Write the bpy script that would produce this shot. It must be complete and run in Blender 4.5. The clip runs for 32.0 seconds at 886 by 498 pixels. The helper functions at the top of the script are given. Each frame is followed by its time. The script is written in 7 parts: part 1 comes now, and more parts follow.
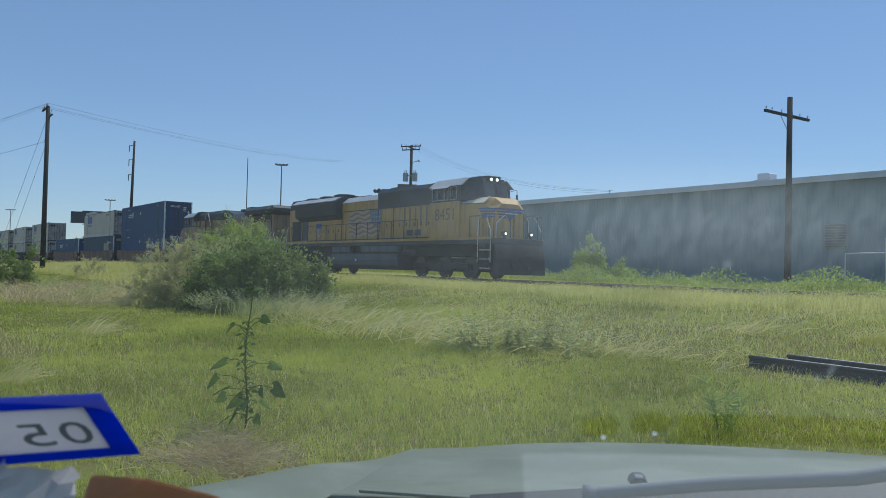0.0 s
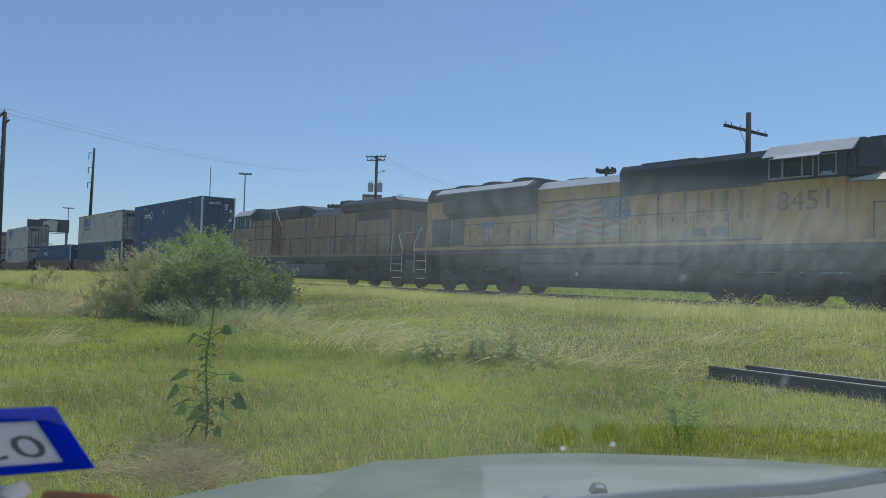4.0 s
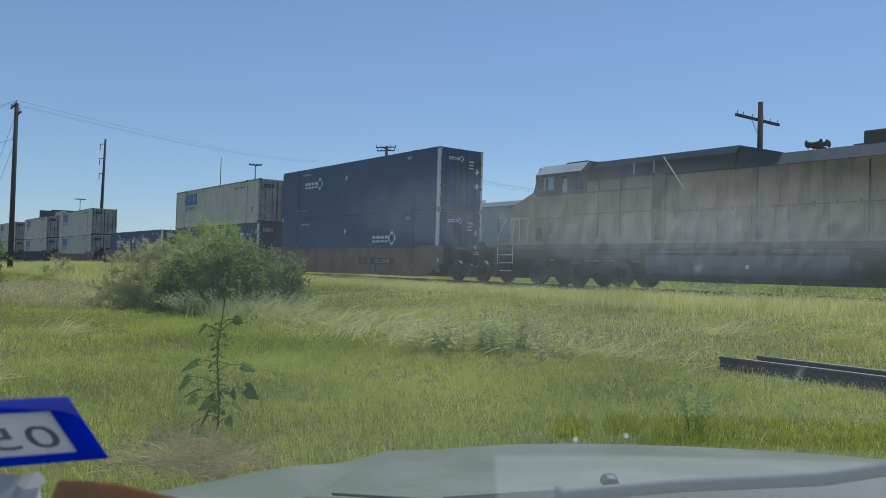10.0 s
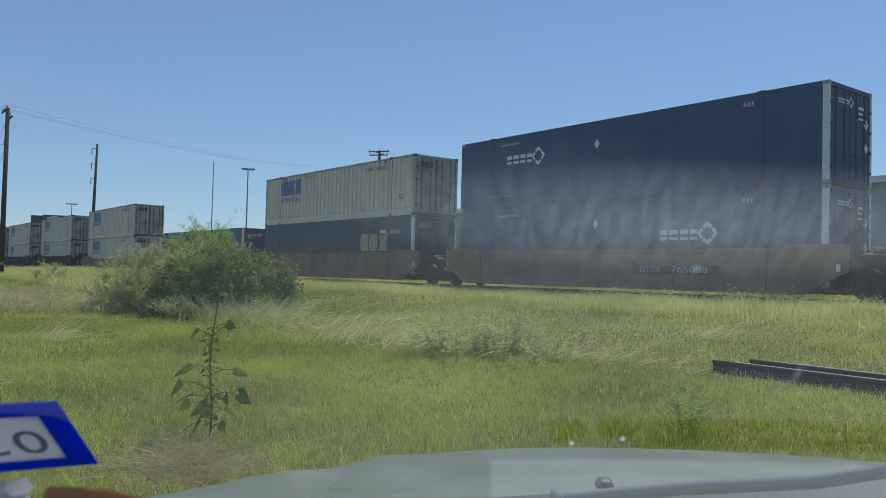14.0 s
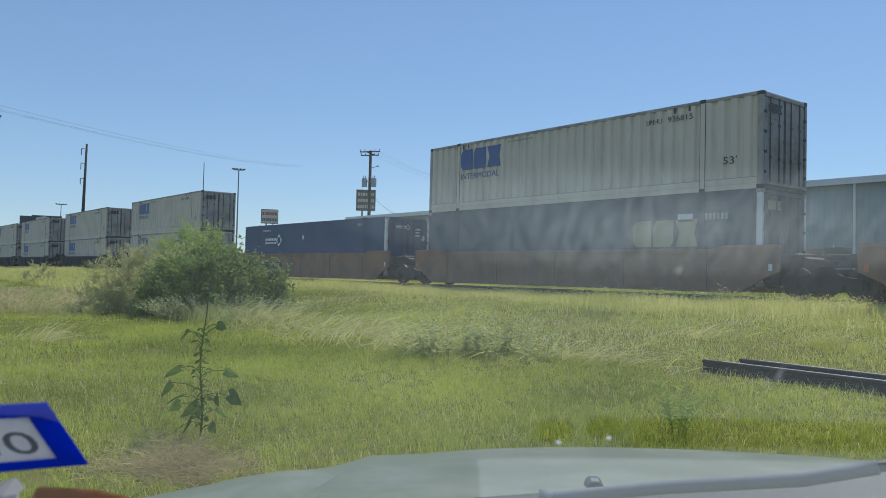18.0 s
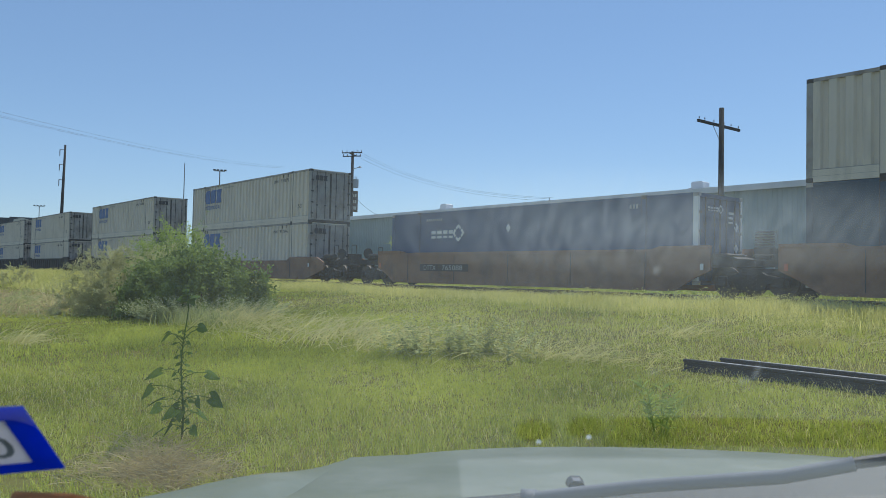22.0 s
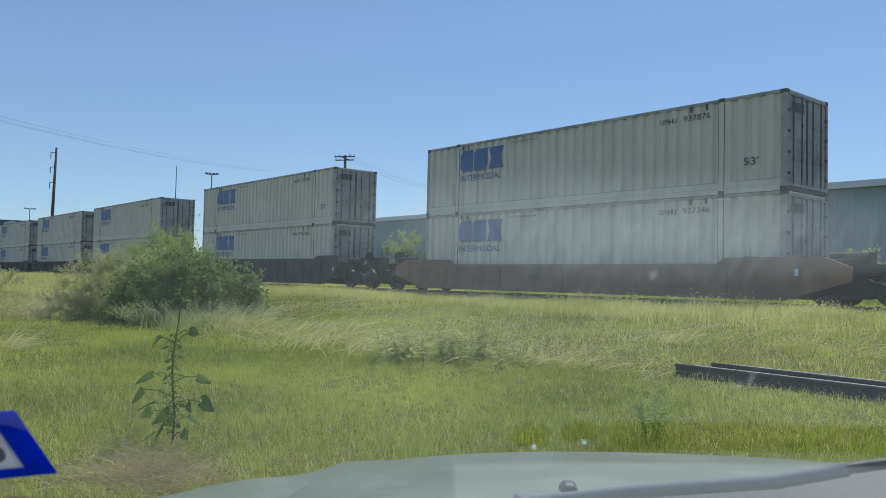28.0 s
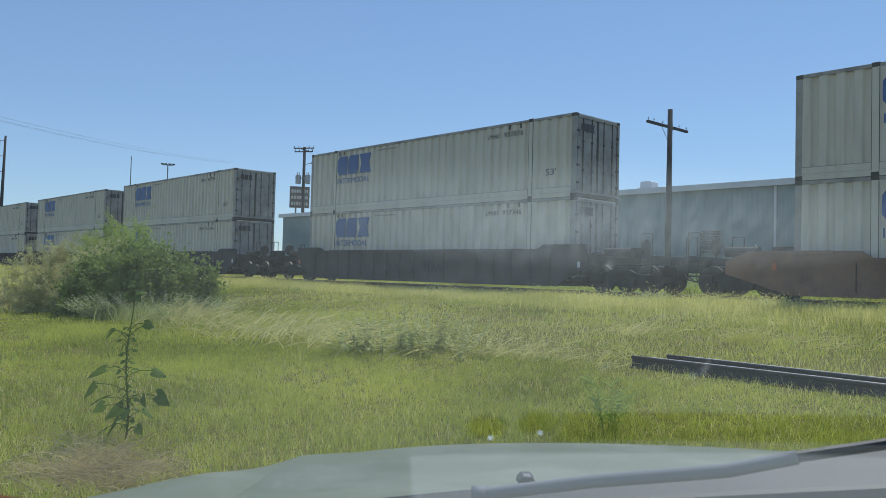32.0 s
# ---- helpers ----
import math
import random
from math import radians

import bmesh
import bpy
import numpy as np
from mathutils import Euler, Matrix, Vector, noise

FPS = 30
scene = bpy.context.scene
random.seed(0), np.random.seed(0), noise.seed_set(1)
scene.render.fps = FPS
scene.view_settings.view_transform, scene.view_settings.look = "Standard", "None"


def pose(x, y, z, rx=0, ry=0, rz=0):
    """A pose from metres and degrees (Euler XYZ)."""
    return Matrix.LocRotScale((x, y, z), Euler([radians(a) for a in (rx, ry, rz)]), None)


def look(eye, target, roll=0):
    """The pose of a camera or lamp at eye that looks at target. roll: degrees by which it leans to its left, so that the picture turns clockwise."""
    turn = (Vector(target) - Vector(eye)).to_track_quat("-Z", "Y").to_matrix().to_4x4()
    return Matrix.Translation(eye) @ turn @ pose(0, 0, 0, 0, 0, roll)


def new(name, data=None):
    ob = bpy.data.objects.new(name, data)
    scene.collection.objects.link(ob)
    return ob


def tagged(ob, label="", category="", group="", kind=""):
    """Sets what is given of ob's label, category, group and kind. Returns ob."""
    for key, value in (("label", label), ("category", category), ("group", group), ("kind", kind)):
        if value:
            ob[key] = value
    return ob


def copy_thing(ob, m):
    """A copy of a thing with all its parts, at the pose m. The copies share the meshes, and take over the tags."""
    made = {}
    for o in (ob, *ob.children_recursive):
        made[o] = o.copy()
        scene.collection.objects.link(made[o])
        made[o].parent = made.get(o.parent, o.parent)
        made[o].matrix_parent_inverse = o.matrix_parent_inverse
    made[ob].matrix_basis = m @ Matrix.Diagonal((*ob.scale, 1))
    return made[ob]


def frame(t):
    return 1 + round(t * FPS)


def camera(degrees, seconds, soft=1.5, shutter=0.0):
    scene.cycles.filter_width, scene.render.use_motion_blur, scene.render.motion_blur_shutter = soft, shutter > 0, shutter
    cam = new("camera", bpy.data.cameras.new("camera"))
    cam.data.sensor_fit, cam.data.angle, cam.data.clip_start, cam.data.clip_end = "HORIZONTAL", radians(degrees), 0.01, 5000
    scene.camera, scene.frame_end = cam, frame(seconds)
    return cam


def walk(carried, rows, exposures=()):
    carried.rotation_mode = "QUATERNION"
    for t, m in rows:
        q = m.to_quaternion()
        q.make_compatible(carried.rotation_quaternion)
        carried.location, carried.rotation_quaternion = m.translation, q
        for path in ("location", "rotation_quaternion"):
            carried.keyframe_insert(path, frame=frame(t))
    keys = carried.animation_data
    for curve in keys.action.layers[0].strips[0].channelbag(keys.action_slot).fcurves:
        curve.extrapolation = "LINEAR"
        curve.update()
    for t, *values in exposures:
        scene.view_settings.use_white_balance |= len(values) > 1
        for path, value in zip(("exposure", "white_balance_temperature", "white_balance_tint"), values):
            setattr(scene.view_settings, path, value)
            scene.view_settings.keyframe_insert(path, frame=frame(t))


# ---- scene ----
cam = camera(58.36, 32.0, soft=0.65)
cam.data.dof.use_dof, cam.data.dof.focus_distance, cam.data.dof.aperture_fstop = True, 24.0, 13.0
EYE = 1.5
# seconds, heading from +Y towards +X, tilt, lean (degrees), and the small sway of the eye (metres)
ROWS = [
    (0, -54.60, 1.36, 1.39, 0.000, -0.002, 0.000),
    (0.5, -54.34, 1.51, 1.47, -0.002, -0.001, 0.002),
    (1, -53.67, 1.68, 1.51, -0.004, 0.001, 0.001),
    (1.5, -52.87, 1.96, 1.48, -0.002, -0.000, 0.001),
    (2, -52.18, 2.03, 1.51, 0.002, -0.001, 0.001),
    (2.5, -51.94, 2.06, 1.50, 0.002, -0.002, 0.001),
    (3, -51.86, 2.24, 1.62, 0.004, -0.003, 0.001),
    (3.5, -51.95, 2.24, 1.63, 0.004, -0.002, 0.001),
    (5.5, -52.39, 2.04, 1.57, 0.000, -0.001, 0.001),
    (6, -52.44, 1.98, 1.58, -0.001, -0.001, 0.000),
    (6.5, -52.48, 1.93, 1.53, -0.002, -0.000, 0.000),
    (7, -52.49, 1.90, 1.54, -0.001, -0.001, 0.001),
    (7.5, -52.51, 1.93, 1.58, -0.001, -0.001, 0.001),
    (8, -52.56, 1.92, 1.58, -0.001, -0.001, 0.000),
    (8.5, -52.63, 1.85, 1.49, -0.000, -0.000, 0.000),
    (9, -52.66, 1.79, 1.59, -0.001, 0.000, 0.000),
    (9.5, -52.72, 1.79, 1.67, -0.000, -0.001, -0.000),
    (10, -52.77, 1.50, 1.59, 0.000, -0.001, 0.001),
    (10.5, -52.79, 1.52, 1.52, 0.000, 0.000, 0.000),
    (11, -52.72, 1.49, 1.60, -0.001, 0.000, -0.000),
    (11.5, -52.68, 1.61, 1.58, -0.002, -0.000, -0.000),
    (12, -52.65, 1.57, 1.59, -0.004, 0.001, -0.000),
    (12.5, -52.60, 1.55, 1.52, -0.004, 0.002, 0.000),
    (13, -52.55, 1.59, 1.47, -0.005, 0.002, -0.001),
    (13.5, -52.42, 1.68, 1.43, -0.005, 0.002, -0.001),
    (14, -52.28, 1.82, 1.46, -0.006, 0.002, -0.001),
    (14.5, -52.12, 1.89, 1.49, -0.004, 0.002, -0.000),
    (16.5, -51.98, 1.76, 1.38, -0.001, 0.001, 0.000),
    (17, -51.82, 1.81, 1.35, 0.001, 0.001, 0.000),
    (17.5, -51.74, 1.72, 1.39, 0.000, 0.001, 0.000),
    (18, -51.65, 1.85, 1.39, 0.001, 0.000, 0.000),
    (18.5, -51.50, 1.88, 1.35, 0.001, 0.001, -0.000),
    (19, -51.38, 1.98, 1.38, 0.002, 0.000, 0.000),
    (19.5, -51.25, 1.91, 1.40, 0.002, 0.000, 0.000),
    (20, -51.15, 2.00, 1.36, 0.001, 0.000, -0.000),
    (20.5, -51.01, 1.98, 1.22, 0.001, 0.001, 0.001),
    (21, -50.80, 2.06, 1.22, 0.003, 0.000, 0.001),
    (21.5, -50.60, 1.94, 1.20, 0.002, 0.000, 0.000),
    (22, -50.39, 1.94, 1.18, 0.003, 0.001, -0.000),
    (22.5, -50.29, 1.99, 1.25, 0.002, -0.000, 0.000),
    (23, -50.26, 1.82, 1.22, 0.001, 0.000, 0.000),
    (23.5, -50.24, 1.89, 1.20, 0.002, 0.000, 0.001),
    (24, -50.23, 2.01, 1.20, 0.002, -0.000, 0.001),
    (24.5, -50.23, 2.01, 1.25, 0.001, 0.000, 0.001),
    (25, -50.22, 2.10, 1.24, 0.001, 0.000, -0.000),
    (25.5, -50.25, 2.16, 1.24, 0.002, -0.000, 0.001),
    (27.5, -50.05, 2.33, 1.32, 0.002, -0.000, 0.000),
    (28, -49.84, 2.26, 1.33, 0.000, -0.000, -0.000),
    (28.5, -49.75, 2.27, 1.17, 0.002, -0.000, -0.000),
    (29, -49.35, 2.35, 1.11, 0.002, 0.000, 0.000),
    (29.5, -48.39, 2.29, 1.07, 0.003, 0.000, -0.000),
    (30, -47.46, 2.31, 1.02, 0.003, -0.000, -0.000),
    (30.5, -46.68, 2.29, 1.08, 0.001, 0.002, -0.001),
    (31, -46.60, 2.12, 1.16, 0.001, 0.002, 0.000),
    (31.5, -46.74, 1.99, 1.38, -0.001, 0.004, -0.001),
    (32, -46.94, 1.82, 1.46, -0.003, 0.006, -0.002),
]


def view(yaw, tilt, lean, dx, dy, dz):
    y, p = radians(yaw), radians(tilt)
    eye = Vector((dx, dy, EYE + dz))
    return look(eye, eye + Vector((math.sin(y) * math.cos(p), math.cos(y) * math.cos(p), math.sin(p))), lean)


# ---- world and light ----
SUN_EL, SUN_AZ = 62.0, -14.0     # the sun stands high beyond the railway
world = bpy.data.worlds.new("sky")
scene.world = world
world.use_nodes = True
wn = world.node_tree
sky = wn.nodes.new("ShaderNodeTexSky")
sky.sky_type = "NISHITA"
sky.sun_disc = False
sky.sun_elevation = radians(SUN_EL)
sky.sun_rotation = radians(SUN_AZ)
sky.altitude = 50
sky.air_density, sky.dust_density, sky.ozone_density = 1.0, 0.0, 3.6
wn.nodes["Background"].inputs["Strength"].default_value = 0.153
even = wn.nodes.new("ShaderNodeGamma")       # an evenly hazy sky, less bright towards the horizon
even.inputs["Gamma"].default_value = 0.72
hue = wn.nodes.new("ShaderNodeMix")
hue.data_type, hue.blend_type = "RGBA", "MULTIPLY"
hue.inputs[0].default_value = 1.0
hue.inputs[7].default_value = (0.855, 0.985, 1.16, 1)
wn.links.new(sky.outputs["Color"], even.inputs["Color"])
wn.links.new(even.outputs["Color"], hue.inputs[6])
wn.links.new(hue.outputs[2], wn.nodes["Background"].inputs["Color"])
sun = new("sun", bpy.data.lights.new("sun", "SUN"))
sun.data.energy, sun.data.angle, sun.data.color = 3.3, radians(0.53), (1.0, 0.96, 0.89)
a, e = radians(SUN_AZ), radians(SUN_EL)
sun.matrix_world = look((0, 0, 60), Vector((0, 0, 60)) - Vector((math.sin(a) * math.cos(e), math.cos(a) * math.cos(e), math.sin(e))))
walk(cam, [(r[0], view(*r[1:])) for r in ROWS], exposures=[(0, -0.08, 6100, 9), (14.5, -0.10, 6180, 9), (16.5, 0.12, 6320, 9), (32, 0.10, 6260, 9)])

# ---- plan ----
YC, RAIL = 23.06, 1.035          # the track's middle line and the height of the rail's top
CL, CH, CW = 16.154, 2.896, 2.59  # a 53 foot container
# how far the train has gone along its track, second by second
ALONG = [
    (0, -113.02), (1, -108.30), (2, -103.56), (3, -98.78), (3.5, -96.40), (5.5, -86.95), (6, -84.59), (7, -79.90), (8, -75.18), (9, -70.66), (10, -66.15), (11, -61.56), (12, -56.97), (13, -52.32), (14, -47.89), (14.5, -45.73), (16.5, -36.68), (17, -34.38), (18, -29.87), (19, -25.45), (20, -20.97), (21, -16.39), (22, -11.80), (23, -7.51), (24, -3.00), (25, 1.51), (25.5, 3.77), (27.5, 12.81), (28, 15.06), (29, 19.30), (30, 23.68), (31, 28.21), (32, 32.77)]


def ease(v):
    v = min(1.0, max(0.0, v))
    return v * v * (3 - 2 * v)


def ground_z(x, y):
    return 0.78 * ease((y - 5) / 14) + 0.26 * ease((-x - 20) / 50)


# ---- materials ----
def node(nt, kind, **values):
    n = nt.nodes.new("ShaderNode" + kind)
    for key, v in values.items():
        n.inputs[key.replace("_", " ")].default_value = v
    return n


def surface(name, c1, c2, rough=0.6, metal=0.0, coarse=1.5, fine=40.0, bump=0.15, stretch=(1, 1, 1), stain=None, stain_amount=0.5,
            leaf=0.0, island=0.0, grain=0.35, spread=0.0, coat=0.0, stain_scale=0.8, stain_stretch=(1, 1, 1)):
    """A painted, weathered or grown surface: two tones mixed at a coarse and a fine scale, stains, grain and relief."""
    m = bpy.data.materials.new(name)
    m.use_nodes = True
    nt = m.node_tree
    b = nt.nodes["Principled BSDF"]
    co = node(nt, "TexCoord")
    mp = node(nt, "Mapping", Scale=stretch)
    nt.links.new(co.outputs["Object"], mp.inputs["Vector"])
    n1 = node(nt, "TexNoise", Scale=coarse, Detail=5.0, Roughness=0.6)
    n2 = node(nt, "TexNoise", Scale=fine, Detail=3.0, Roughness=0.7)
    for n in (n1, n2):
        nt.links.new(mp.outputs["Vector"], n.inputs["Vector"])
    mul = nt.nodes.new("ShaderNodeMath")
    mul.operation = "MULTIPLY_ADD"
    mul.inputs[1].default_value = grain
    nt.links.new(n2.outputs["Fac"], mul.inputs[0])
    nt.links.new(n1.outputs["Fac"], mul.inputs[2])
    ramp = node(nt, "MapRange")
    ramp.inputs["From Min"].default_value, ramp.inputs["From Max"].default_value = 0.245 + grain / 2, 0.745 + grain / 2
    nt.links.new(mul.outputs[0], ramp.inputs["Value"])
    fac = ramp.outputs["Result"]
    if island:
        geo = node(nt, "NewGeometry")
        add = nt.nodes.new("ShaderNodeMath")
        add.operation = "MULTIPLY_ADD"
        add.use_clamp = True
        add.inputs[1].default_value = island
        nt.links.new(geo.outputs["Random Per Island"], add.inputs[0])
        nt.links.new(fac, add.inputs[2])
        fac = add.outputs[0]
    if spread:
        inf = node(nt, "ObjectInfo")
        add = nt.nodes.new("ShaderNodeMath")
        add.operation = "MULTIPLY_ADD"
        add.use_clamp = True
        add.inputs[1].default_value = spread
        nt.links.new(inf.outputs["Random"], add.inputs[0])
        nt.links.new(fac, add.inputs[2])
        fac = add.outputs[0]
    mix = nt.nodes.new("ShaderNodeMix")
    mix.data_type = "RGBA"
    mix.inputs[6].default_value, mix.inputs[7].default_value = (*c1, 1), (*c2, 1)
    nt.links.new(fac, mix.inputs[0])
    colour = mix.outputs[2]
    if stain:
        sm = node(nt, "Mapping", Scale=stain_stretch)
        nt.links.new(co.outputs["Object"], sm.inputs["Vector"])
        n3 = node(nt, "TexNoise", Scale=stain_scale, Detail=6.0, Roughness=0.65)
        nt.links.new(sm.outputs["Vector"], n3.inputs["Vector"])
        r3 = node(nt, "MapRange")
        r3.inputs["From Min"].default_value, r3.inputs["From Max"].default_value = 0.48, 0.72
        r3.inputs["To Max"].default_value = stain_amount
        nt.links.new(n3.outputs["Fac"], r3.inputs["Value"])
        mix2 = nt.nodes.new("ShaderNodeMix")
        mix2.data_type = "RGBA"
        mix2.inputs[7].default_value = (*stain, 1)
        nt.links.new(r3.outputs["Result"], mix2.inputs[0])
        nt.links.new(colour, mix2.inputs[6])
        colour = mix2.outputs[2]
    nt.links.new(colour, b.inputs["Base Color"])
    b.inputs["Roughness"].default_value, b.inputs["Metallic"].default_value = rough, metal
    b.inputs["Coat Weight"].default_value = coat
    b.inputs["Specular IOR Level"].default_value = 0.12 if leaf else 0.5
    if bump:
        bp = node(nt, "Bump", Strength=bump, Distance=0.02)
        nt.links.new(n2.outputs["Fac"], bp.inputs["Height"])
        nt.links.new(bp.outputs["Normal"], b.inputs["Normal"])
    if leaf:
        tr = node(nt, "BsdfTranslucent")
        nt.links.new(colour, tr.inputs["Color"])
        ms = node(nt, "MixShader", Fac=leaf)
        nt.links.new(b.outputs[0], ms.inputs[1])
        nt.links.new(tr.outputs[0], ms.inputs[2])
        nt.links.new(ms.outputs[0], nt.nodes["Material Output"].inputs["Surface"])
    return m


def lit(name, colour, strength):
    m = bpy.data.materials.new(name)
    m.use_nodes = True
    b = m.node_tree.nodes["Principled BSDF"]
    b.inputs["Emission Color"].default_value = (*colour, 1)
    b.inputs["Emission Strength"].default_value = strength
    return m


def dark_glass(name):
    m = surface(name, (0.02, 0.025, 0.03), (0.04, 0.045, 0.05), rough=0.08, bump=0.0, coat=0.5)
    return m


M = {}
M["soil"] = surface("soil", (0.085, 0.088, 0.02), (0.17, 0.16, 0.045), 0.95, coarse=0.35, fine=9, bump=0.5, stain=(0.13, 0.125, 0.04), stain_amount=0.5, stain_scale=0.25)
M["soil"].node_tree.nodes["Principled BSDF"].inputs["Specular IOR Level"].default_value = 0.05
M["grass"] = surface("grass", (0.092, 0.150, 0.014), (0.65, 0.675, 0.135), 0.5, coarse=0.28, fine=11.0, grain=0.7, bump=0, leaf=0.42, island=0.38)
M["pale_grass"] = surface("pale_grass", (0.50, 0.46, 0.16), (0.84, 0.77, 0.36), 0.6, coarse=0.3, fine=3.0, bump=0, leaf=0.5, island=0.4)
M["yellow_grass"] = surface("yellow_grass", (0.42, 0.42, 0.07), (0.92, 0.86, 0.33), 0.6, coarse=0.6, fine=5.0, grain=0.7, bump=0, leaf=0.5, island=0.35)
M["dry_grass"] = surface("dry_grass", (0.24, 0.19, 0.09), (0.66, 0.55, 0.30), 0.8, coarse=0.8, fine=6.0, bump=0, leaf=0.3, island=0.5)
M["leaf_dark"] = surface("leaf_dark", (0.045, 0.085, 0.018), (0.31, 0.39, 0.11), 0.6, coarse=1.5, fine=8.0, bump=0, leaf=0.38, island=0.5)
M["leaf_feather"] = surface("leaf_feather", (0.17, 0.25, 0.045), (0.52, 0.61, 0.17), 0.6, coarse=1.2, fine=8.0, bump=0, leaf=0.45, island=0.5)
M["leaf_grey"] = surface("leaf_grey", (0.26, 0.27, 0.11), (0.68, 0.65, 0.33), 0.6, coarse=1.2, fine=8.0, bump=0, leaf=0.4, island=0.5)
M["leaf_broad"] = surface("leaf_broad", (0.05, 0.10, 0.018), (0.17, 0.25, 0.055), 0.75, coarse=5, fine=30.0, bump=0.1, leaf=0.4, island=0.3)
M["leaf_pale"] = surface("leaf_pale", (0.28, 0.34, 0.14), (0.55, 0.58, 0.32), 0.5, coarse=2, fine=12.0, bump=0, leaf=0.4, island=0.5)
M["leaf_weed"] = surface("leaf_weed", (0.13, 0.18, 0.045), (0.56, 0.58, 0.24), 0.5, coarse=2, fine=12.0, bump=0, leaf=0.4, island=0.7)
M["seed_stalk"] = surface("seed_stalk", (0.32, 0.25, 0.06), (0.56, 0.46, 0.15), 0.7, coarse=0.5, fine=4.0, bump=0, leaf=0.4, island=0.5)
M["twig"] = surface("twig", (0.12, 0.09, 0.06), (0.22, 0.17, 0.11), 0.9, coarse=6, fine=60)
M["ballast"] = surface("ballast", (0.34, 0.32, 0.28), (0.55, 0.52, 0.47), 0.95, coarse=2.5, fine=25, bump=0.9)
M["stone"] = surface("stone", (0.20, 0.18, 0.16), (0.48, 0.45, 0.41), 0.95, coarse=3, fine=30, bump=0.3, island=0.5)
M["tie"] = surface("tie", (0.06, 0.045, 0.035), (0.14, 0.11, 0.085), 0.9, coarse=3, fine=40, bump=0.5, stretch=(6, 1, 6), spread=0.3)
M["rail_steel"] = surface("rail_steel", (0.12, 0.075, 0.05), (0.20, 0.14, 0.10), 0.7, coarse=3, fine=40, metal=0.3)
M["rail_worn"] = surface("rail_worn", (0.45, 0.45, 0.45), (0.62, 0.62, 0.62), 0.28, coarse=3, fine=60, metal=0.9, bump=0.05)
M["old_rail"] = surface("old_rail", (0.022, 0.024, 0.030), (0.05, 0.05, 0.055), 0.5, coarse=4, fine=50, metal=0.2, stain=(0.10, 0.06, 0.04), stain_amount=0.4, stain_scale=3)
M["box_white"] = surface("box_white", (0.68, 0.59, 0.475), (0.76, 0.675, 0.555), 0.55, coarse=0.6, fine=12, bump=0.1, stain=(0.40, 0.35, 0.28), stain_amount=0.42, stain_scale=1.2, stain_stretch=(3, 3, 0.35))
M["box_door"] = surface("box_door", (0.22, 0.20, 0.18), (0.54, 0.50, 0.45), 0.65, coarse=1.1, fine=14, bump=0.15, stain=(0.15, 0.125, 0.105), stain_amount=0.8, stain_scale=0.9, stain_stretch=(2, 2, 0.8))
M["box_teal"] = surface("box_teal", (0.012, 0.045, 0.085), (0.02, 0.065, 0.115), 0.65, coarse=0.7, fine=14, bump=0.08, stain=(0.04, 0.09, 0.13), stain_amount=0.5, stain_scale=1.0, stain_stretch=(3, 3, 0.4))
M["box_blue"] = surface("box_blue", (0.003, 0.046, 0.135), (0.006, 0.064, 0.19), 0.65, coarse=0.7, fine=14, bump=0.08, stain=(0.025, 0.085, 0.17), stain_amount=0.5, stain_scale=1.0, stain_stretch=(3, 3, 0.4))
M["box_frame"] = surface("box_frame", (0.30, 0.28, 0.25), (0.48, 0.46, 0.42), 0.6, coarse=2, fine=20, stain=(0.16, 0.10, 0.07), stain_amount=0.6, stain_scale=2)
M["gasket"] = surface("gasket", (0.03, 0.03, 0.032), (0.07, 0.065, 0.06), 0.8, coarse=3, fine=30)
M["steel_rod"] = surface("steel_rod", (0.35, 0.34, 0.33), (0.52, 0.51, 0.5), 0.45, metal=0.6, coarse=4, fine=40)
M["logo_blue"] = surface("logo_blue", (0.006, 0.075, 0.27), (0.014, 0.11, 0.35), 0.5, coarse=3, fine=20, bump=0.02)
M["logo_tan"] = surface("logo_tan", (0.32, 0.28, 0.15), (0.42, 0.37, 0.21), 0.5, coarse=3, fine=20, bump=0.02)
M["white_paint"] = surface("white_paint", (0.66, 0.67, 0.66), (0.80, 0.80, 0.78), 0.5, coarse=3, fine=20, bump=0.02)
M["ink"] = surface("ink", (0.02, 0.02, 0.025), (0.05, 0.05, 0.055), 0.6, coarse=3, fine=20, bump=0.02)
M["well_brown"] = surface("well_brown", (0.23, 0.12, 0.072), (0.34, 0.195, 0.12), 0.75, coarse=0.8, fine=14, bump=0.2, stain=(0.09, 0.065, 0.055), stain_amount=0.6, stain_scale=1.1)
M["well_black"] = surface("well_black", (0.03, 0.028, 0.03), (0.07, 0.062, 0.06), 0.75, coarse=0.8, fine=14, bump=0.2, stain=(0.13, 0.10, 0.085), stain_amount=0.4, stain_scale=1.1)
M["truck_iron"] = surface("truck_iron", (0.025, 0.023, 0.023), (0.06, 0.053, 0.048), 0.8, coarse=2, fine=20, bump=0.3)
M["wheel_steel"] = surface("wheel_steel", (0.06, 0.05, 0.045), (0.14, 0.12, 0.10), 0.6, metal=0.4, coarse=5, fine=40)
M["loco_yellow"] = surface("loco_yellow", (0.48, 0.265, 0.06), (0.60, 0.35, 0.085), 0.5, coarse=0.9, fine=16, bump=0.08, stain=(0.22, 0.14, 0.065), stain_amount=0.75, stain_scale=1.4, stain_stretch=(3, 3, 0.5))
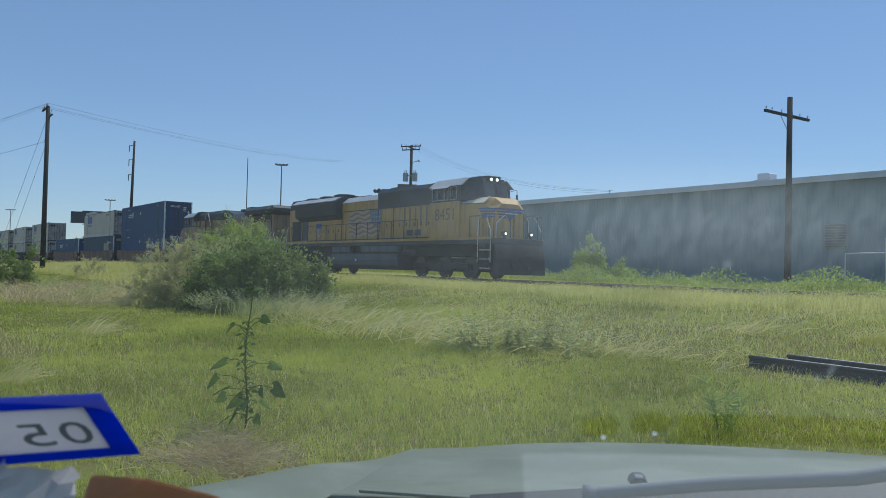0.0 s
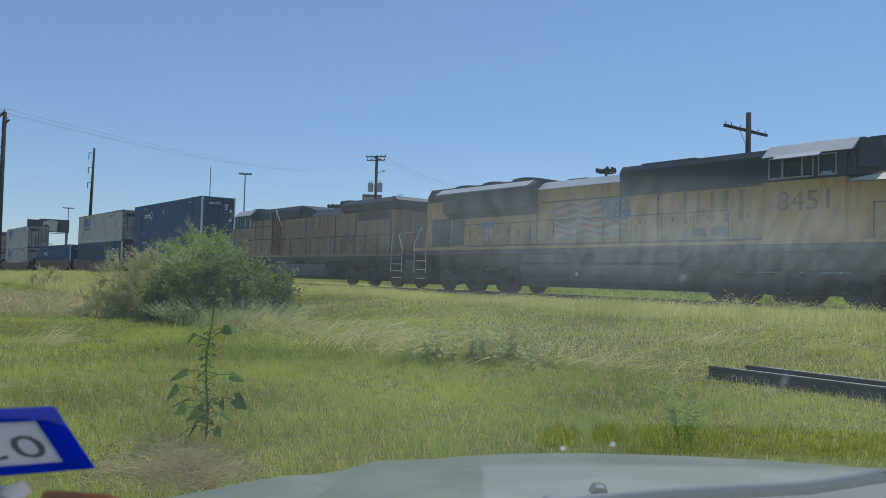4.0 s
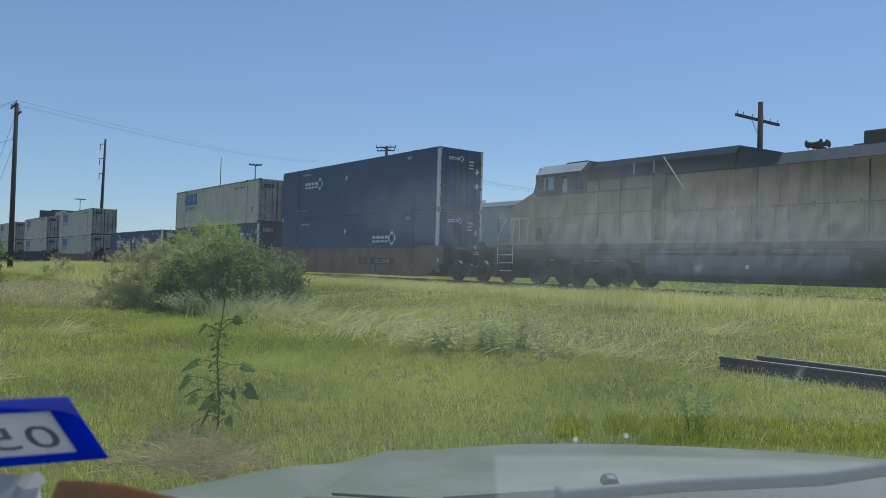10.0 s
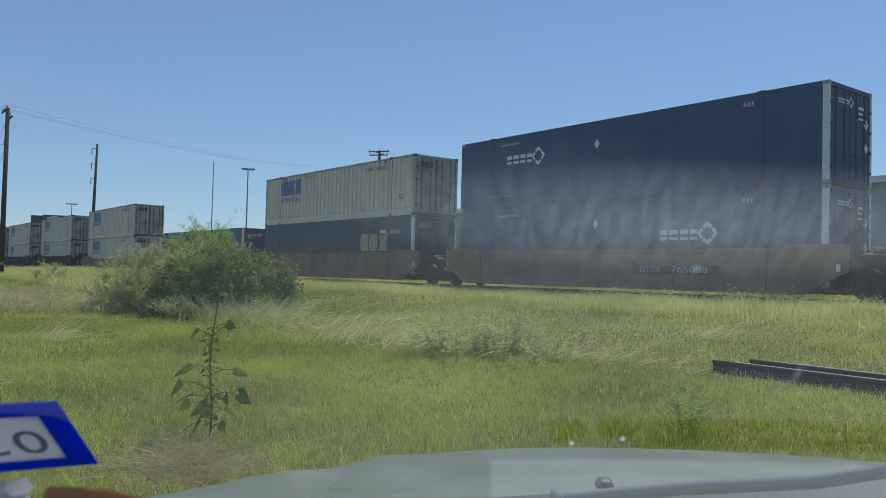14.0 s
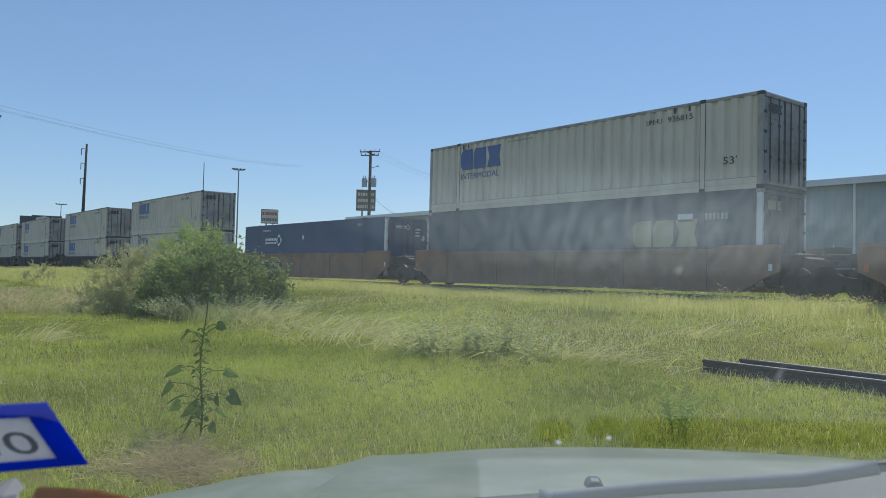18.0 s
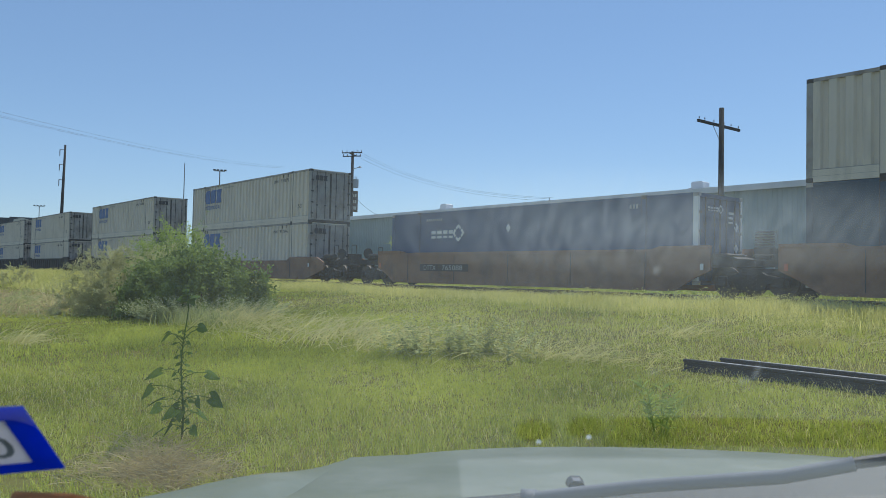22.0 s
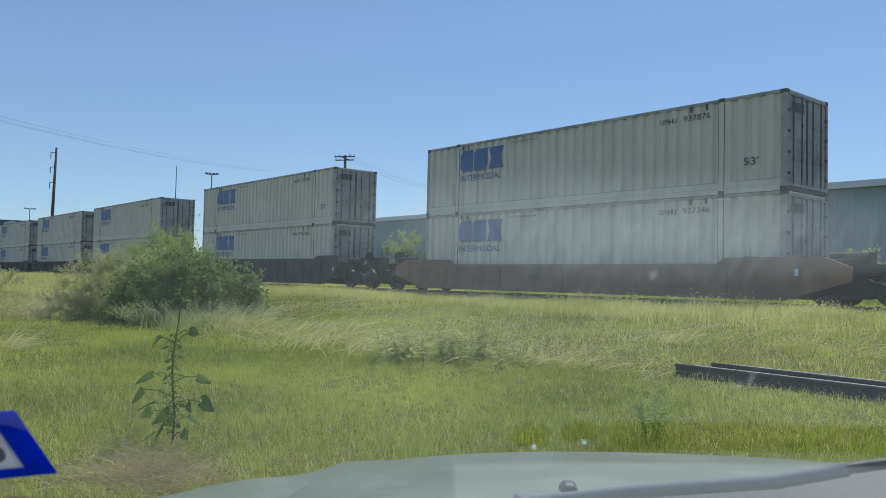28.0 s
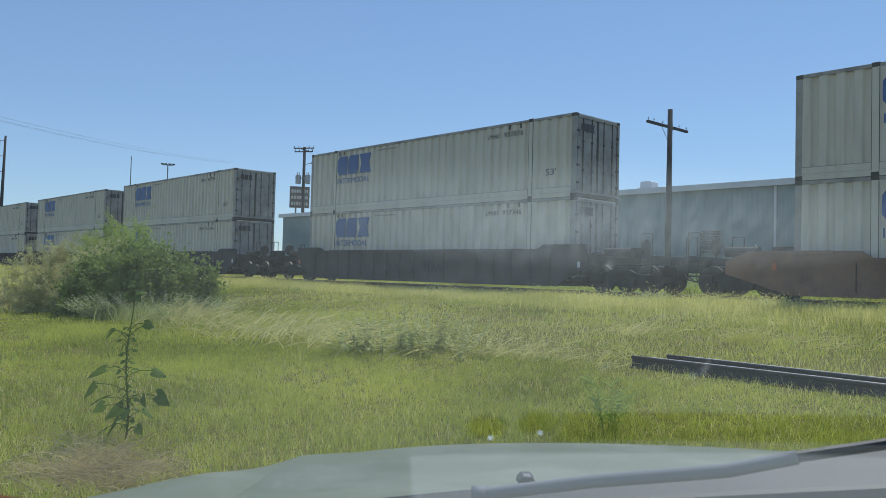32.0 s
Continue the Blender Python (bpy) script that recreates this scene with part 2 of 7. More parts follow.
M["loco_dull"] = surface("loco_dull", (0.26, 0.165, 0.085), (0.40, 0.26, 0.14), 0.6, coarse=0.9, fine=16, bump=0.1, stain=(0.11, 0.085, 0.062), stain_amount=0.85, stain_scale=1.1, stain_stretch=(3, 3, 0.45))
M["loco_grey"] = surface("loco_grey", (0.042, 0.052, 0.062), (0.075, 0.09, 0.104), 0.55, coarse=1, fine=18, bump=0.1, stain=(0.05, 0.045, 0.045), stain_amount=0.6)
M["loco_grey"].node_tree.nodes["Principled BSDF"].inputs["Specular IOR Level"].default_value = 0.15
M["loco_light"] = surface("loco_light", (0.34, 0.35, 0.36), (0.48, 0.49, 0.5), 0.5, coarse=1, fine=18, bump=0.05)
M["flag_blue"] = surface("flag_blue", (0.12, 0.17, 0.24), (0.17, 0.22, 0.28), 0.5, coarse=3, fine=20, bump=0.02)
M["flag_white"] = surface("flag_white", (0.42, 0.36, 0.33), (0.54, 0.47, 0.43), 0.5, coarse=3, fine=20, bump=0.02)
M["name_red"] = surface("name_red", (0.30, 0.15, 0.08), (0.38, 0.20, 0.11), 0.5, coarse=3, fine=20, bump=0.02)
M["number_brown"] = surface("number_brown", (0.17, 0.105, 0.045), (0.24, 0.15, 0.065), 0.5, coarse=3, fine=20, bump=0.02)
M["flag_red"] = surface("flag_red", (0.36, 0.17, 0.09), (0.42, 0.21, 0.12), 0.5, coarse=3, fine=20, bump=0.02)
# yellow handrails made near black: their backlit shade is in the colour
M["handrail"] = surface("handrail", (0.035, 0.030, 0.024), (0.075, 0.062, 0.045), 0.6, coarse=3, fine=20, bump=0.05)
M["loco_slate"] = surface("loco_slate", (0.06, 0.075, 0.092), (0.095, 0.112, 0.13), 0.6, coarse=0.8, fine=14, bump=0.1, stain=(0.05, 0.05, 0.05), stain_amount=0.7, stain_scale=1.2, stain_stretch=(2, 2, 0.5))
M["grille_red"] = surface("grille_red", (0.09, 0.04, 0.035), (0.15, 0.07, 0.055), 0.7, coarse=2, fine=20, bump=0.1)
M["loco_cream"] = surface("loco_cream", (0.55, 0.53, 0.40), (0.72, 0.69, 0.54), 0.5, coarse=1.5, fine=14, bump=0.05)
M["glass"] = dark_glass("glass")
M["clear_glass"] = dark_glass("clear_glass")
_nt = M["clear_glass"].node_tree
_ms, _tr = node(_nt, "MixShader", Fac=0.72), node(_nt, "BsdfTransparent", Color=(0.80, 0.86, 0.88, 1))
_nt.links.new(_nt.nodes["Principled BSDF"].outputs[0], _ms.inputs[1])
_nt.links.new(_tr.outputs[0], _ms.inputs[2])
_nt.links.new(_ms.outputs[0], _nt.nodes["Material Output"].inputs["Surface"])
M["headlight"] = lit("headlight", (1.0, 0.93, 0.75), 1.4)
M["reflector"] = surface("reflector", (0.5, 0.12, 0.05), (0.6, 0.2, 0.1), 0.3, bump=0.0)
M["rail_white"] = surface("rail_white", (0.60, 0.60, 0.58), (0.75, 0.75, 0.72), 0.45, coarse=6, fine=30)
M["wall_metal"] = surface("wall_metal", (0.17, 0.255, 0.27), (0.22, 0.305, 0.32), 0.55, coarse=0.25, fine=6, bump=0.05, stain=(0.16, 0.19, 0.19), stain_amount=0.4, stain_scale=0.5, stain_stretch=(2, 2, 0.3))
M["eave"] = surface("eave", (0.58, 0.60, 0.61), (0.7, 0.71, 0.72), 0.45, coarse=1, fine=10)
M["roof_metal"] = surface("roof_metal", (0.5, 0.51, 0.52), (0.64, 0.65, 0.66), 0.4, metal=0.2, coarse=0.5, fine=10)
M["wood_pole"] = surface("wood_pole", (0.012, 0.0135, 0.016), (0.033, 0.036, 0.041), 0.9, coarse=4, fine=40, bump=0.5, stretch=(5, 5, 0.5))
M["pole_steel"] = surface("pole_steel", (0.16, 0.17, 0.18), (0.26, 0.27, 0.28), 0.5, metal=0.4, coarse=3, fine=30)
M["wire"] = surface("wire", (0.03, 0.03, 0.032), (0.06, 0.06, 0.06), 0.6, bump=0)
M["porcelain"] = surface("porcelain", (0.25, 0.26, 0.27), (0.4, 0.41, 0.42), 0.3, bump=0)
M["trafo"] = surface("trafo", (0.32, 0.34, 0.35), (0.44, 0.46, 0.47), 0.5, coarse=4, fine=30)
M["sign_face"] = surface("sign_face", (0.55, 0.53, 0.47), (0.66, 0.63, 0.56), 0.5, coarse=1.5, fine=10, bump=0.02)
M["sign_dark"] = surface("sign_dark", (0.10, 0.075, 0.06), (0.17, 0.13, 0.10), 0.6, coarse=2, fine=14)
M["sign_red"] = surface("sign_red", (0.42, 0.05, 0.04), (0.5, 0.08, 0.06), 0.5, coarse=2, fine=14, bump=0.02)
M["far_dark"] = surface("far_dark", (0.05, 0.065, 0.085), (0.09, 0.10, 0.12), 0.6, coarse=0.3, fine=3)
M["bonnet_paint"] = surface("bonnet_paint", (0.155, 0.172, 0.118), (0.197, 0.215, 0.155), 0.5, metal=0.1, coarse=3, fine=60, bump=0.03, coat=0.12, stain=(0.30, 0.31, 0.26), stain_amount=0.5, stain_scale=3)
M["bonnet_paint"].node_tree.nodes["Principled BSDF"].inputs["Specular IOR Level"].default_value = 0.2
M["rubber"] = surface("rubber", (0.012, 0.012, 0.014), (0.03, 0.03, 0.032), 0.6, coarse=6, fine=60, bump=0.1)
M["wiper_paint"] = surface("wiper_paint", (0.12, 0.125, 0.145), (0.17, 0.175, 0.195), 0.7, coarse=6, fine=60, bump=0.05)
M["sticker_blue"] = surface("sticker_blue", (0.02, 0.095, 0.60), (0.03, 0.12, 0.68), 0.4, coarse=5, fine=50, bump=0.0, leaf=0.8)
M["sticker_white"] = surface("sticker_white", (0.70, 0.68, 0.71), (0.80, 0.78, 0.81), 0.5, coarse=20, fine=90, bump=0.0, leaf=0.65)
M["sticker_grey"] = surface("sticker_grey", (0.16, 0.17, 0.19), (0.2, 0.21, 0.23), 0.5, coarse=20, fine=90, bump=0.0)
M["chip"] = surface("chip", (0.75, 0.78, 0.76), (0.9, 0.92, 0.9), 0.4, bump=0.0, leaf=0.95)
M["sticker_orange"] = surface("sticker_orange", (0.55, 0.25, 0.12), (0.68, 0.36, 0.2), 0.5, coarse=20, fine=90, bump=0.0, leaf=0.3)


# ---- mesh helpers ----
class Shape:
    """Gathers simple pieces into one mesh."""

    def __init__(self):
        self.bm = bmesh.new()

    def box(self, x0, x1, y0, y1, z0, z1, bevel=0.0):
        v = [self.bm.verts.new((x, y, z)) for z in (z0, z1) for y in (y0, y1) for x in (x0, x1)]
        faces = [self.bm.faces.new([v[i] for i in q]) for q in ((0, 2, 3, 1), (4, 5, 7, 6), (0, 1, 5, 4), (2, 6, 7, 3), (0, 4, 6, 2), (1, 3, 7, 5))]
        if bevel:
            edges = list({e for f in faces for e in f.edges})
            bmesh.ops.bevel(self.bm, geom=edges, offset=bevel, segments=2, affect="EDGES", profile=0.5)
        return self

    def prism(self, outline, lo, hi, axis="y"):
        """An outline in the plane across the axis, pushed from lo to hi along it. axis y: (x, z); x: (y, z); z: (x, y)."""
        def at(p, d):
            return (p[0], d, p[1]) if axis == "y" else (d, p[0], p[1]) if axis == "x" else (p[0], p[1], d)
        a = [self.bm.verts.new(at(p, lo)) for p in outline]
        b = [self.bm.verts.new(at(p, hi)) for p in outline]
        n = len(outline)
        made = [self.bm.faces.new(a), self.bm.faces.new(list(reversed(b)))]
        made += [self.bm.faces.new((a[i], b[i], b[(i + 1) % n], a[(i + 1) % n])) for i in range(n)]
        bmesh.ops.recalc_face_normals(self.bm, faces=made)
        return self

    def rod(self, p, q, r, n=8, r2=None):
        p, q = Vector(p), Vector(q)
        d = (q - p).normalized()
        u = d.orthogonal().normalized()
        w = d.cross(u)
        r2 = r if r2 is None else r2
        a, b = [], []
        for i in range(n):
            k = 2 * math.pi * i / n
            o = u * math.cos(k) + w * math.sin(k)
            a.append(self.bm.verts.new(p + o * r))
            b.append(self.bm.verts.new(q + o * r2))
        for i in range(n):
            self.bm.faces.new((a[i], a[(i + 1) % n], b[(i + 1) % n], b[i]))
        self.bm.faces.new(list(reversed(a)))
        self.bm.faces.new(b)
        return self

    def path(self, pts, r, n=6):
        for p, q in zip(pts, pts[1:]):
            self.rod(p, q, r, n)
        return self

    def sheet(self, rows):
        """A grid of points, row by row, as a surface."""
        vs = [[self.bm.verts.new(p) for p in row] for row in rows]
        for i in range(len(vs) - 1):
            for j in range(len(vs[0]) - 1):
                self.bm.faces.new((vs[i][j], vs[i][j + 1], vs[i + 1][j + 1], vs[i + 1][j]))
        return self

    def mesh(self, name, material, smooth=False):
        me = bpy.data.meshes.new(name)
        self.bm.to_mesh(me)
        self.bm.free()
        me.materials.append(material)
        if smooth:
            me.polygons.foreach_set("use_smooth", [True] * len(me.polygons))
        return me


def part(name, shape, material, parent, label="", smooth=False):
    ob = new(name, shape.mesh(name, material, smooth))
    if parent is not None:
        ob.parent = parent
    return tagged(ob, label)


def thing(name, label, category, m=None, group="", kind=""):
    ob = new(name)
    ob.matrix_basis = m or Matrix()
    return tagged(ob, label, category, group, kind)


def lettering(text, size, m, material, parent, name="lettering", extrude=0.002, width=0.0):
    """Letters in the built-in font, as a mesh, lying in the plane of m; width stretches them to a given length."""
    cu = bpy.data.curves.new(name, "FONT")
    cu.body, cu.size, cu.extrude, cu.align_x, cu.resolution_u = text, size, extrude, "LEFT", 3
    tmp = bpy.data.objects.new(name, cu)
    scene.collection.objects.link(tmp)
    me = bpy.data.meshes.new_from_object(tmp.evaluated_get(bpy.context.evaluated_depsgraph_get()))
    bpy.data.objects.remove(tmp)
    bpy.data.curves.remove(cu)
    if width:
        w = max(v.co.x for v in me.vertices)
        me.transform(Matrix.Diagonal((width / w, 1, 1, 1)))
    me.materials.clear()
    me.materials.append(material)
    me.name = name
    ob = new(name, me)
    ob.parent = parent
    ob.matrix_basis = m
    return ob


def raw_mesh(name, verts, loops, totals, material):
    """A mesh from arrays: points, the corners of all faces in turn, and how many corners each face has."""
    me = bpy.data.meshes.new(name)
    totals = np.asarray(totals, np.int32)
    me.vertices.add(len(verts))
    me.vertices.foreach_set("co", np.asarray(verts, np.float32).ravel())
    me.loops.add(len(loops))
    me.loops.foreach_set("vertex_index", np.asarray(loops, np.int32))
    me.polygons.add(len(totals))
    me.polygons.foreach_set("loop_start", np.concatenate(([0], np.cumsum(totals)[:-1])).astype(np.int32))
    me.polygons.foreach_set("loop_total", totals)
    me.update(calc_edges=True)
    me.materials.append(material)
    return me


def blades(name, x, y, z, height, width, lean, material, rng, parent=None, droop=0.35):
    """Many bent blades that taper to a point, rooted at x, y, z."""
    n = len(x)
    turn, way = rng.uniform(0, 2 * np.pi, n), rng.uniform(0, 2 * np.pi, n)
    side = np.stack([np.cos(turn), np.sin(turn), np.zeros(n)], 1) * (width / 2)[:, None]
    off = np.stack([np.cos(way), np.sin(way), np.zeros(n)], 1) * (lean * height)[:, None]
    root = np.stack([x, y, z], 1)
    mid = root + off * 0.35 + np.array([0, 0, 1.0]) * (height * 0.6)[:, None]
    tip = root + off + np.array([0, 0, 1.0]) * (height * (1 - droop * lean))[:, None]
    v = np.stack([root - side, root + side, mid + side * 0.8, mid - side * 0.8, tip], 1).reshape(-1, 3)
    loops = (np.arange(n)[:, None] * 5 + np.array([0, 1, 2, 3, 3, 2, 4])[None]).ravel()
    ob = new(name, raw_mesh(name, v, loops, np.tile([4, 3], n), material))
    ob.parent = parent
    return ob


def leaves(name, centre, size, material, rng, parent=None, narrow=0.55, flat=0.0):
    """Many small pointed leaves, each a folded pair of triangles, about the given points."""
    n = len(centre)
    d = rng.normal(size=(n, 3))
    d[:, 2] *= 1 - flat
    d /= np.linalg.norm(d, axis=1)[:, None]
    u = np.cross(d, rng.normal(size=(n, 3)))
    u /= np.linalg.norm(u, axis=1)[:, None]
    w = np.cross(d, u)
    s = np.asarray(size)[:, None]
    a, b = centre - d * s, centre + d * s
    l, r = centre + u * s * narrow + w * s * 0.15, centre - u * s * narrow + w * s * 0.15
    v = np.stack([a, l, b, r], 1).reshape(-1, 3)
    loops = (np.arange(n)[:, None] * 4 + np.array([0, 1, 2, 0, 2, 3])[None]).ravel()
    ob = new(name, raw_mesh(name, v, loops, np.full(2 * n, 3), material))
    ob.parent = parent
    return ob


def strands(name, x, y, z, length, width, rise, turn, material, rng, parent=None):
    """Long thin stalks that rise from the ground and arch over."""
    n, k = len(x), 6
    f = np.linspace(0, 1, k)[None, :]
    bend = rng.uniform(-0.35, 0.35, n)[:, None] * f
    way = turn[:, None] + bend
    run = length[:, None] * np.cos(rise)[:, None] * f
    up = length[:, None] * (np.sin(rise)[:, None] * f * 1.25 - f * f * (np.sin(rise)[:, None] * 0.5 + 0.08))
    mid = np.stack([x[:, None] + np.cos(way) * run, y[:, None] + np.sin(way) * run, z[:, None] + np.maximum(up, 0.01)], 2)
    a = rng.uniform(0, 2 * np.pi, n)
    side = np.stack([np.cos(a) * 0.5, np.sin(a) * 0.5, np.full(n, 0.8)], 1)[:, None, :] * (width[:, None] * (1 - 0.7 * f) / 2)[:, :, None]
    v = np.stack([mid - side, mid + side], 2).reshape(-1, 3)
    q = np.array([[2 * i, 2 * i + 1, 2 * i + 3, 2 * i + 2] for i in range(k - 1)])
    loops = (np.arange(n)[:, None, None] * 2 * k + q[None]).ravel()
    ob = new(name, raw_mesh(name, v, loops, np.full(n * (k - 1), 4), material))
    ob.parent = parent
    return ob


def ez(v):
    v = np.clip(v, 0, 1)
    return v * v * (3 - 2 * v)


def ground_many(x, y):
    return 0.78 * ez((y - 5) / 14) + 0.26 * ez((-x - 20) / 50)

# ---- ground, track, warehouse ----
def build_ground():
    xs = np.unique(np.concatenate([-np.geomspace(60, 4000, 14), np.arange(-60, 16, 1.0), np.geomspace(16, 3000, 12)]))
    ys = np.unique(np.concatenate([-np.geomspace(4, 3000, 12), np.arange(-4, 30, 1.0), np.geomspace(30, 4500, 16)]))
    s = Shape()
    s.sheet([[(x, y, ground_z(x, y) + (0.03 * noise.noise((x * 0.4, y * 0.4, 0)) if abs(x) < 60 and abs(y) < 30 else 0)) for x in xs] for y in ys])
    g = part("ground", s, M["soil"], None, smooth=True)
    tagged(g, "flat grassy field rising gently to the railway", "ground", kind="structure")


def rail_profile(shape, y, top, x0, x1):
    """A flat-bottomed rail running along x."""
    o = [(-0.07, 0), (0.07, 0), (0.07, 0.012), (0.012, 0.03), (0.010, 0.125), (0.036, 0.14), (0.036, 0.168), (0.028, 0.175), (-0.028, 0.175), (-0.036, 0.168), (-0.036, 0.14),
         (-0.010, 0.125), (-0.012, 0.03), (-0.07, 0.012)]
    shape.prism([(y + p, top - 0.175 + q) for p, q in o], x0, x1, "x")
    return shape


def build_track():
    track = thing("railway_track", "single railway track on grey ballast with timber ties", "railway track", kind="structure")
    bed = Shape().prism([(YC - 2.6, 0.55), (YC - 1.75, RAIL - 0.21), (YC + 1.75, RAIL - 0.21), (YC + 2.6, 0.55)], -420, 160, "x")
    part("ballast_bed", bed, M["ballast"], track, "pale grey crushed stone ballast")
    rng = np.random.default_rng(5)
    n = 9000
    x, y = rng.uniform(-70, 12, n), YC + rng.uniform(-2.3, 2.3, n)
    z = np.minimum(RAIL - 0.21, RAIL - 0.21 - (np.abs(y - YC) - 1.75) * 0.33) + 0.012
    stones = leaves("ballast_stones", np.stack([x, y, z], 1), rng.uniform(0.02, 0.05, n), M["stone"], rng, track, narrow=0.9)
    tagged(stones, "loose grey ballast stones", kind="stuff")
    for k, yy in ((0, YC - 0.755), (1, YC + 0.755)):
        r = part("rail", rail_profile(Shape(), yy, RAIL - 0.004, -420, 160), M["rail_steel"], track, "rusty steel rail with a worn bright head")
        part("rail_head", Shape().box(-420, 160, yy - 0.027, yy + 0.027, RAIL - 0.006, RAIL), M["rail_worn"], r)
    tie = Shape().box(-0.11, 0.11, -1.3, 1.3, -0.18, 0, 0.01).mesh("tie", M["tie"])
    for i in range(190):
        o = new("tie", tie)
        o.parent = track
        o.matrix_basis = pose(-88 + i * 0.52, YC + random.uniform(-0.03, 0.03), RAIL - 0.176, 0, 0, random.uniform(-1, 1))


def build_warehouse():
    w = thing("warehouse", "long grey-green metal warehouse with a white eave trim", "warehouse")
    x0, x1, y0, y1, z0, zt = -71.6, 60.0, 44.0, 84.0, 0.55, 7.0
    s = Shape()
    s.box(x0, x1, y0 + 0.06, y0 + 0.3, z0, zt).box(x0, x0 + 0.24, y0 + 0.3, y1, z0, zt).box(x1 - 0.24, x1, y0 + 0.3, y1, z0, zt).box(x0 + 0.24, x1 - 0.24, y1 - 0.24, y1, z0, zt)
    part("wall", s, M["wall_metal"], w, "ribbed grey-green metal wall")
    # standing ribs of the wall panels
    rib = Shape().prism([(-0.05, 0.062), (-0.03, 0.042), (0.03, 0.042), (0.05, 0.062)], z0, zt, "z").mesh("panel_rib", M["wall_metal"])
    for i in range(220):
        o = new("panel_rib", rib)
        o.parent = w
        o.matrix_basis = pose(x0 + 0.3 + i * 0.3, y0, 0)
    r = Shape().prism([(y0 - 0.25, zt + 0.29), (y0 - 0.25, zt + 0.17), ((y0 + y1) / 2, zt + 2.3), (y1 + 0.25, zt + 0.17), (y1 + 0.25, zt + 0.29), ((y0 + y1) / 2, zt + 2.45)], x0 - 0.3, x1 + 0.3, "x")
    part("roof", r, M["roof_metal"], w, "low-pitched pale metal roof")
    part("eave_trim", Shape().box(x0 - 0.32, x1 + 0.32, y0 - 0.32, y0 - 0.252, zt - 0.06, zt + 0.30, 0.01), M["eave"], w, "white eave gutter")
    part("gable_trim", Shape().box(x0 - 0.34, x0 - 0.05, y0 - 0.25, y0 + 1.5, zt - 0.04, zt + 0.16), M["eave"], w)
    for x in (-19.76,):
        part("downpipe", Shape().rod((x, y0 - 0.1, 0.7), (x, y0 - 0.1, zt - 0.05), 0.07), M["eave"], w, "white downpipe")
    v = part("wall_vent", Shape().box(-24.3, -22.95, y0 - 0.06, y0 - 0.002, 3.15, 4.55), M["wall_metal"], w, "louvred wall vent")
    for i in range(9):
        part("louvre", Shape().prism([(y0 - 0.14, 3.2 + i * 0.15), (y0 - 0.062, 3.26 + i * 0.15), (y0 - 0.062, 3.30 + i * 0.15), (y0 - 0.14, 3.24 + i * 0.15)], -24.22, -23.03, "x"), M["loco_grey"], v)
    for x, wd in ((-29.25, 1.0), (-55.2, 1.0)):
        c = thing("roof_fan", "pale metal exhaust unit on the warehouse roof", "roof unit", pose(x, y0 + 2.0, zt + 0.36) @ Matrix.Scale(0.78, 4), group="roof units")
        part("curb", Shape().box(-0.62, 0.62, -0.6, 0.6, -0.05, 0.3), M["roof_metal"], c)
        part("housing", Shape().prism([(-0.55, 0.3), (0.55, 0.3), (0.55, 0.75), (0.40, 0.83), (-0.40, 0.83), (-0.55, 0.75)], -0.5, 0.5), M["eave"], c)
        part("hood", Shape().box(-0.9, -0.552, -0.45, 0.45, 0.12, 0.34, 0.03), M["eave"], c)


def build_pipe_rail():
    t = thing("pipe_rail", "low white pipe barrier beside the warehouse", "barrier", pose(-19.0, 40.0, ground_z(-19, 40)))
    for x, h in ((-2.0, 1.95), (0.0, 2.7), (1.6, 2.05)):
        part("post", Shape().rod((x, 0, -0.1), (x, 0, h), 0.032, 10), M["rail_white"], t)
    part("rail", Shape().rod((-2.0, 0, 1.93), (1.6, 0, 2.03), 0.035, 8), M["rail_white"], t)


# ---- poles, masts, signs ----
def along(az, dist):
    return math.sin(radians(az)) * dist, math.cos(radians(az)) * dist


def wire(name, ends, sag, r=0.012, label="thin dark overhead wires between poles"):
    """Wires that sag between poles, from the first end to the next and so on."""
    w = thing(name, label, "wire")
    for p, q in ends:
        p, q = Vector(p), Vector(q)
        pts = [p.lerp(q, k / 12) - Vector((0, 0, sag * 4 * (k / 12) * (1 - k / 12))) for k in range(13)]
        part("strand", tube(pts, r), M["wire"], w)
    return w


def tube(pts, r, n=5):
    """One unbroken thin tube through the points."""
    s = Shape()
    rings = []
    for i, p in enumerate(pts):
        d = (pts[min(i + 1, len(pts) - 1)] - pts[max(i - 1, 0)]).normalized()
        u = d.orthogonal().normalized()
        w = d.cross(u)
        rings.append([s.bm.verts.new(p + (u * math.cos(k * 2 * math.pi / n) + w * math.sin(k * 2 * math.pi / n)) * r) for k in range(n)])
    for a, b in zip(rings, rings[1:]):
        for k in range(n):
            s.bm.faces.new((a[k], a[(k + 1) % n], b[(k + 1) % n], b[k]))
    return s


def pole_shaft(t, h, r0, r1, lean=(0, 0)):
    part("shaft", Shape().rod((0, 0, -0.3), (lean[0], lean[1], h), r0, 12, r1), M["wood_pole"], t, smooth=True)


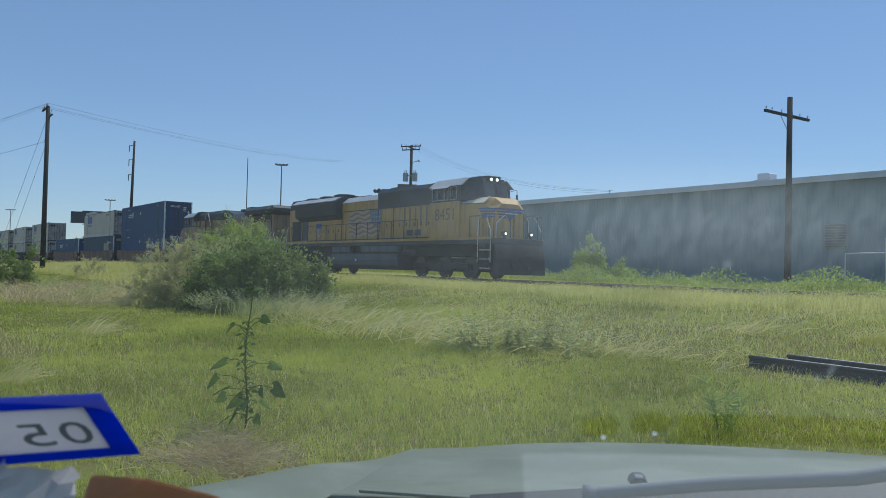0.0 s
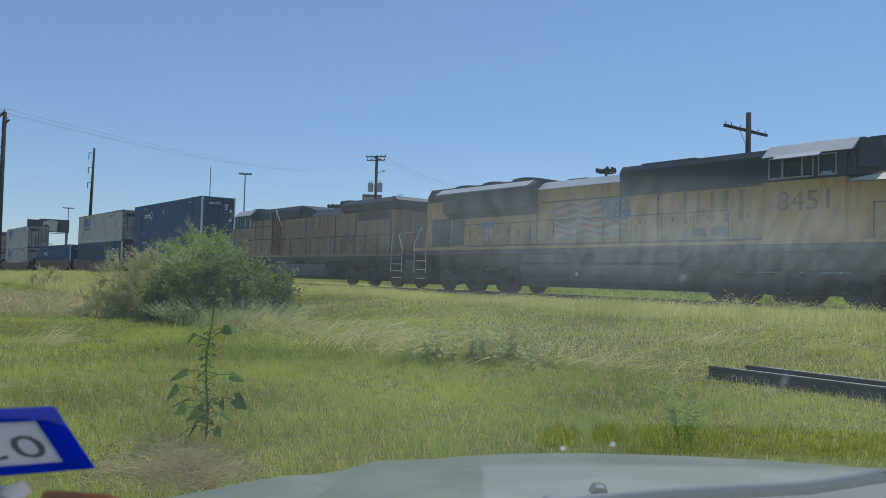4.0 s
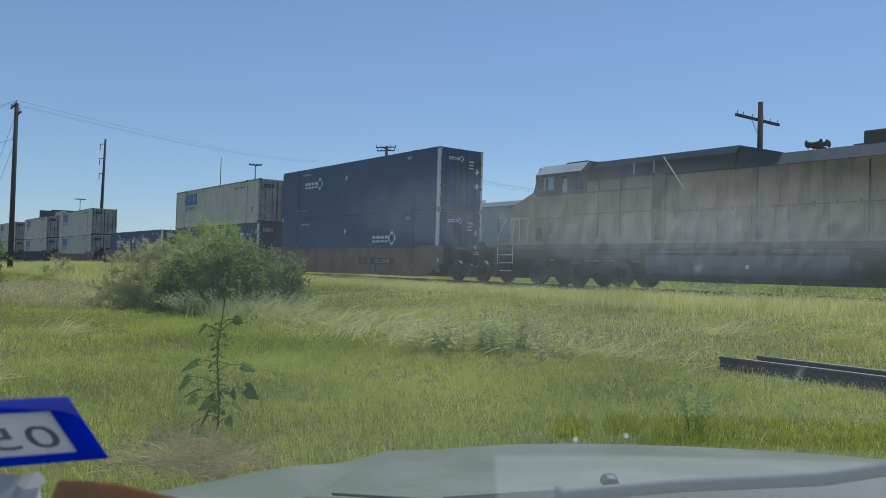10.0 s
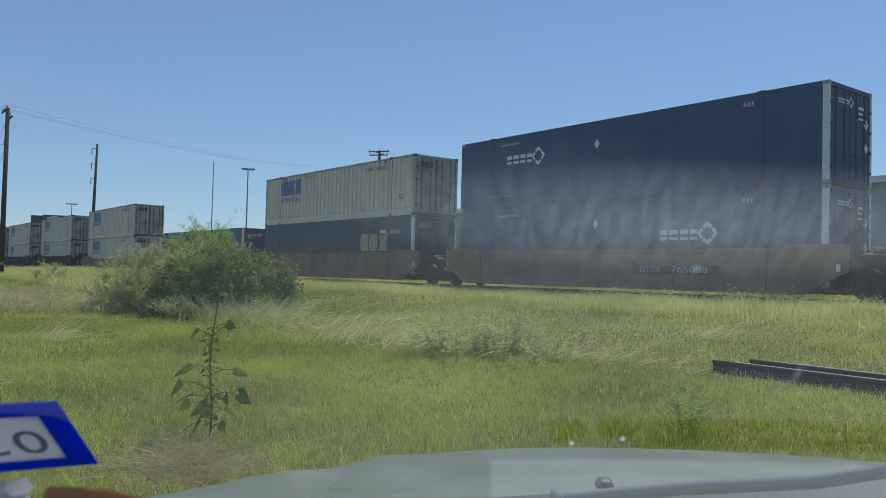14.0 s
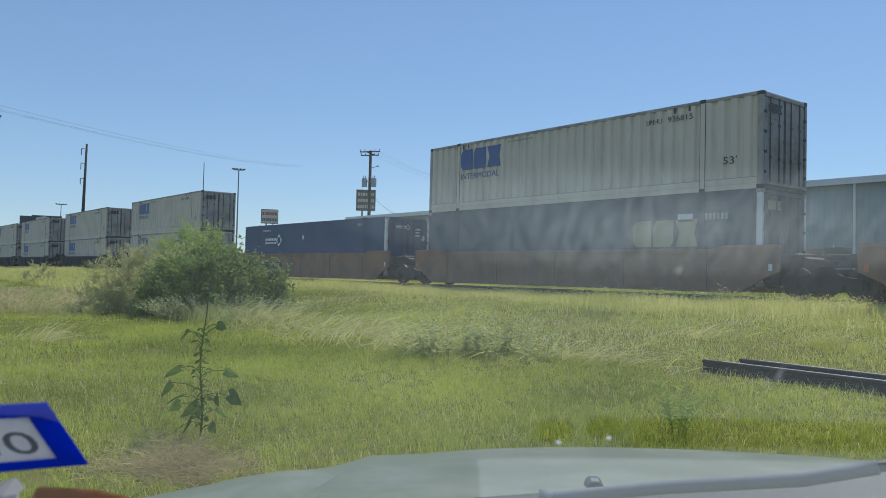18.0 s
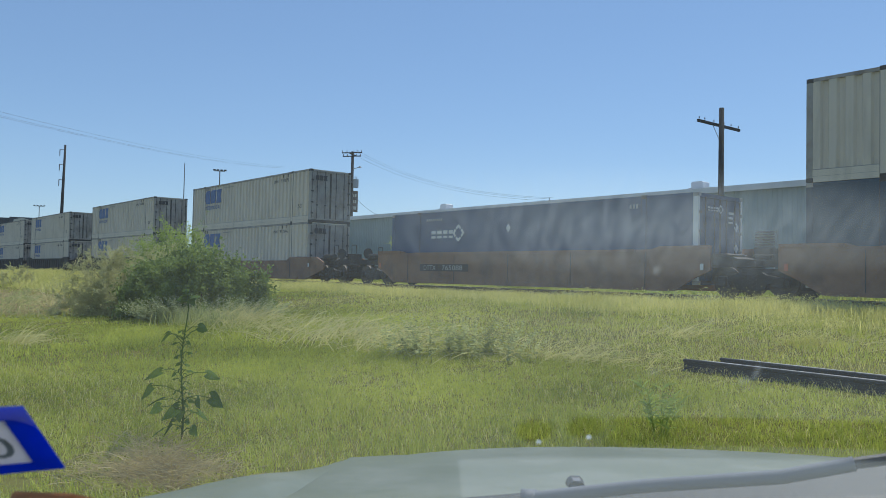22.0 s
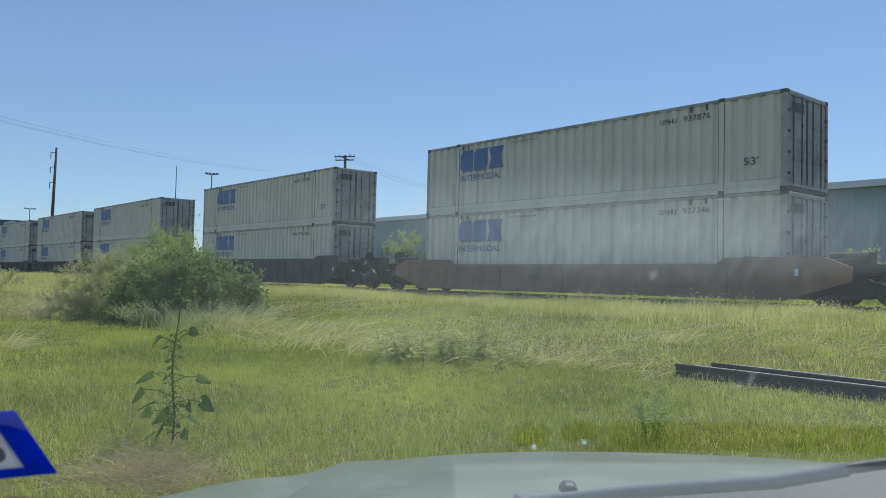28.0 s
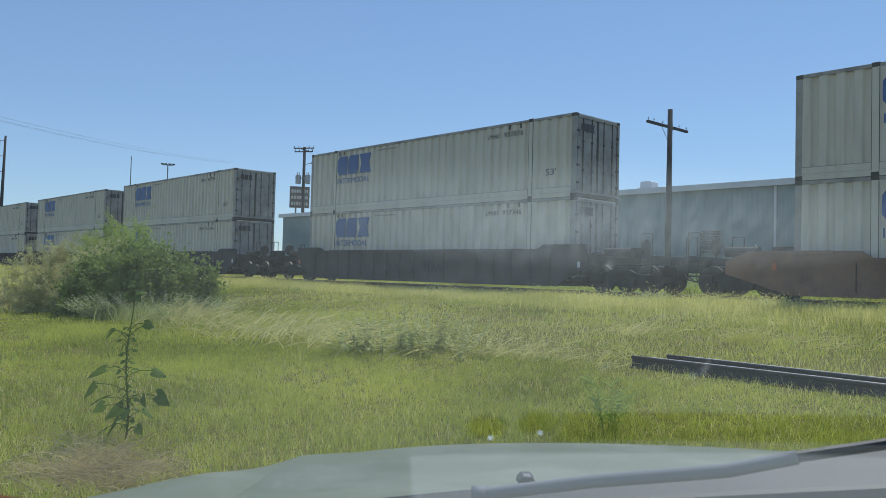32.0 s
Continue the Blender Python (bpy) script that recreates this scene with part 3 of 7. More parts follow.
def build_poles():
    # the telegraph pole behind the track, its arm square to the rails
    x, y = along(-31.1, 38.5)
    gz = ground_z(x, y)
    t = thing("telegraph_pole", "weathered wooden telegraph pole with a single crossarm", "utility pole", pose(x, y, gz))
    top = EYE + 38.5 * math.tan(radians(11.74)) - gz
    pole_shaft(t, top, 0.16, 0.115)
    za = EYE + 38.5 * math.tan(radians(10.6)) - gz
    arm = part("crossarm", Shape().box(-0.17, -0.06, -1.75, 1.75, za - 0.06, za + 0.06, 0.01), M["wood_pole"], t, "bare wooden crossarm")
    for yy in (-1.65, -1.2, -0.45, 0.4, 1.0, 1.65):
        part("insulator_pin", Shape().rod((-0.11, yy, za + 0.06), (-0.11, yy, za + 0.15), 0.012, 6).rod((-0.11, yy, za + 0.12), (-0.11, yy, za + 0.20), 0.03, 8, 0.02), M["porcelain"], arm)
    for k in (-1, 1):
        part("brace", Shape().rod((-0.13, k * 0.5, za - 0.05), (-0.13, 0, za - 0.62), 0.014, 6), M["pole_steel"], t)
    # pole at the near side of the line, with wires that run along it
    d1 = 72.0
    x, y = along(-81.35, d1)
    gz = ground_z(x, y)
    p1 = Vector((x, y, gz))
    t = thing("utility_pole", "tall wooden utility pole carrying three wires", "utility pole", pose(x, y, gz))
    h1 = EYE + d1 * math.tan(radians(9.75)) - gz
    pole_shaft(t, h1, 0.21, 0.15)
    za = h1 - 0.25
    arm = part("crossarm", Shape().box(-1.25, 1.25, -0.26, -0.15, za - 0.06, za + 0.06, 0.01), M["wood_pole"], t)
    for k in (-1.1, -0.45, 0.5, 1.15):
        part("insulator", Shape().rod((k, -0.2, za + 0.06), (k, -0.2, za + 0.30), 0.06, 8, 0.03), M["porcelain"], arm)
    arm2 = part("crossarm", Shape().box(-0.75, 0.75, 0.16, 0.26, za - 0.55, za - 0.44), M["wood_pole"], t)
    part("bracket", Shape().rod((0, -0.1, h1 - 2.9), (0.55, -0.3, h1 - 2.85), 0.03).rod((0, -0.1, h1 - 2.9), (-0.4, -0.2, h1 - 2.9), 0.03), M["pole_steel"], t)
    part("bracket", Shape().rod((0, 0.1, h1 - 0.9), (0.4, 0.2, h1 - 0.35), 0.02).rod((0, 0.1, h1 - 0.9), (-0.4, 0.2, h1 - 0.35), 0.02), M["pole_steel"], t)
    # transformer pole beyond the warehouse
    d2 = 100.0
    x, y = along(-57.05, d2)
    gz = ground_z(x, y)
    p2 = Vector((x, y, gz))
    t = thing("transformer_pole", "wooden utility pole with crossarms and a pair of transformers", "utility pole", pose(x, y, gz, 0, 0, 35))
    h2 = EYE + d2 * math.tan(radians(8.75)) - gz
    pole_shaft(t, h2, 0.24, 0.17)
    for dz, ln in ((-0.18, 1.35), (-0.62, 1.2)):
        arm = part("crossarm", Shape().box(-ln, ln, -0.3, -0.18, h2 + dz - 0.06, h2 + dz + 0.06), M["wood_pole"], t)
        for k in (-0.95, -0.5, 0.5, 0.95):
            part("insulator", Shape().rod((k * ln, -0.24, h2 + dz + 0.06), (k * ln, -0.24, h2 + dz + 0.3), 0.07, 8, 0.04), M["porcelain"], arm)
    part("crossarm", Shape().box(-0.07, 0.07, -1.0, 1.0, h2 - 0.42, h2 - 0.3), M["wood_pole"], t)
    for k in (-1, 1):
        tr = part("transformer", Shape().rod((k * 0.62, -0.25, h2 - 4.6), (k * 0.62, -0.25, h2 - 3.55), 0.34, 14), M["trafo"], t, "grey drum transformer", smooth=False)
        part("bushing", Shape().rod((k * 0.62 - 0.12, -0.25, h2 - 3.55), (k * 0.62 - 0.12, -0.25, h2 - 3.2), 0.05, 8).rod((k * 0.62 + 0.12, -0.25, h2 - 3.55), (k * 0.62 + 0.12, -0.25, h2 - 3.2), 0.05, 8), M["porcelain"], tr)
    part("hanger", Shape().box(-0.95, 0.95, -0.42, -0.2, h2 - 3.95, h2 - 3.85), M["pole_steel"], t)
    part("street_light", Shape().rod((0.1, 0, h2 - 2.2), (1.1, -0.2, h2 - 2.0), 0.04).rod((1.1, -0.2, h2 - 2.1), (1.1, -0.2, h2 - 1.9), 0.22, 10, 0.1), M["trafo"], t)
    # wires from the first pole to the next, and from the transformer pole across the roof
    a = p1 + Vector((0, -0.2, h1 + 0.05))
    b = Vector((*along(-62, 150.0), ground_z(-100, 70) + 20.0))
    left = Vector((-150.0, -8.0, h1 + 1.0))
    wire("overhead_wires", [(a + Vector((k, 0, 0)), b + Vector((k, 0, 0))) for k in (-1.1, -0.45, 1.15)] + [(a + Vector((k, 0, 0)), left + Vector((k, 0, 0))) for k in (-1.1, 0.5, 1.15)], 0.8, 0.008)
    wire("low_wire", [(p1 + Vector((-0.4, -0.2, h1 - 2.9)), left + Vector((0, 0, -4.0)))], 0.5, 0.012)
    c = p2 + Vector((0, 0, h2))
    q = Vector((*along(-42.8, 62.0), EYE + 62.0 * math.tan(radians(5.64))))
    wire("service_wires", [(c + Vector((k, 0, 0.1)), q + Vector((k * 0.4, 0, 0.1 * k))) for k in (-0.9, 0.2, 0.9)], 1.3, 0.008)
    part_end = thing("service_mast", "thin metal service mast on the warehouse roof", "mast", pose(q.x, q.y, q.z))
    part("mast", Shape().rod((0, 0, -2.2), (0, 0, 0.12), 0.03), M["pole_steel"], part_end)
    wire("drop_wire", [(p2 + Vector((0, 0, h2 - 5.2)), Vector((*along(-54.6, 86.0), EYE + 86 * math.tan(radians(4.1)))))], 0.5, 0.02)
    # guy wires of the first pole
    wire("guy_wires", [(p1 + Vector((0, 0, h1 - 0.8)), p1 + Vector((-5.0, -3.0, 0.2))), (p1 + Vector((0, 0, h1 - 2.9)), p1 + Vector((-4.0, -2.4, 0.2)))], 0.0, 0.012, "thin guy wires of the utility pole")
    # steel transmission pole with stub arms
    d = 125.0
    x, y = along(-76.07, d)
    gz = ground_z(x, y)
    t = thing("transmission_pole", "slim dark transmission pole with stub arms", "utility pole", pose(x, y, gz, 0, 0, 20))
    h = EYE + d * math.tan(radians(8.0)) - gz
    part("shaft", Shape().rod((-0.55, 0, -0.3), (0, 0, h), 0.3, 12, 0.14), M["wood_pole"], t, smooth=True)
    for dz in (-0.6, -2.7, -4.9):
        part("stub_arm", Shape().rod((0, 0, h + dz - 0.1), (-1.2, 0, h + dz), 0.05).rod((-1.2, 0, h + dz), (-1.2, 0, h + dz - 0.9), 0.06, 8), M["pole_steel"], t)
    # slim radio mast
    d = 150.0
    x, y = along(-68.6, d)
    t = thing("radio_mast", "very thin grey radio mast", "mast", pose(x, y, ground_z(x, y)))
    part("shaft", Shape().rod((0, 0, -0.2), (0, 0, EYE + d * math.tan(radians(7.35)) - ground_z(x, y)), 0.14, 8, 0.07), M["pole_steel"], t)
    # floodlight masts of the yard
    for az, el, d, wd in ((-66.26, 6.95, 190.0, 1.2), (-77.45, 3.95, 320.0, 1.6), (-83.26, 3.0, 380.0, 1.6)):
        x, y = along(az, d)
        gz = ground_z(x, y)
        h = EYE + d * math.tan(radians(el)) - gz
        t = thing("floodlight_mast", "tall thin mast with floodlights on a crossbar", "light mast", pose(x, y, gz, 0, 0, -az), group="floodlight masts")
        part("shaft", Shape().rod((0, 0, -0.2), (0, 0, h), 0.22, 10, 0.12), M["pole_steel"], t)
        bar = part("crossbar", Shape().box(-wd, wd, -0.1, 0.1, h - 0.1, h + 0.1), M["pole_steel"], t)
        for k in (-1, -0.35, 0.35, 1):
            part("floodlight", Shape().box(k * wd - 0.3, k * wd + 0.3, -0.35, 0.15, h + 0.05, h + 0.35, 0.05), M["loco_grey"], bar)


def sign(name, label, az, d, lo, hi, wd, rows, face, bars):
    """A roadside sign on two posts; its writing is drawn as plain bars."""
    x, y = along(az, d)
    gz = ground_z(x, y)
    z0, z1 = EYE + d * math.tan(radians(lo)) - gz, EYE + d * math.tan(radians(hi)) - gz
    t = thing(name, label, "sign", pose(x, y, gz, 0, 0, -az))
    part("cabinet", Shape().box(-wd / 2, wd / 2, -0.2, 0.2, z0, z1, 0.03), M["sign_dark"], t)
    part("face", Shape().box(-wd / 2 + 0.1, wd / 2 - 0.1, -0.215, -0.202, z0 + 0.1, z1 - 0.1), M[face], t)
    h = (z1 - z0 - 0.3) / rows
    for i in range(rows):
        zb = z1 - 0.2 - (i + 0.75) * h
        k = -wd / 2 + 0.2
        while k < wd / 2 - 0.35:
            ln = random.uniform(0.12, 0.3)
            part("bar", Shape().box(k, min(k + ln, wd / 2 - 0.2), -0.225, -0.216, zb, zb + h * 0.5), M[bars[i % len(bars)]], t)
            k += ln + 0.07
    for k in (-wd * 0.18, wd * 0.18):
        part("post", Shape().rod((k, 0, -0.2), (k, 0, z0), 0.11, 10), M["pole_steel"], t)


def build_distance():
    sign("pylon_sign", "dark roadside sign board with pale lettering bars", -57.3, 103.0, 4.45, 5.95, 2.5, 3, "sign_dark", ["sign_face"])
    sign("store_sign", "white roadside store sign with dark lettering bars", -64.05, 120.0, 3.3, 4.3, 2.5, 2, "sign_face", ["sign_red", "sign_dark"])
    x, y = along(-78.3, 300.0)
    bb = thing("billboard", "dark blue roadside billboard with a pale patch on a steel post", "billboard", pose(x, y, 0.9, 0, 0, 78.3))
    part("panel", Shape().box(-4.3, 4.9, -0.3, 0.3, 12.9, 17.3, 0.05), M["far_dark"], bb)
    part("rear_panel", Shape().prism([(-7.9, 13.0), (-4.2, 13.0), (-4.2, 17.0), (-7.9, 17.0)], 1.2, 1.8), M["far_dark"], bb)
    part("pale_patch", Shape().prism([(-3.4, 13.3), (1.1, 13.1), (1.4, 16.6), (-0.6, 17.1), (-3.0, 16.4)], -0.33, -0.305), M["sign_face"], bb, "pale blurred patch of the poster")
    part("dark_patch", Shape().prism([(-3.0, 14.2), (-1.9, 13.8), (-1.2, 14.6), (-2.0, 15.5), (-2.9, 15.2)], -0.35, -0.335), M["sign_dark"], bb)
    part("catwalk", Shape().box(-4.2, 4.8, -1.1, -0.3, 12.45, 12.6), M["pole_steel"], bb)
    for k in (-3.0, 0.0, 3.0):
        part("bracket", Shape().rod((k, -1.0, 12.5), (k, 0.0, 12.5), 0.12, 6), M["pole_steel"], bb)
    part("post", Shape().rod((4.2, 0.6, -0.3), (4.2, 0.6, 13.0), 0.45, 12), M["pole_steel"], bb)
    # low buildings far down the line
    for az, d, w, h, m, lab in ((-66.5, 230.0, 16.0, 4.2, "far_dark", "low dark shop building in the distance"),
                                (-62.6, 140.0, 8.0, 4.0, "sign_face", "low pale shop building in the distance"),
                                (-82.4, 340.0, 60.0, 5.5, "sign_face", "long low pale shed in the distance")):
        x, y = along(az, d)
        b = thing("distant_building", lab, "building", pose(x, y, 0.9, 0, 0, -az))
        part("wall", Shape().box(-w / 2, w / 2, -4, 4, -0.3, h - 0.4), M[m], b)
        part("roof", Shape().box(-w / 2 - 0.2, w / 2 + 0.2, -4.2, 4.2, h - 0.4, h), M["roof_metal"], b)
        for k in range(int(w // 3)):
            part("window", Shape().box(-w / 2 + 0.8 + k * 3, -w / 2 + 2.4 + k * 3, -4.05, -4.002, h * 0.35, h * 0.6), M["glass"], b)

# ---- the train ----
TRAIN = []        # every thing that rides along, with its place when the train has gone 0 m
WHEELSETS = []    # wheelsets with their radius and place in the bogie


def rides(ob):
    TRAIN.append((ob, ob.matrix_basis.copy()))
    return ob


def face_side(x, y, z):
    """A plane on the train's side that faces the field: letters run along the train."""
    return Matrix.Translation((x, y, z)) @ Matrix(((1, 0, 0, 0), (0, 0, -1, 0), (0, 1, 0, 0), (0, 0, 0, 1)))


def face_front(x, y, z):
    return Matrix.Translation((x, y, z)) @ Matrix(((0, 0, 1, 0), (1, 0, 0, 0), (0, 1, 0, 0), (0, 0, 0, 1)))


def corrugated(x0, x1, y, z0, z1, out, pitch=0.42, depth=0.075):
    """A wall of trapezoid corrugations along x; out is -1 or 1, the side on which it is seen."""
    pts, n = [], int(round((x1 - x0) / pitch))
    p = (x1 - x0) / n
    for i in range(n):
        a = x0 + i * p
        pts += [(a, 0), (a + p * 0.46, 0), (a + p * 0.58, 1), (a + p * 0.88, 1)]
    pts.append((x1, 0))
    s = Shape()
    s.sheet([[(x, y - out * depth * k, z) for x, k in pts] for z in (z0, z1)])
    return s


def block_logo(parent, x, y, z, w, h, material, front=False):
    """Three bold blocks in the owner's colour."""
    u = w / 3
    shapes = ([(0.2, 0), (0.92, 0), (0.92, 1), (0.2, 1), (0.02, 0.78), (0.02, 0.22)],
              [(0.02, 0), (0.8, 0), (0.95, 0.2), (0.95, 1), (0.17, 1), (0.02, 0.8)],
              [(0.05, 0), (1.05, 0), (0.86, 0.5), (1.05, 1), (0.05, 1), (0.22, 0.5)])
    for i, o in enumerate(shapes):
        s = Shape()
        if front:
            s.prism([(y + (i + p) * u, z + q * h) for p, q in o], x, x + 0.004, "x")
        else:
            s.prism([(x + (i + p) * u, z + q * h) for p, q in o], y - 0.004, y)
        part("logo_block", s, material, parent)


def diamond_logo(parent, x, y, z, w, front=False):
    """White strokes and a ring of four chevrons."""
    h = w * 0.16
    for a, b in ((0, 0.14), (0.18, 0.34), (0.38, 0.52), (0.56, 0.69)):
        s = Shape()
        if front:
            s.box(x, x + 0.004, y + a * w, y + b * w, z, z + h * 0.3).box(x, x + 0.004, y + a * w, y + b * w, z + h * 0.55, z + h)
        else:
            s.box(x + a * w, x + b * w, y - 0.004, y, z, z + h * 0.3).box(x + a * w, x + b * w, y - 0.004, y, z + h * 0.55, z + h)
        part("logo_bar", s, M["white_paint"], parent)
    cx, cz, r = 0.86 * w, h * 0.6, 0.14 * w
    for k in range(4):
        o = []
        for ang, rad in ((k * 90 - 38, 1.0), (k * 90, 1.25), (k * 90 + 38, 1.0), (k * 90 + 36, 0.62), (k * 90, 0.8), (k * 90 - 36, 0.62)):
            o.append((cx + r * rad * math.cos(radians(ang)), cz + r * rad * math.sin(radians(ang))))
        s = Shape()
        if front:
            s.prism([(y + p, z + q) for p, q in o], x, x + 0.004, "x")
        else:
            s.prism([(x + p, z + q) for p, q in o], y - 0.004, y)
        part("logo_chevron", s, M["white_paint"], parent)


def code_bars(parent, x, y, z, n, h, material, step=0.12):
    """Small markings that cannot be read, as plain bars."""
    for i in range(n):
        part("marking_bar", Shape().box(x + i * step, x + i * step + step * 0.62, y - 0.004, y, z, z + h), material, parent)


def container(kind, x, z, number="", text=True, logo="rear"):
    """A 53 foot container; its doors at the +x end at x, its floor at height z over the rail."""
    blue = kind != "white"
    navy = M["box_teal"] if kind == "blue_tan" else M["box_blue"]
    body = navy if blue else M["box_white"]
    fr = navy if blue else M["box_frame"]
    lab = {"white": "grey-white corrugated 53 foot container with blue logo blocks", "blue": "dark blue smooth-sided 53 foot container with white diamond logo",
           "blue_tan": "dark blue 53 foot container with tan logo blocks"}[kind]
    t = thing("shipping_container", lab, "container", pose(x, YC, RAIL + z), group="containers on the train")
    hw, L, H = CW / 2, CL, CH
    yn = -hw
    post = 2.03            # the lifting posts stand in from both ends
    x_a, x_b = -L + post, -post
    # frame
    for xx in (-0.09, -L + 0.09):
        for s in (-1, 1):
            part("corner_post", Shape().box(xx - 0.09, xx + 0.09, s * hw - (0.1 if s > 0 else 0), s * hw + (0 if s > 0 else 0.1), 0.0, H, 0.008), M["white_paint"] if blue and xx > -1 else fr, t)
    for xx in (x_a, x_b):
        for s in (-1, 1):
            o = part("lifting_post", Shape().box(xx - 0.085, xx + 0.085, s * hw - (0.09 if s > 0 else 0.004), s * hw + (0.004 if s > 0 else 0.09), 0.0, H + 0.012), fr if blue else M["box_white"], t)
            for k in (-0.092, 0.092):
                part("post_seam", Shape().box(xx + k - 0.007, xx + k + 0.007, s * hw - 0.005 if s < 0 else hw - 0.02, s * hw + 0.02 if s < 0 else hw + 0.005, 0.12, H - 0.12), M["gasket"], o)
            part("corner_casting", Shape().box(xx - 0.1, xx + 0.1, s * hw - 0.006 if s < 0 else hw - 0.15, s * hw + 0.15 if s < 0 else hw + 0.006, H - 0.10, H + 0.02), M["gasket"], o)
            part("corner_casting", Shape().box(xx - 0.1, xx + 0.1, s * hw - 0.006 if s < 0 else hw - 0.15, s * hw + 0.15 if s < 0 else hw + 0.006, 0.0, 0.10), M["gasket"], o)
    for s in (-1, 1):
        lo, hi = (s * hw, s * hw + 0.06) if s < 0 else (hw - 0.06, hw)
        part("top_rail", Shape().box(-L + 0.18, -0.18, lo, hi, H - 0.10, H - 0.002), M["box_door"] if not blue else fr, t, "scuffed top rail")
        part("bottom_rail", Shape().box(-L + 0.18, -0.18, lo, hi, 0.0, 0.16 if not blue else 0.12), fr if blue else M["box_white"], t)
        for a, b in ((-L + 0.18, x_a - 0.085), (x_a + 0.085, x_b - 0.085), (x_b + 0.085, -0.18)):
            y = s * (hw - 0.012)
            if not blue:
                o = part("side_panel", corrugated(a, b, y, 0.16, H - 0.10, s), body, t)
                part("rub_rail", Shape().box(a, b, min(y, y + s * 0.01), max(y, y + s * 0.01), 0.17, 0.34), M["box_white"], o)
                # thin shadow lines beside the rub rail, painted as darker strips
                part("rail_shade_line", Shape().box(a, b, min(y, y + s * 0.006), max(y, y + s * 0.006), 0.342, 0.362).box(a, b, min(y, y + s * 0.006), max(y, y + s * 0.006), 0.148, 0.168), M["box_frame"], o)
            else:
                part("side_panel", Shape().box(a, b, min(y, y - s * 0.04), max(y, y - s * 0.04), 0.12, H - 0.10), body, t)
    part("roof", Shape().box(-L + 0.01, -0.01, -hw + 0.061, hw - 0.061, H - 0.05, H - 0.012), body, t)
    part("floor", Shape().box(-L + 0.02, -0.02, -hw + 0.061, hw - 0.061, 0.02, 0.14), M["gasket"], t)
    part("front_wall", Shape().box(-L + 0.02, -L + 0.06, -hw + 0.1, hw - 0.1, 0.14, H - 0.05), body, t)
    part("header", Shape().box(-0.1, -0.005, -hw + 0.1, hw - 0.1, H - 0.14, H - 0.051), M["box_door"] if not blue else fr, t)
    part("sill", Shape().box(-0.1, -0.005, -hw + 0.1, hw - 0.1, 0.141, 0.22), M["box_door"] if not blue else fr, t)
    dm = navy if blue else M["box_door"]
    for s in (-1, 1):
        a, b = (-hw + 0.11, -0.02) if s < 0 else (0.02, hw - 0.11)
        d = part("door", Shape().box(-0.085, -0.045, a, b, 0.23, H - 0.15), dm, t, "grimy door leaf")
        for k in range(4):
            part("door_panel", Shape().box(-0.046, -0.028, a + 0.04, b - 0.04, 0.30 + k * 0.61, 0.30 + k * 0.61 + 0.53, 0.006), dm, d)
        part("gasket", Shape().box(-0.044, -0.02, a - 0.012, a + 0.03, 0.24, H - 0.16).box(-0.044, -0.02, b - 0.03, b + 0.012, 0.24, H - 0.16), M["gasket"], d)
        for k in (0.28, 0.72):
            yy = a + (b - a) * k
            part("lock_rod", Shape().rod((-0.012, yy, 0.2), (-0.012, yy, H - 0.1), 0.019, 8).box(-0.022, 0.01, yy - 0.04, yy + 0.04, 0.9, 0.98).box(-0.022, 0.01, yy - 0.04, yy + 0.04, 1.9, 1.98), M["ink"], d)
        for k in range(4):
            part("hinge", Shape().box(-0.02, 0.012, s * (hw - 0.13) - 0.07, s * (hw - 0.13) + 0.07, 0.45 + k * 0.6, 0.53 + k * 0.6), M["gasket"], d)
    for xx in (-0.1, -L + 0.1):
        for s in (-1, 1):
            for zz in (0.0, H - 0.12):
                part("corner_casting", Shape().box(xx - 0.1, xx + 0.102, s * hw - 0.003 if s < 0 else hw - 0.17, s * hw + 0.17 if s < 0 else hw + 0.003, zz - 0.001, zz + 0.122, 0.01), M["gasket"] if not blue else M["box_frame"], t)
    # markings
    y = yn - 0.004
    if kind == "white" or kind == "blue_tan":
        mm = M["logo_blue"] if kind == "white" else M["logo_tan"]
        lx = -L + 2.18 if logo == "rear" else -4.7
        lz = 1.72 if kind == "white" else 1.2
        block_logo(t, lx, y, lz, 2.52, 0.87, mm)
        block_logo(t, -0.003, -0.98, H - 0.60, 0.74, 0.28, M["ink"] if kind == "white" else mm, front=True)
        if kind == "white":
            lettering("INTERMODAL", 0.36, face_side(lx + 0.02, y, 1.32), M["logo_blue"], t, width=2.45)
            lettering("53'", 0.33, face_side(-1.32, y, 0.80), M["ink"], t, width=0.48)
            lettering(number or "937346", 0.26, face_side(-3.35, y, 2.38), M["ink"], t, width=0.95)
            lettering("UMHU", 0.24, face_side(-4.2, y, 2.38), M["ink"], t, width=0.62)
            for k in (-3.1, -2.55, -L + 2.3, -L + 2.65):
                part("stay_hook", Shape().box(k, k + 0.06, y - 0.006, y + 0.02, H - 0.26, H - 0.08), M["ink"], t)
            code_bars(t, -11.0, y, 2.60, 9, 0.07, M["box_frame"], 0.16)
        else:
            part("marking_plate", Shape().box(-2.9, -2.35, y - 0.004, y, 2.0, 2.25), M["white_paint"], t)
            code_bars(t, -1.9, y, 2.03, 6, 0.2, M["loco_light"], 0.14)
    else:
        lx = -L + 2.95 if logo == "rear" else -5.6
        diamond_logo(t, lx, y, 1.74 if logo == "rear" else 1.42, 2.1)
        dx = -L + 7.75
        part("logo_diamond", Shape().prism([(dx - 0.13, 2.05), (dx, 1.87), (dx + 0.13, 2.05), (dx, 2.23)], y - 0.004, y), M["white_paint"], t)
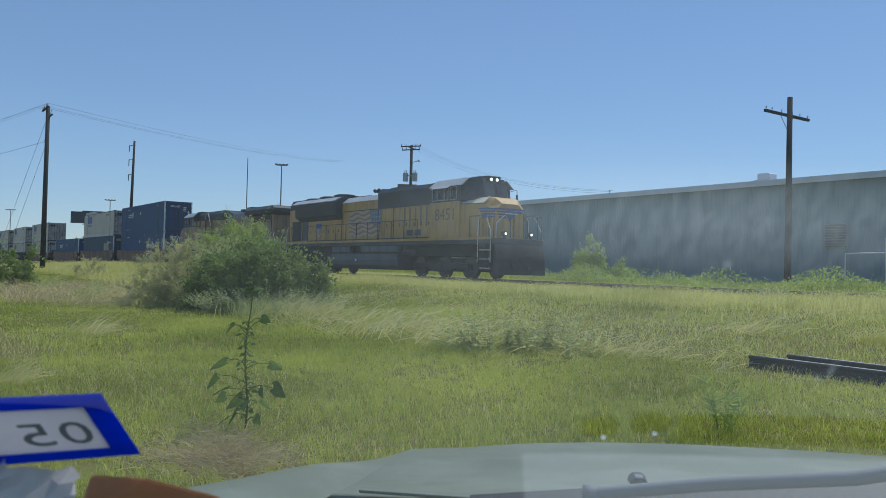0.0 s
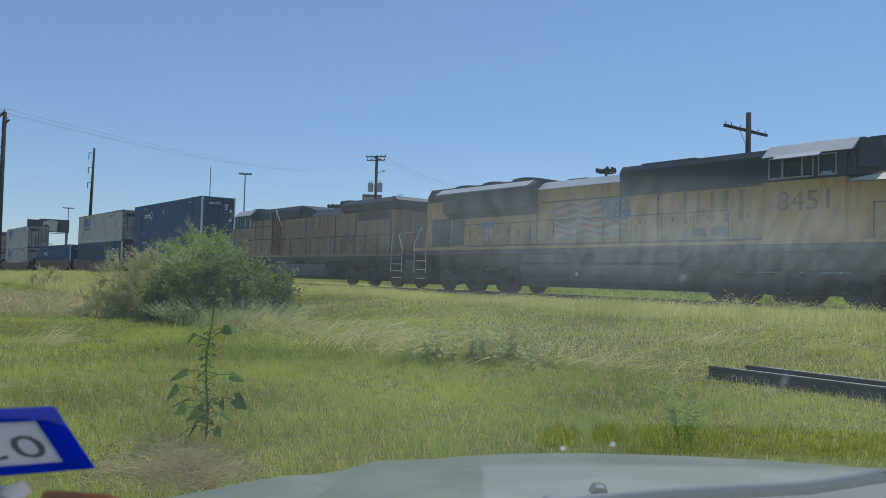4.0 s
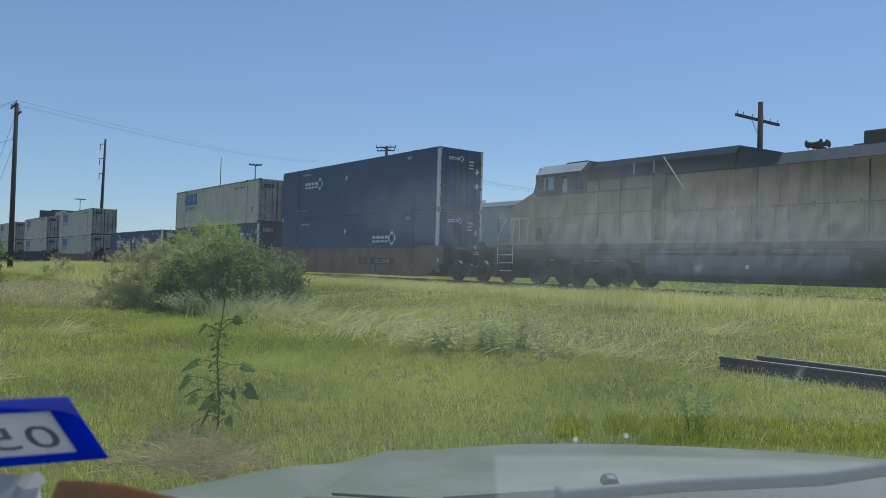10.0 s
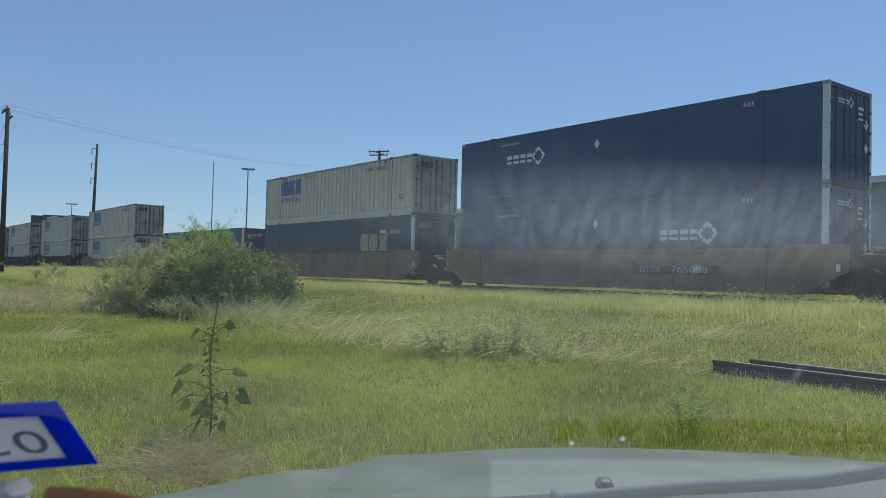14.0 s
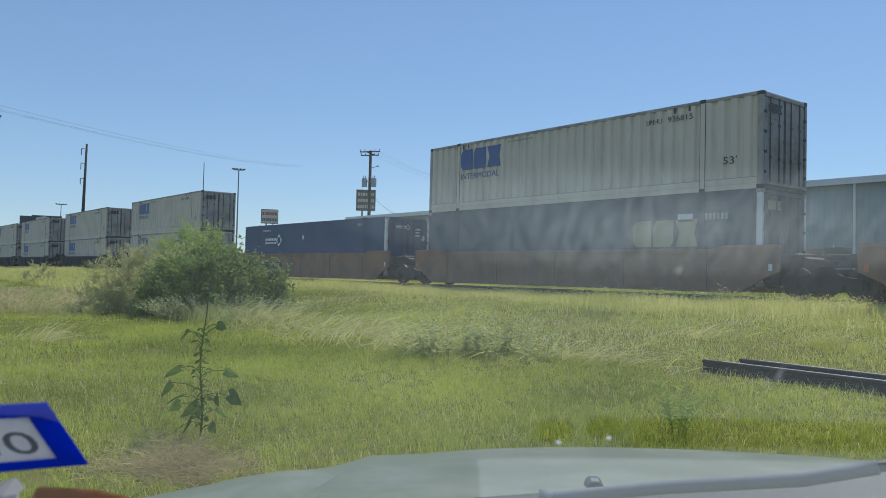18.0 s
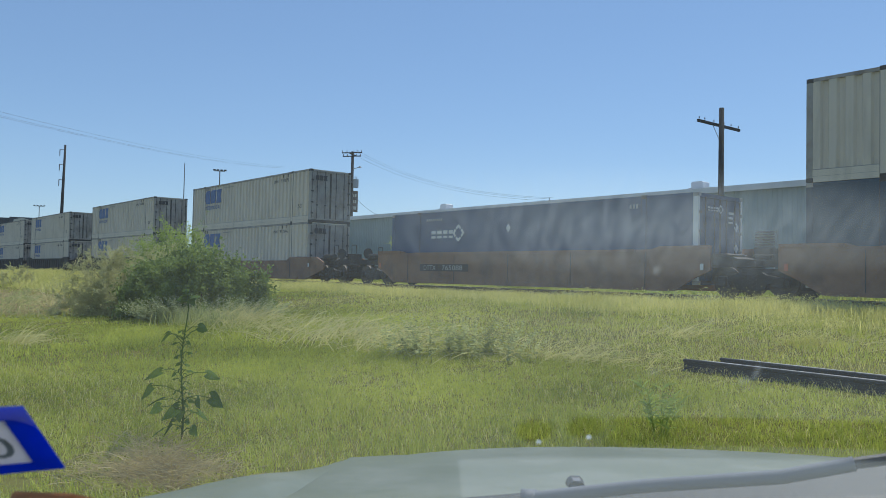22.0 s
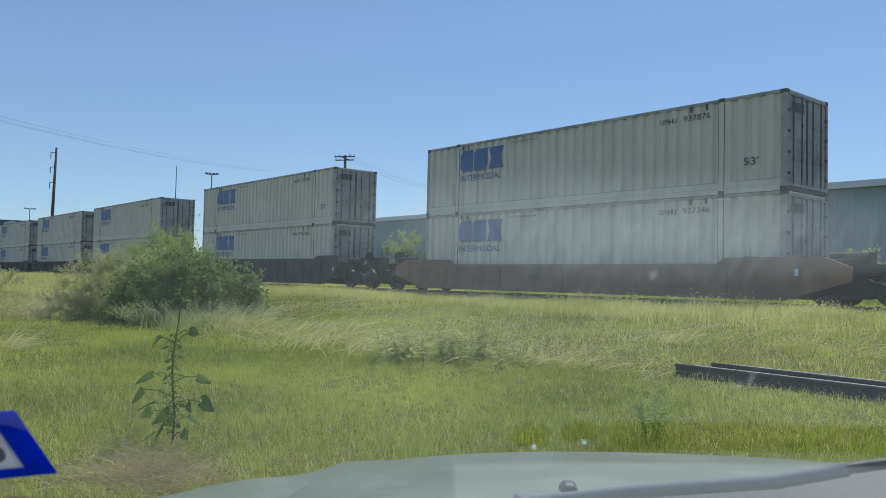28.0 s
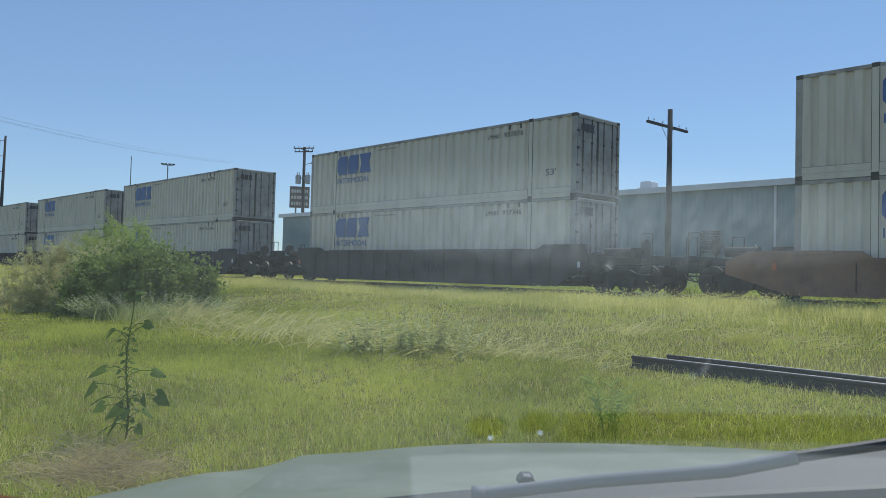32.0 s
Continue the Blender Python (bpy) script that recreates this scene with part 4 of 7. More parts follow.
        code_bars(t, -L + 2.6, y, 2.5, 8, 0.10, M["loco_light"], 0.14)
        code_bars(t, -2.6, y, 2.5, 3, 0.14, M["loco_light"], 0.13)
        lettering("TOP LIFT ONLY", 0.12, face_side(-L + 1.9, y, 0.42), M["loco_light"], t, width=1.4)
        diamond_logo(t, -0.002, -0.75, 2.35, 0.85, front=True)
        for zz in (1.2, 1.9):
            part("placard", Shape().prism([(0.78, zz), (0.92, zz - 0.16), (1.06, zz), (0.92, zz + 0.16)], -0.002, 0.003, "x"), M["white_paint"], t)
        part("marking_bar", Shape().box(-0.002, 0.003, 0.45, 0.75, 2.3, 2.38).box(-0.002, 0.003, 0.45, 0.7, 2.15, 2.22).box(-0.002, 0.003, 0.45, 0.72, 2.0, 2.06), M["white_paint"], t)
    return rides(t)


def wheelset_mesh(r):
    s = Shape()
    s.rod((0, -0.95, 0), (0, 0.95, 0), 0.085, 10)
    for k in (-1, 1):
        y = k * 0.755
        s.rod((0, y - 0.065, 0), (0, y + 0.065, 0), r, 28)
        s.rod((0, y - k * 0.10, 0), (0, y - k * 0.066, 0), r + 0.028, 28)
        s.rod((0, y + k * 0.066, 0), (0, y + k * 0.075, 0), r * 0.78, 24)
        s.rod((0, y + k * 0.075, 0), (0, y + k * 0.14, 0), 0.15, 14)
        for i in range(3):
            a = i * 2.094
            s.rod((0.24 * math.cos(a), y + k * 0.07, 0.24 * math.sin(a)), (0.24 * math.cos(a), y + k * 0.085, 0.24 * math.sin(a)), 0.05, 8)
    return s.mesh("wheelset", M["wheel_steel"])


WHEEL_FREIGHT = wheelset_mesh(0.457)
WHEEL_LOCO = wheelset_mesh(0.52)


def bogie(parent, x, axles, r, mesh):
    """A bogie under a wagon or engine; axles are their places from its middle."""
    a = max(axles)
    s = Shape()
    for k in (-1, 1):
        y = k * 1.0
        s.prism([(-a - 0.28, r - 0.12), (-a - 0.28, r + 0.12), (-a * 0.55, r + 0.22), (-0.35, r + 0.30), (0.35, r + 0.30), (a * 0.55, r + 0.22), (a + 0.28, r + 0.12), (a + 0.28, r - 0.12),
                 (a * 0.6, r - 0.02), (0.42, r - 0.24), (-0.42, r - 0.24), (-a * 0.6, r - 0.02)], y - 0.07, y + 0.07)
        for q in axles:
            s.box(q - 0.16, q + 0.16, y - 0.11 + k * 0.03, y + 0.11 + k * 0.03, r - 0.15, r + 0.17, 0.02)
    s.box(-0.22, 0.22, -0.93, 0.93, r - 0.1, r + 0.24)
    s.box(-a - 0.2, a + 0.2, -0.60, -0.52, r - 0.22, r + 0.42)      # filler boxes added to block the bright view between the wheels
    s.box(-a - 0.2, a + 0.2, 0.52, 0.60, r - 0.22, r + 0.42)
    b = part("bogie", s, M["truck_iron"], parent, "dark cast bogie frame")
    b.location = (x, 0, 0)
    for k in (-1, 1):
        for q in (-0.14, 0.14):
            sp = Shape()
            pts = [(q + 0.07 * math.cos(i * 0.7), k * 1.09 + 0.04 * math.sin(i * 0.7), r - 0.2 + i * 0.0155) for i in range(28)]
            part("spring", sp.path(pts, 0.013, 4), M["truck_iron"], b)
    for q in axles:
        w = new("wheelset", mesh)
        w.parent = b
        w.location = (q, 0, r)
        WHEELSETS.append((w, r, q))
    return b


def coupler(parent, x, out):
    s = Shape()
    a, b = sorted((x, x + out * 0.55))
    s.box(a, b, -0.09, 0.09, 0.76, 0.98, 0.02)
    c = x + out * 0.55
    s.prism([(c, -0.19), (c + out * 0.26, -0.16), (c + out * 0.30, -0.02), (c + out * 0.12, 0.02), (c + out * 0.14, 0.17), (c, 0.2)], 0.70, 1.02, "z")
    part("coupler", s, M["truck_iron"], parent)
    part("air_hose", Shape().path([(x, 0.3, 0.8), (x + out * 0.25, 0.32, 0.55), (x + out * 0.5, 0.2, 0.42), (x + out * 0.75, 0.05, 0.5)], 0.025), M["rubber"], parent)


def well_car(x, paint, front="bogie", rear="bogie", number=False, panel=0.0):
    """A well wagon for one container length, its middle at x. front and rear: bogie with coupler, or the joint to its neighbour."""
    m = M[paint]
    lab = ("brown" if paint == "well_brown" else "black") + " steel container well wagon with deep side sills"
    t = thing("well_wagon", lab, "well wagon", pose(x, YC, RAIL), group="wagons of the train")
    h = 8.2
    for s in (-1, 1):
        y0, y1 = (-1.50, -1.42) if s < 0 else (1.42, 1.50)
        single = front == rear == "bogie"
        mid, end = (1.44, 1.58) if paint == "well_black" else (1.14, 1.33) if single else (1.46, 1.55)
        fr, re = (1.75 if e == "bogie" else 1.3 for e in (front, rear))      # how far the sills reach past the well
        if paint == "well_brown" and single:
            o = [(-h + 0.1, 0.12), (h - 0.1, 0.12), (h + fr, 0.68), (h + fr, 1.05), (h + fr - 0.7, end), (h - 1.9, end), (h - 2.2, mid), (-h + 2.2, mid), (-h + 1.9, end), (-h - re + 0.7, end), (-h - re, 1.05), (-h - re, 0.68)]
        else:
            o = [(-h + 0.7, 0.14), (h - 0.7, 0.14), (h, 0.55), (h + 0.55, 0.80), (h + 0.55, end), (h - 1.3, end), (h - 1.6, mid), (-h + 1.6, mid), (-h + 1.3, end), (-h - 0.55, end), (-h - 0.55, 0.80), (-h, 0.55)]
        side = part("side_sill", Shape().prism(o, y0, y1), m, t)
        yo = y0 - 0.05 if s < 0 else y1
        part("top_chord", Shape().box(-h + 2.2, h - 2.2, yo, yo + 0.05, mid - 0.09, mid + 0.01).box(h - 1.25, h + 0.5, yo, yo + 0.05, end - 0.09, end + 0.01).box(-h - 0.5, -h + 1.25, yo, yo + 0.05, end - 0.09, end + 0.01), m, side)
        part("bottom_chord", Shape().box(-h + 0.9, h - 0.9, yo, yo + 0.05, 0.13, 0.25), m, side)
        if paint == "well_black":
            for i in range(17):
                xx = -h + 1.0 + i * (2 * h - 2.0) / 16
                part("side_stake", Shape().box(xx - 0.045, xx + 0.045, yo, yo + 0.05, 0.25, mid - 0.09), m, side)
        else:
            for i in range(5):
                xx = -h + 1.8 + i * (2 * h - 3.6) / 4
                part("weld_seam", Shape().box(xx - 0.012, xx + 0.012, yo + 0.035, yo + 0.049, 0.25, mid - 0.1), M["well_black"], side)
        for xx in (h + 0.3, -h - 0.3):
            part("reflector", Shape().box(xx - 0.06, xx + 0.06, yo - 0.004 if s < 0 else yo + 0.05, yo if s < 0 else yo + 0.054, 0.80, 1.0), M["white_paint"] if xx > 0 else M["reflector"], side)
        if s < 0 and (number or panel):
            part("number_panel", Shape().box(panel - 1.6, panel + 1.6, yo + 0.03, yo + 0.046, 0.66, 0.96), M["well_black"], side)
            if number:
                lettering("DTTX", 0.30, face_side(panel - 1.35, yo + 0.028, 0.71), M["loco_light"], side, width=0.85)
                lettering("765088", 0.30, face_side(panel - 0.1, yo + 0.028, 0.71), M["loco_light"], side, width=1.35)
            else:
                for i in range(9):
                    part("marking_bar", Shape().box(panel - 1.3 + i * 0.3, panel - 1.1 + i * 0.3, yo + 0.024, yo + 0.029, 0.72, 0.90), M["box_frame"], side)
    if paint == "well_black" and single:
        for i, (a, b, wave) in enumerate(((-2.6, 0.55, 5.0), (-1.9, 0.45, 7.0), (-1.2, 0.6, 4.0), (-0.3, 0.5, 6.0), (0.5, 0.35, 5.0), (1.1, 0.5, 7.0))):
            pts = [Vector((a + b * k / 8, -1.556, 0.55 + 0.35 * (0.5 + 0.5 * math.sin(k * wave / 8 * 1.7 + i)))) for k in range(9)]
            part("painted_scrawl", tube(pts, 0.018, 4), M["loco_slate"], t, "faded painted scrawl")
    for i in range(6):
        xx = -h + 1.3 + i * (2 * h - 2.6) / 5
        part("floor_beam", Shape().box(xx - 0.12, xx + 0.12, -1.42, 1.42, 0.2, 0.33), m, t)
    part("floor_plate", Shape().box(-h + 0.9, h - 0.9, -1.42, -0.9, 0.30, 0.345).box(-h + 0.9, h - 0.9, 0.9, 1.42, 0.30, 0.345), m, t)
    for k, end in ((1, front), (-1, rear)):
        c = k * 9.83
        s = Shape()
        s.prism([(k * h, 0.35), (k * (h + 0.15), 1.35), (k * (h + 0.5), 1.35), (k * (h + 0.9), 1.18), (k * (h + 3.2 if end == "bogie" else h + 1.5), 1.14), (k * (h + 3.2 if end == "bogie" else h + 1.5), 0.95), (k * (h + 0.7), 0.9), (k * (h + 0.4), 0.35)], -0.55, 0.55)
        s.box(min(k * (h + 0.2), k * (h + 0.75)), max(k * (h + 0.2), k * (h + 0.75)), -1.42, 1.42, 0.9, 1.28)
        part("end_platform", s, m if paint == "well_black" else M["well_black"], t)
        if end != "none":
            bogie(t, c, (-0.89, 0.89), 0.457, WHEEL_FREIGHT)
        if end == "bogie":
            coupler(t, k * (h + 3.1), k)
            part("end_sill", Shape().box(min(k * (h + 2.95), k * (h + 3.15)), max(k * (h + 2.95), k * (h + 3.15)), -1.35, 1.35, 0.95, 1.2), M["well_black"], t)
            for s_ in (-1, 1):
                part("ladder", Shape().path([(k * (h + 3.0), s_ * 1.38, 0.5), (k * (h + 3.0), s_ * 1.38, 1.9), (k * (h + 2.6), s_ * 1.38, 1.9), (k * (h + 2.6), s_ * 1.38, 0.5)], 0.018).rod((k * (h + 3.0), s_ * 1.38, 0.6), (k * (h + 2.6), s_ * 1.38, 0.6), 0.018).rod((k * (h + 3.0), s_ * 1.38, 0.95), (k * (h + 2.6), s_ * 1.38, 0.95), 0.018), M["truck_iron"], t)
            part("brake_wheel", Shape().rod((k * (h + 2.4), -0.8, 1.5), (k * (h + 2.44), -0.8, 1.5), 0.26, 16).rod((k * (h + 2.4), -0.8, 1.15), (k * (h + 2.4), -0.8, 1.5), 0.03), M["truck_iron"], t)
            part("air_tank", Shape().rod((k * (h + 1.0), -0.95, 1.32), (k * (h + 2.0), -0.95, 1.32), 0.16, 12), M["truck_iron"], t)
        part("brake_rigging", Shape().box(min(k * (h + 0.8), k * (h + 1.35)), max(k * (h + 0.8), k * (h + 1.35)), 0.6, 1.15, 1.18, 1.55).rod((k * (h + 0.7), -1.2, 1.25), (k * (h + 1.5), -1.2, 1.25), 0.03), M["truck_iron"], t)
    return rides(t)


def handrail(parent, x0, x1, y, z0, n, material):
    step = (x1 - x0) / (n - 1)
    for i in range(n):
        part("stanchion", Shape().rod((x0 + i * step, y, z0), (x0 + i * step, y, z0 + 1.0), 0.02, 6), material, parent)
    part("handrail", Shape().rod((x0, y, z0 + 1.0), (x1, y, z0 + 1.0), 0.018, 6), material, parent)


def steps(parent, x, out, zd):
    """Corner steps with white-edged treads and grab irons."""
    for s in (-1, 1):
        y = s * 1.45
        for k in (-0.4, 0.4):
            part("step_side", Shape().box(x + k - 0.02, x + k + 0.02, min(y, y - s * 0.5), max(y, y - s * 0.5), 0.45, zd - 0.05), M["truck_iron"], parent)
        for i in range(4):
            z = 0.48 + i * (zd - 0.62) / 3
            part("tread", Shape().box(x - 0.38, x + 0.38, min(y, y - s * 0.35), max(y, y - s * 0.35), z, z + 0.035), M["rail_white"], parent)
        for k in (-0.45, 0.45):
            lean = out * 0.35 if k * out < 0 else 0
            part("grab_iron", Shape().path([(x + k, y + s * 0.04, 0.75), (x + k, y + s * 0.04, zd + 0.3), (x + k + lean, y, zd + 0.9), (x + k + lean, y - s * 0.1, zd + 1.02)], 0.02), M["rail_white"], parent)


def wavy_flag(parent, x0, x1, y, z0, z1):
    """Wind-blown flag painted on the hood: pale and red stripes, a blue field towards the cab."""
    n = 11
    for i in range(n):
        s = Shape()
        rows = []
        for zz in (0, 1):
            row = []
            for k in range(25):
                u = k / 24
                z = z0 + (z1 - z0) * (i + zz * 0.8) / n + 0.085 * math.sin(u * 15 + i * 0.45) * (1 - 0.3 * u)
                row.append((x0 + (x1 - x0) * u, y, z))
            rows.append(row)
        part("flag_stripe", s.sheet(rows), M["flag_white"] if i % 2 == 0 else M["flag_red"], parent)
    s = Shape()
    rows = [[(x0 + (x1 - x0) * (0.66 + 0.34 * k / 12 + (0.06 * (1 - zz / 4))), y - 0.004, z0 + (z1 - z0) * (0.42 + 0.6 * zz / 4) + 0.06 * math.sin(k * 0.5 + 2)) for k in range(13)] for zz in range(5)]
    field = part("flag_field", s.sheet(rows), M["flag_blue"], parent)
    for k in range(4):
        for j in range(3):
            cx, cz = x0 + (x1 - x0) * (0.74 + 0.075 * k), z0 + (z1 - z0) * (0.55 + 0.17 * j)
            o = [(cx + (0.07 if q % 2 == 0 else 0.03) * math.sin(q * math.pi / 5), cz + (0.07 if q % 2 == 0 else 0.03) * math.cos(q * math.pi / 5)) for q in range(10)]
            part("flag_star", Shape().prism(o, y - 0.012, y - 0.008), M["flag_white"], field)


def hood_section(name, x0, x1, outline, material, parent, label=""):
    """outline: half profile (y, z) from the foot upwards, mirrored about the middle."""
    full = [(-y, z) for y, z in outline] + [(y, z) for y, z in reversed(outline)]
    return part(name, Shape().prism(full, x0, x1, "x"), material, parent, label)


def doors_row(parent, x0, x1, n, y, z0, z1, material):
    w = (x1 - x0) / n
    for i in range(n):
        d = part("hood_door", Shape().box(x0 + i * w + 0.03, x0 + (i + 1) * w - 0.03, min(y, y * 1.012), max(y, y * 1.012), z0, z1), material, parent)
        part("latch", Shape().box(x0 + i * w + 0.09, x0 + i * w + 0.14, min(y * 1.012, y * 1.03), max(y * 1.012, y * 1.03), (z0 + z1) / 2 - 0.08, (z0 + z1) / 2 + 0.08), M["gasket"], d)


def horn(parent, x, z):
    s = Shape()
    s.rod((x, 0, z), (x, 0, z + 0.22), 0.05, 8).box(x - 0.14, x + 0.14, -0.26, 0.26, z + 0.2, z + 0.25, 0.01)
    for ya, ln in ((-0.22, 0.24), (0.0, 0.29), (0.22, 0.22)):
        s.rod((x - 0.04, ya, z + 0.31), (x + ln - 0.06, ya, z + 0.32), 0.03, 10, 0.05)
        s.rod((x + ln - 0.06, ya, z + 0.32), (x + ln, ya, z + 0.32), 0.05, 12, 0.115)
        s.rod((x + 0.04, ya, z + 0.31), (x - ln + 0.06, ya, z + 0.32), 0.03, 10, 0.05)
        s.rod((x - ln + 0.06, ya, z + 0.32), (x - ln, ya, z + 0.32), 0.05, 12, 0.11)
    part("horn", s, M["gasket"], parent, "black air horn cluster")


def cab_side(parent, x0, x1, z0, z1, openings, side, y, material, frame_material):
    """One wall of a cab with window openings right through it; openings: (from, to, foot, head)."""
    s = Shape()
    ya, yb = sorted((side * y, side * (y - 0.06)))
    cuts = sorted(openings)
    edge = x0
    for a, b, lo, hi in cuts:
        s.box(edge, a, ya, yb, z0, z1).box(a, b, ya, yb, z0, lo).box(a, b, ya, yb, hi, z1)
        edge = b
    s.box(edge, x1, ya, yb, z0, z1)
    wall = part("cab_wall", s, material, parent, "dark grey cab wall with windows")
    yo = side * (y + 0.012)
    for a, b, lo, hi in cuts:
        f = Shape()
        p, q = sorted((side * y + side * 0.001, yo))
        f.box(a - 0.035, a, p, q, lo - 0.035, hi + 0.035).box(b, b + 0.035, p, q, lo - 0.035, hi + 0.035).box(a, b, p, q, hi, hi + 0.035).box(a, b, p, q, lo - 0.035, lo)
        w = part("side_window", f, frame_material, parent, "pale metal window frame")
        g = part("pane", Shape().box(a, b, side * (y - 0.03) - 0.003, side * (y - 0.03) + 0.003, lo, hi), M["clear_glass"], w, "dusty window glass")
    return wall


def engine_base(t, L, yellow, bog, zd=1.66, tank=(7.8, 14.0)):
    """Deck, tank, bogies, couplers and pilots that both engines share."""
    part("deck", Shape().box(0.1, L - 0.1, -1.5, 1.5, zd - 0.26, zd, 0.02), M["loco_grey"], t)
    part("frame", Shape().box(0.4, L - 0.4, -1.1, 1.1, 1.02, zd - 0.26), M["truck_iron"], t)
    part("walkway_edge", Shape().box(0.12, L - 0.12, -1.53, -1.502, zd - 0.06, zd + 0.05).box(0.12, L - 0.12, 1.502, 1.53, zd - 0.06, zd + 0.05), yellow, t, "scuffed walkway edge")
    ta, tb = tank
    part("fuel_tank", Shape().prism([(-1.15, 0.30), (1.15, 0.30), (1.40, 0.52), (1.46, 0.80), (1.44, 1.14), (-1.44, 1.14), (-1.46, 0.80), (-1.40, 0.52)], ta, tb, "x"), M["loco_slate"], t, "grimy grey fuel tank")
    for k in (-1, 1):
        for a, b in ((ta + 0.1, ta + 2.3), (ta + 3.5, tb + 0.1)):
            ya, yb = sorted((k * 1.46, k * 1.2))
            box = part("equipment_box", Shape().box(a, b, ya, yb, 1.22, zd - 0.27, 0.02), M["loco_slate"], t, "grimy grey battery and air box")
            ya, yb = sorted((k * 1.461, k * 1.475))
            n = max(2, int((b - a) / 0.8))
            for i in range(n):
                w = (b - a - 0.12) / n
                part("lid", Shape().box(a + 0.06 + i * w + 0.03, a + 0.06 + (i + 1) * w - 0.03, ya, yb, 1.26, zd - 0.32), M["loco_slate"], box)
        part("gauge", Shape().rod((ta + 3.0, k * 1.44, 0.8), (ta + 3.0, k * 1.50, 0.8), 0.07, 12), M["rail_white"], t)
    for k in (-1, 1):
        part("air_reservoir", Shape().rod((tb + 0.3, k * 1.2, 1.2), (tb + 1.6, k * 1.2, 1.2), 0.18, 12), M["truck_iron"], t)
        part("piping", Shape().path([(3.2, k * 1.45, 1.3), (ta - 0.2, k * 1.45, 1.3), (ta - 0.2, k * 1.3, 0.9)], 0.035), M["truck_iron"], t)
    for x in bog:
        bogie(t, x, (-2.1, 0.0, 2.1), 0.52, WHEEL_LOCO)
    for x, k in ((0.1, -1), (L - 0.1, 1)):
        part("pilot", Shape().prism([(x, 0.22), (x, zd - 0.26), (x + k * 0.05, zd - 0.26), (x + k * 0.22, 0.9), (x + k * 0.28, 0.22)], -1.4, 1.4), M["truck_iron"], t, "dark pilot plate with plough")
        coupler(t, x + k * 0.1, k)
        part("end_rail", Shape().path([(x, -1.4, zd), (x, -1.4, zd + 1.04), (x, -0.45, zd + 1.04), (x, -0.45, zd)], 0.02).path([(x, 1.4, zd), (x, 1.4, zd + 1.04), (x, 0.45, zd + 1.04), (x, 0.45, zd)], 0.02), M["handrail"], t)
        part("hoses", Shape().path([(x + k * 0.25, 0.6, 0.95), (x + k * 0.35, 0.62, 0.6), (x + k * 0.4, 0.6, 0.42)], 0.025).path([(x + k * 0.25, -0.6, 0.95), (x + k * 0.35, -0.62, 0.6), (x + k * 0.4, -0.6, 0.42)], 0.025).path([(x + k * 0.25, -0.85, 0.95), (x + k * 0.35, -0.87, 0.6), (x + k * 0.4, -0.85, 0.42)], 0.025), M["rubber"], t)
        steps(t, x - k * 0.55, -k, zd)


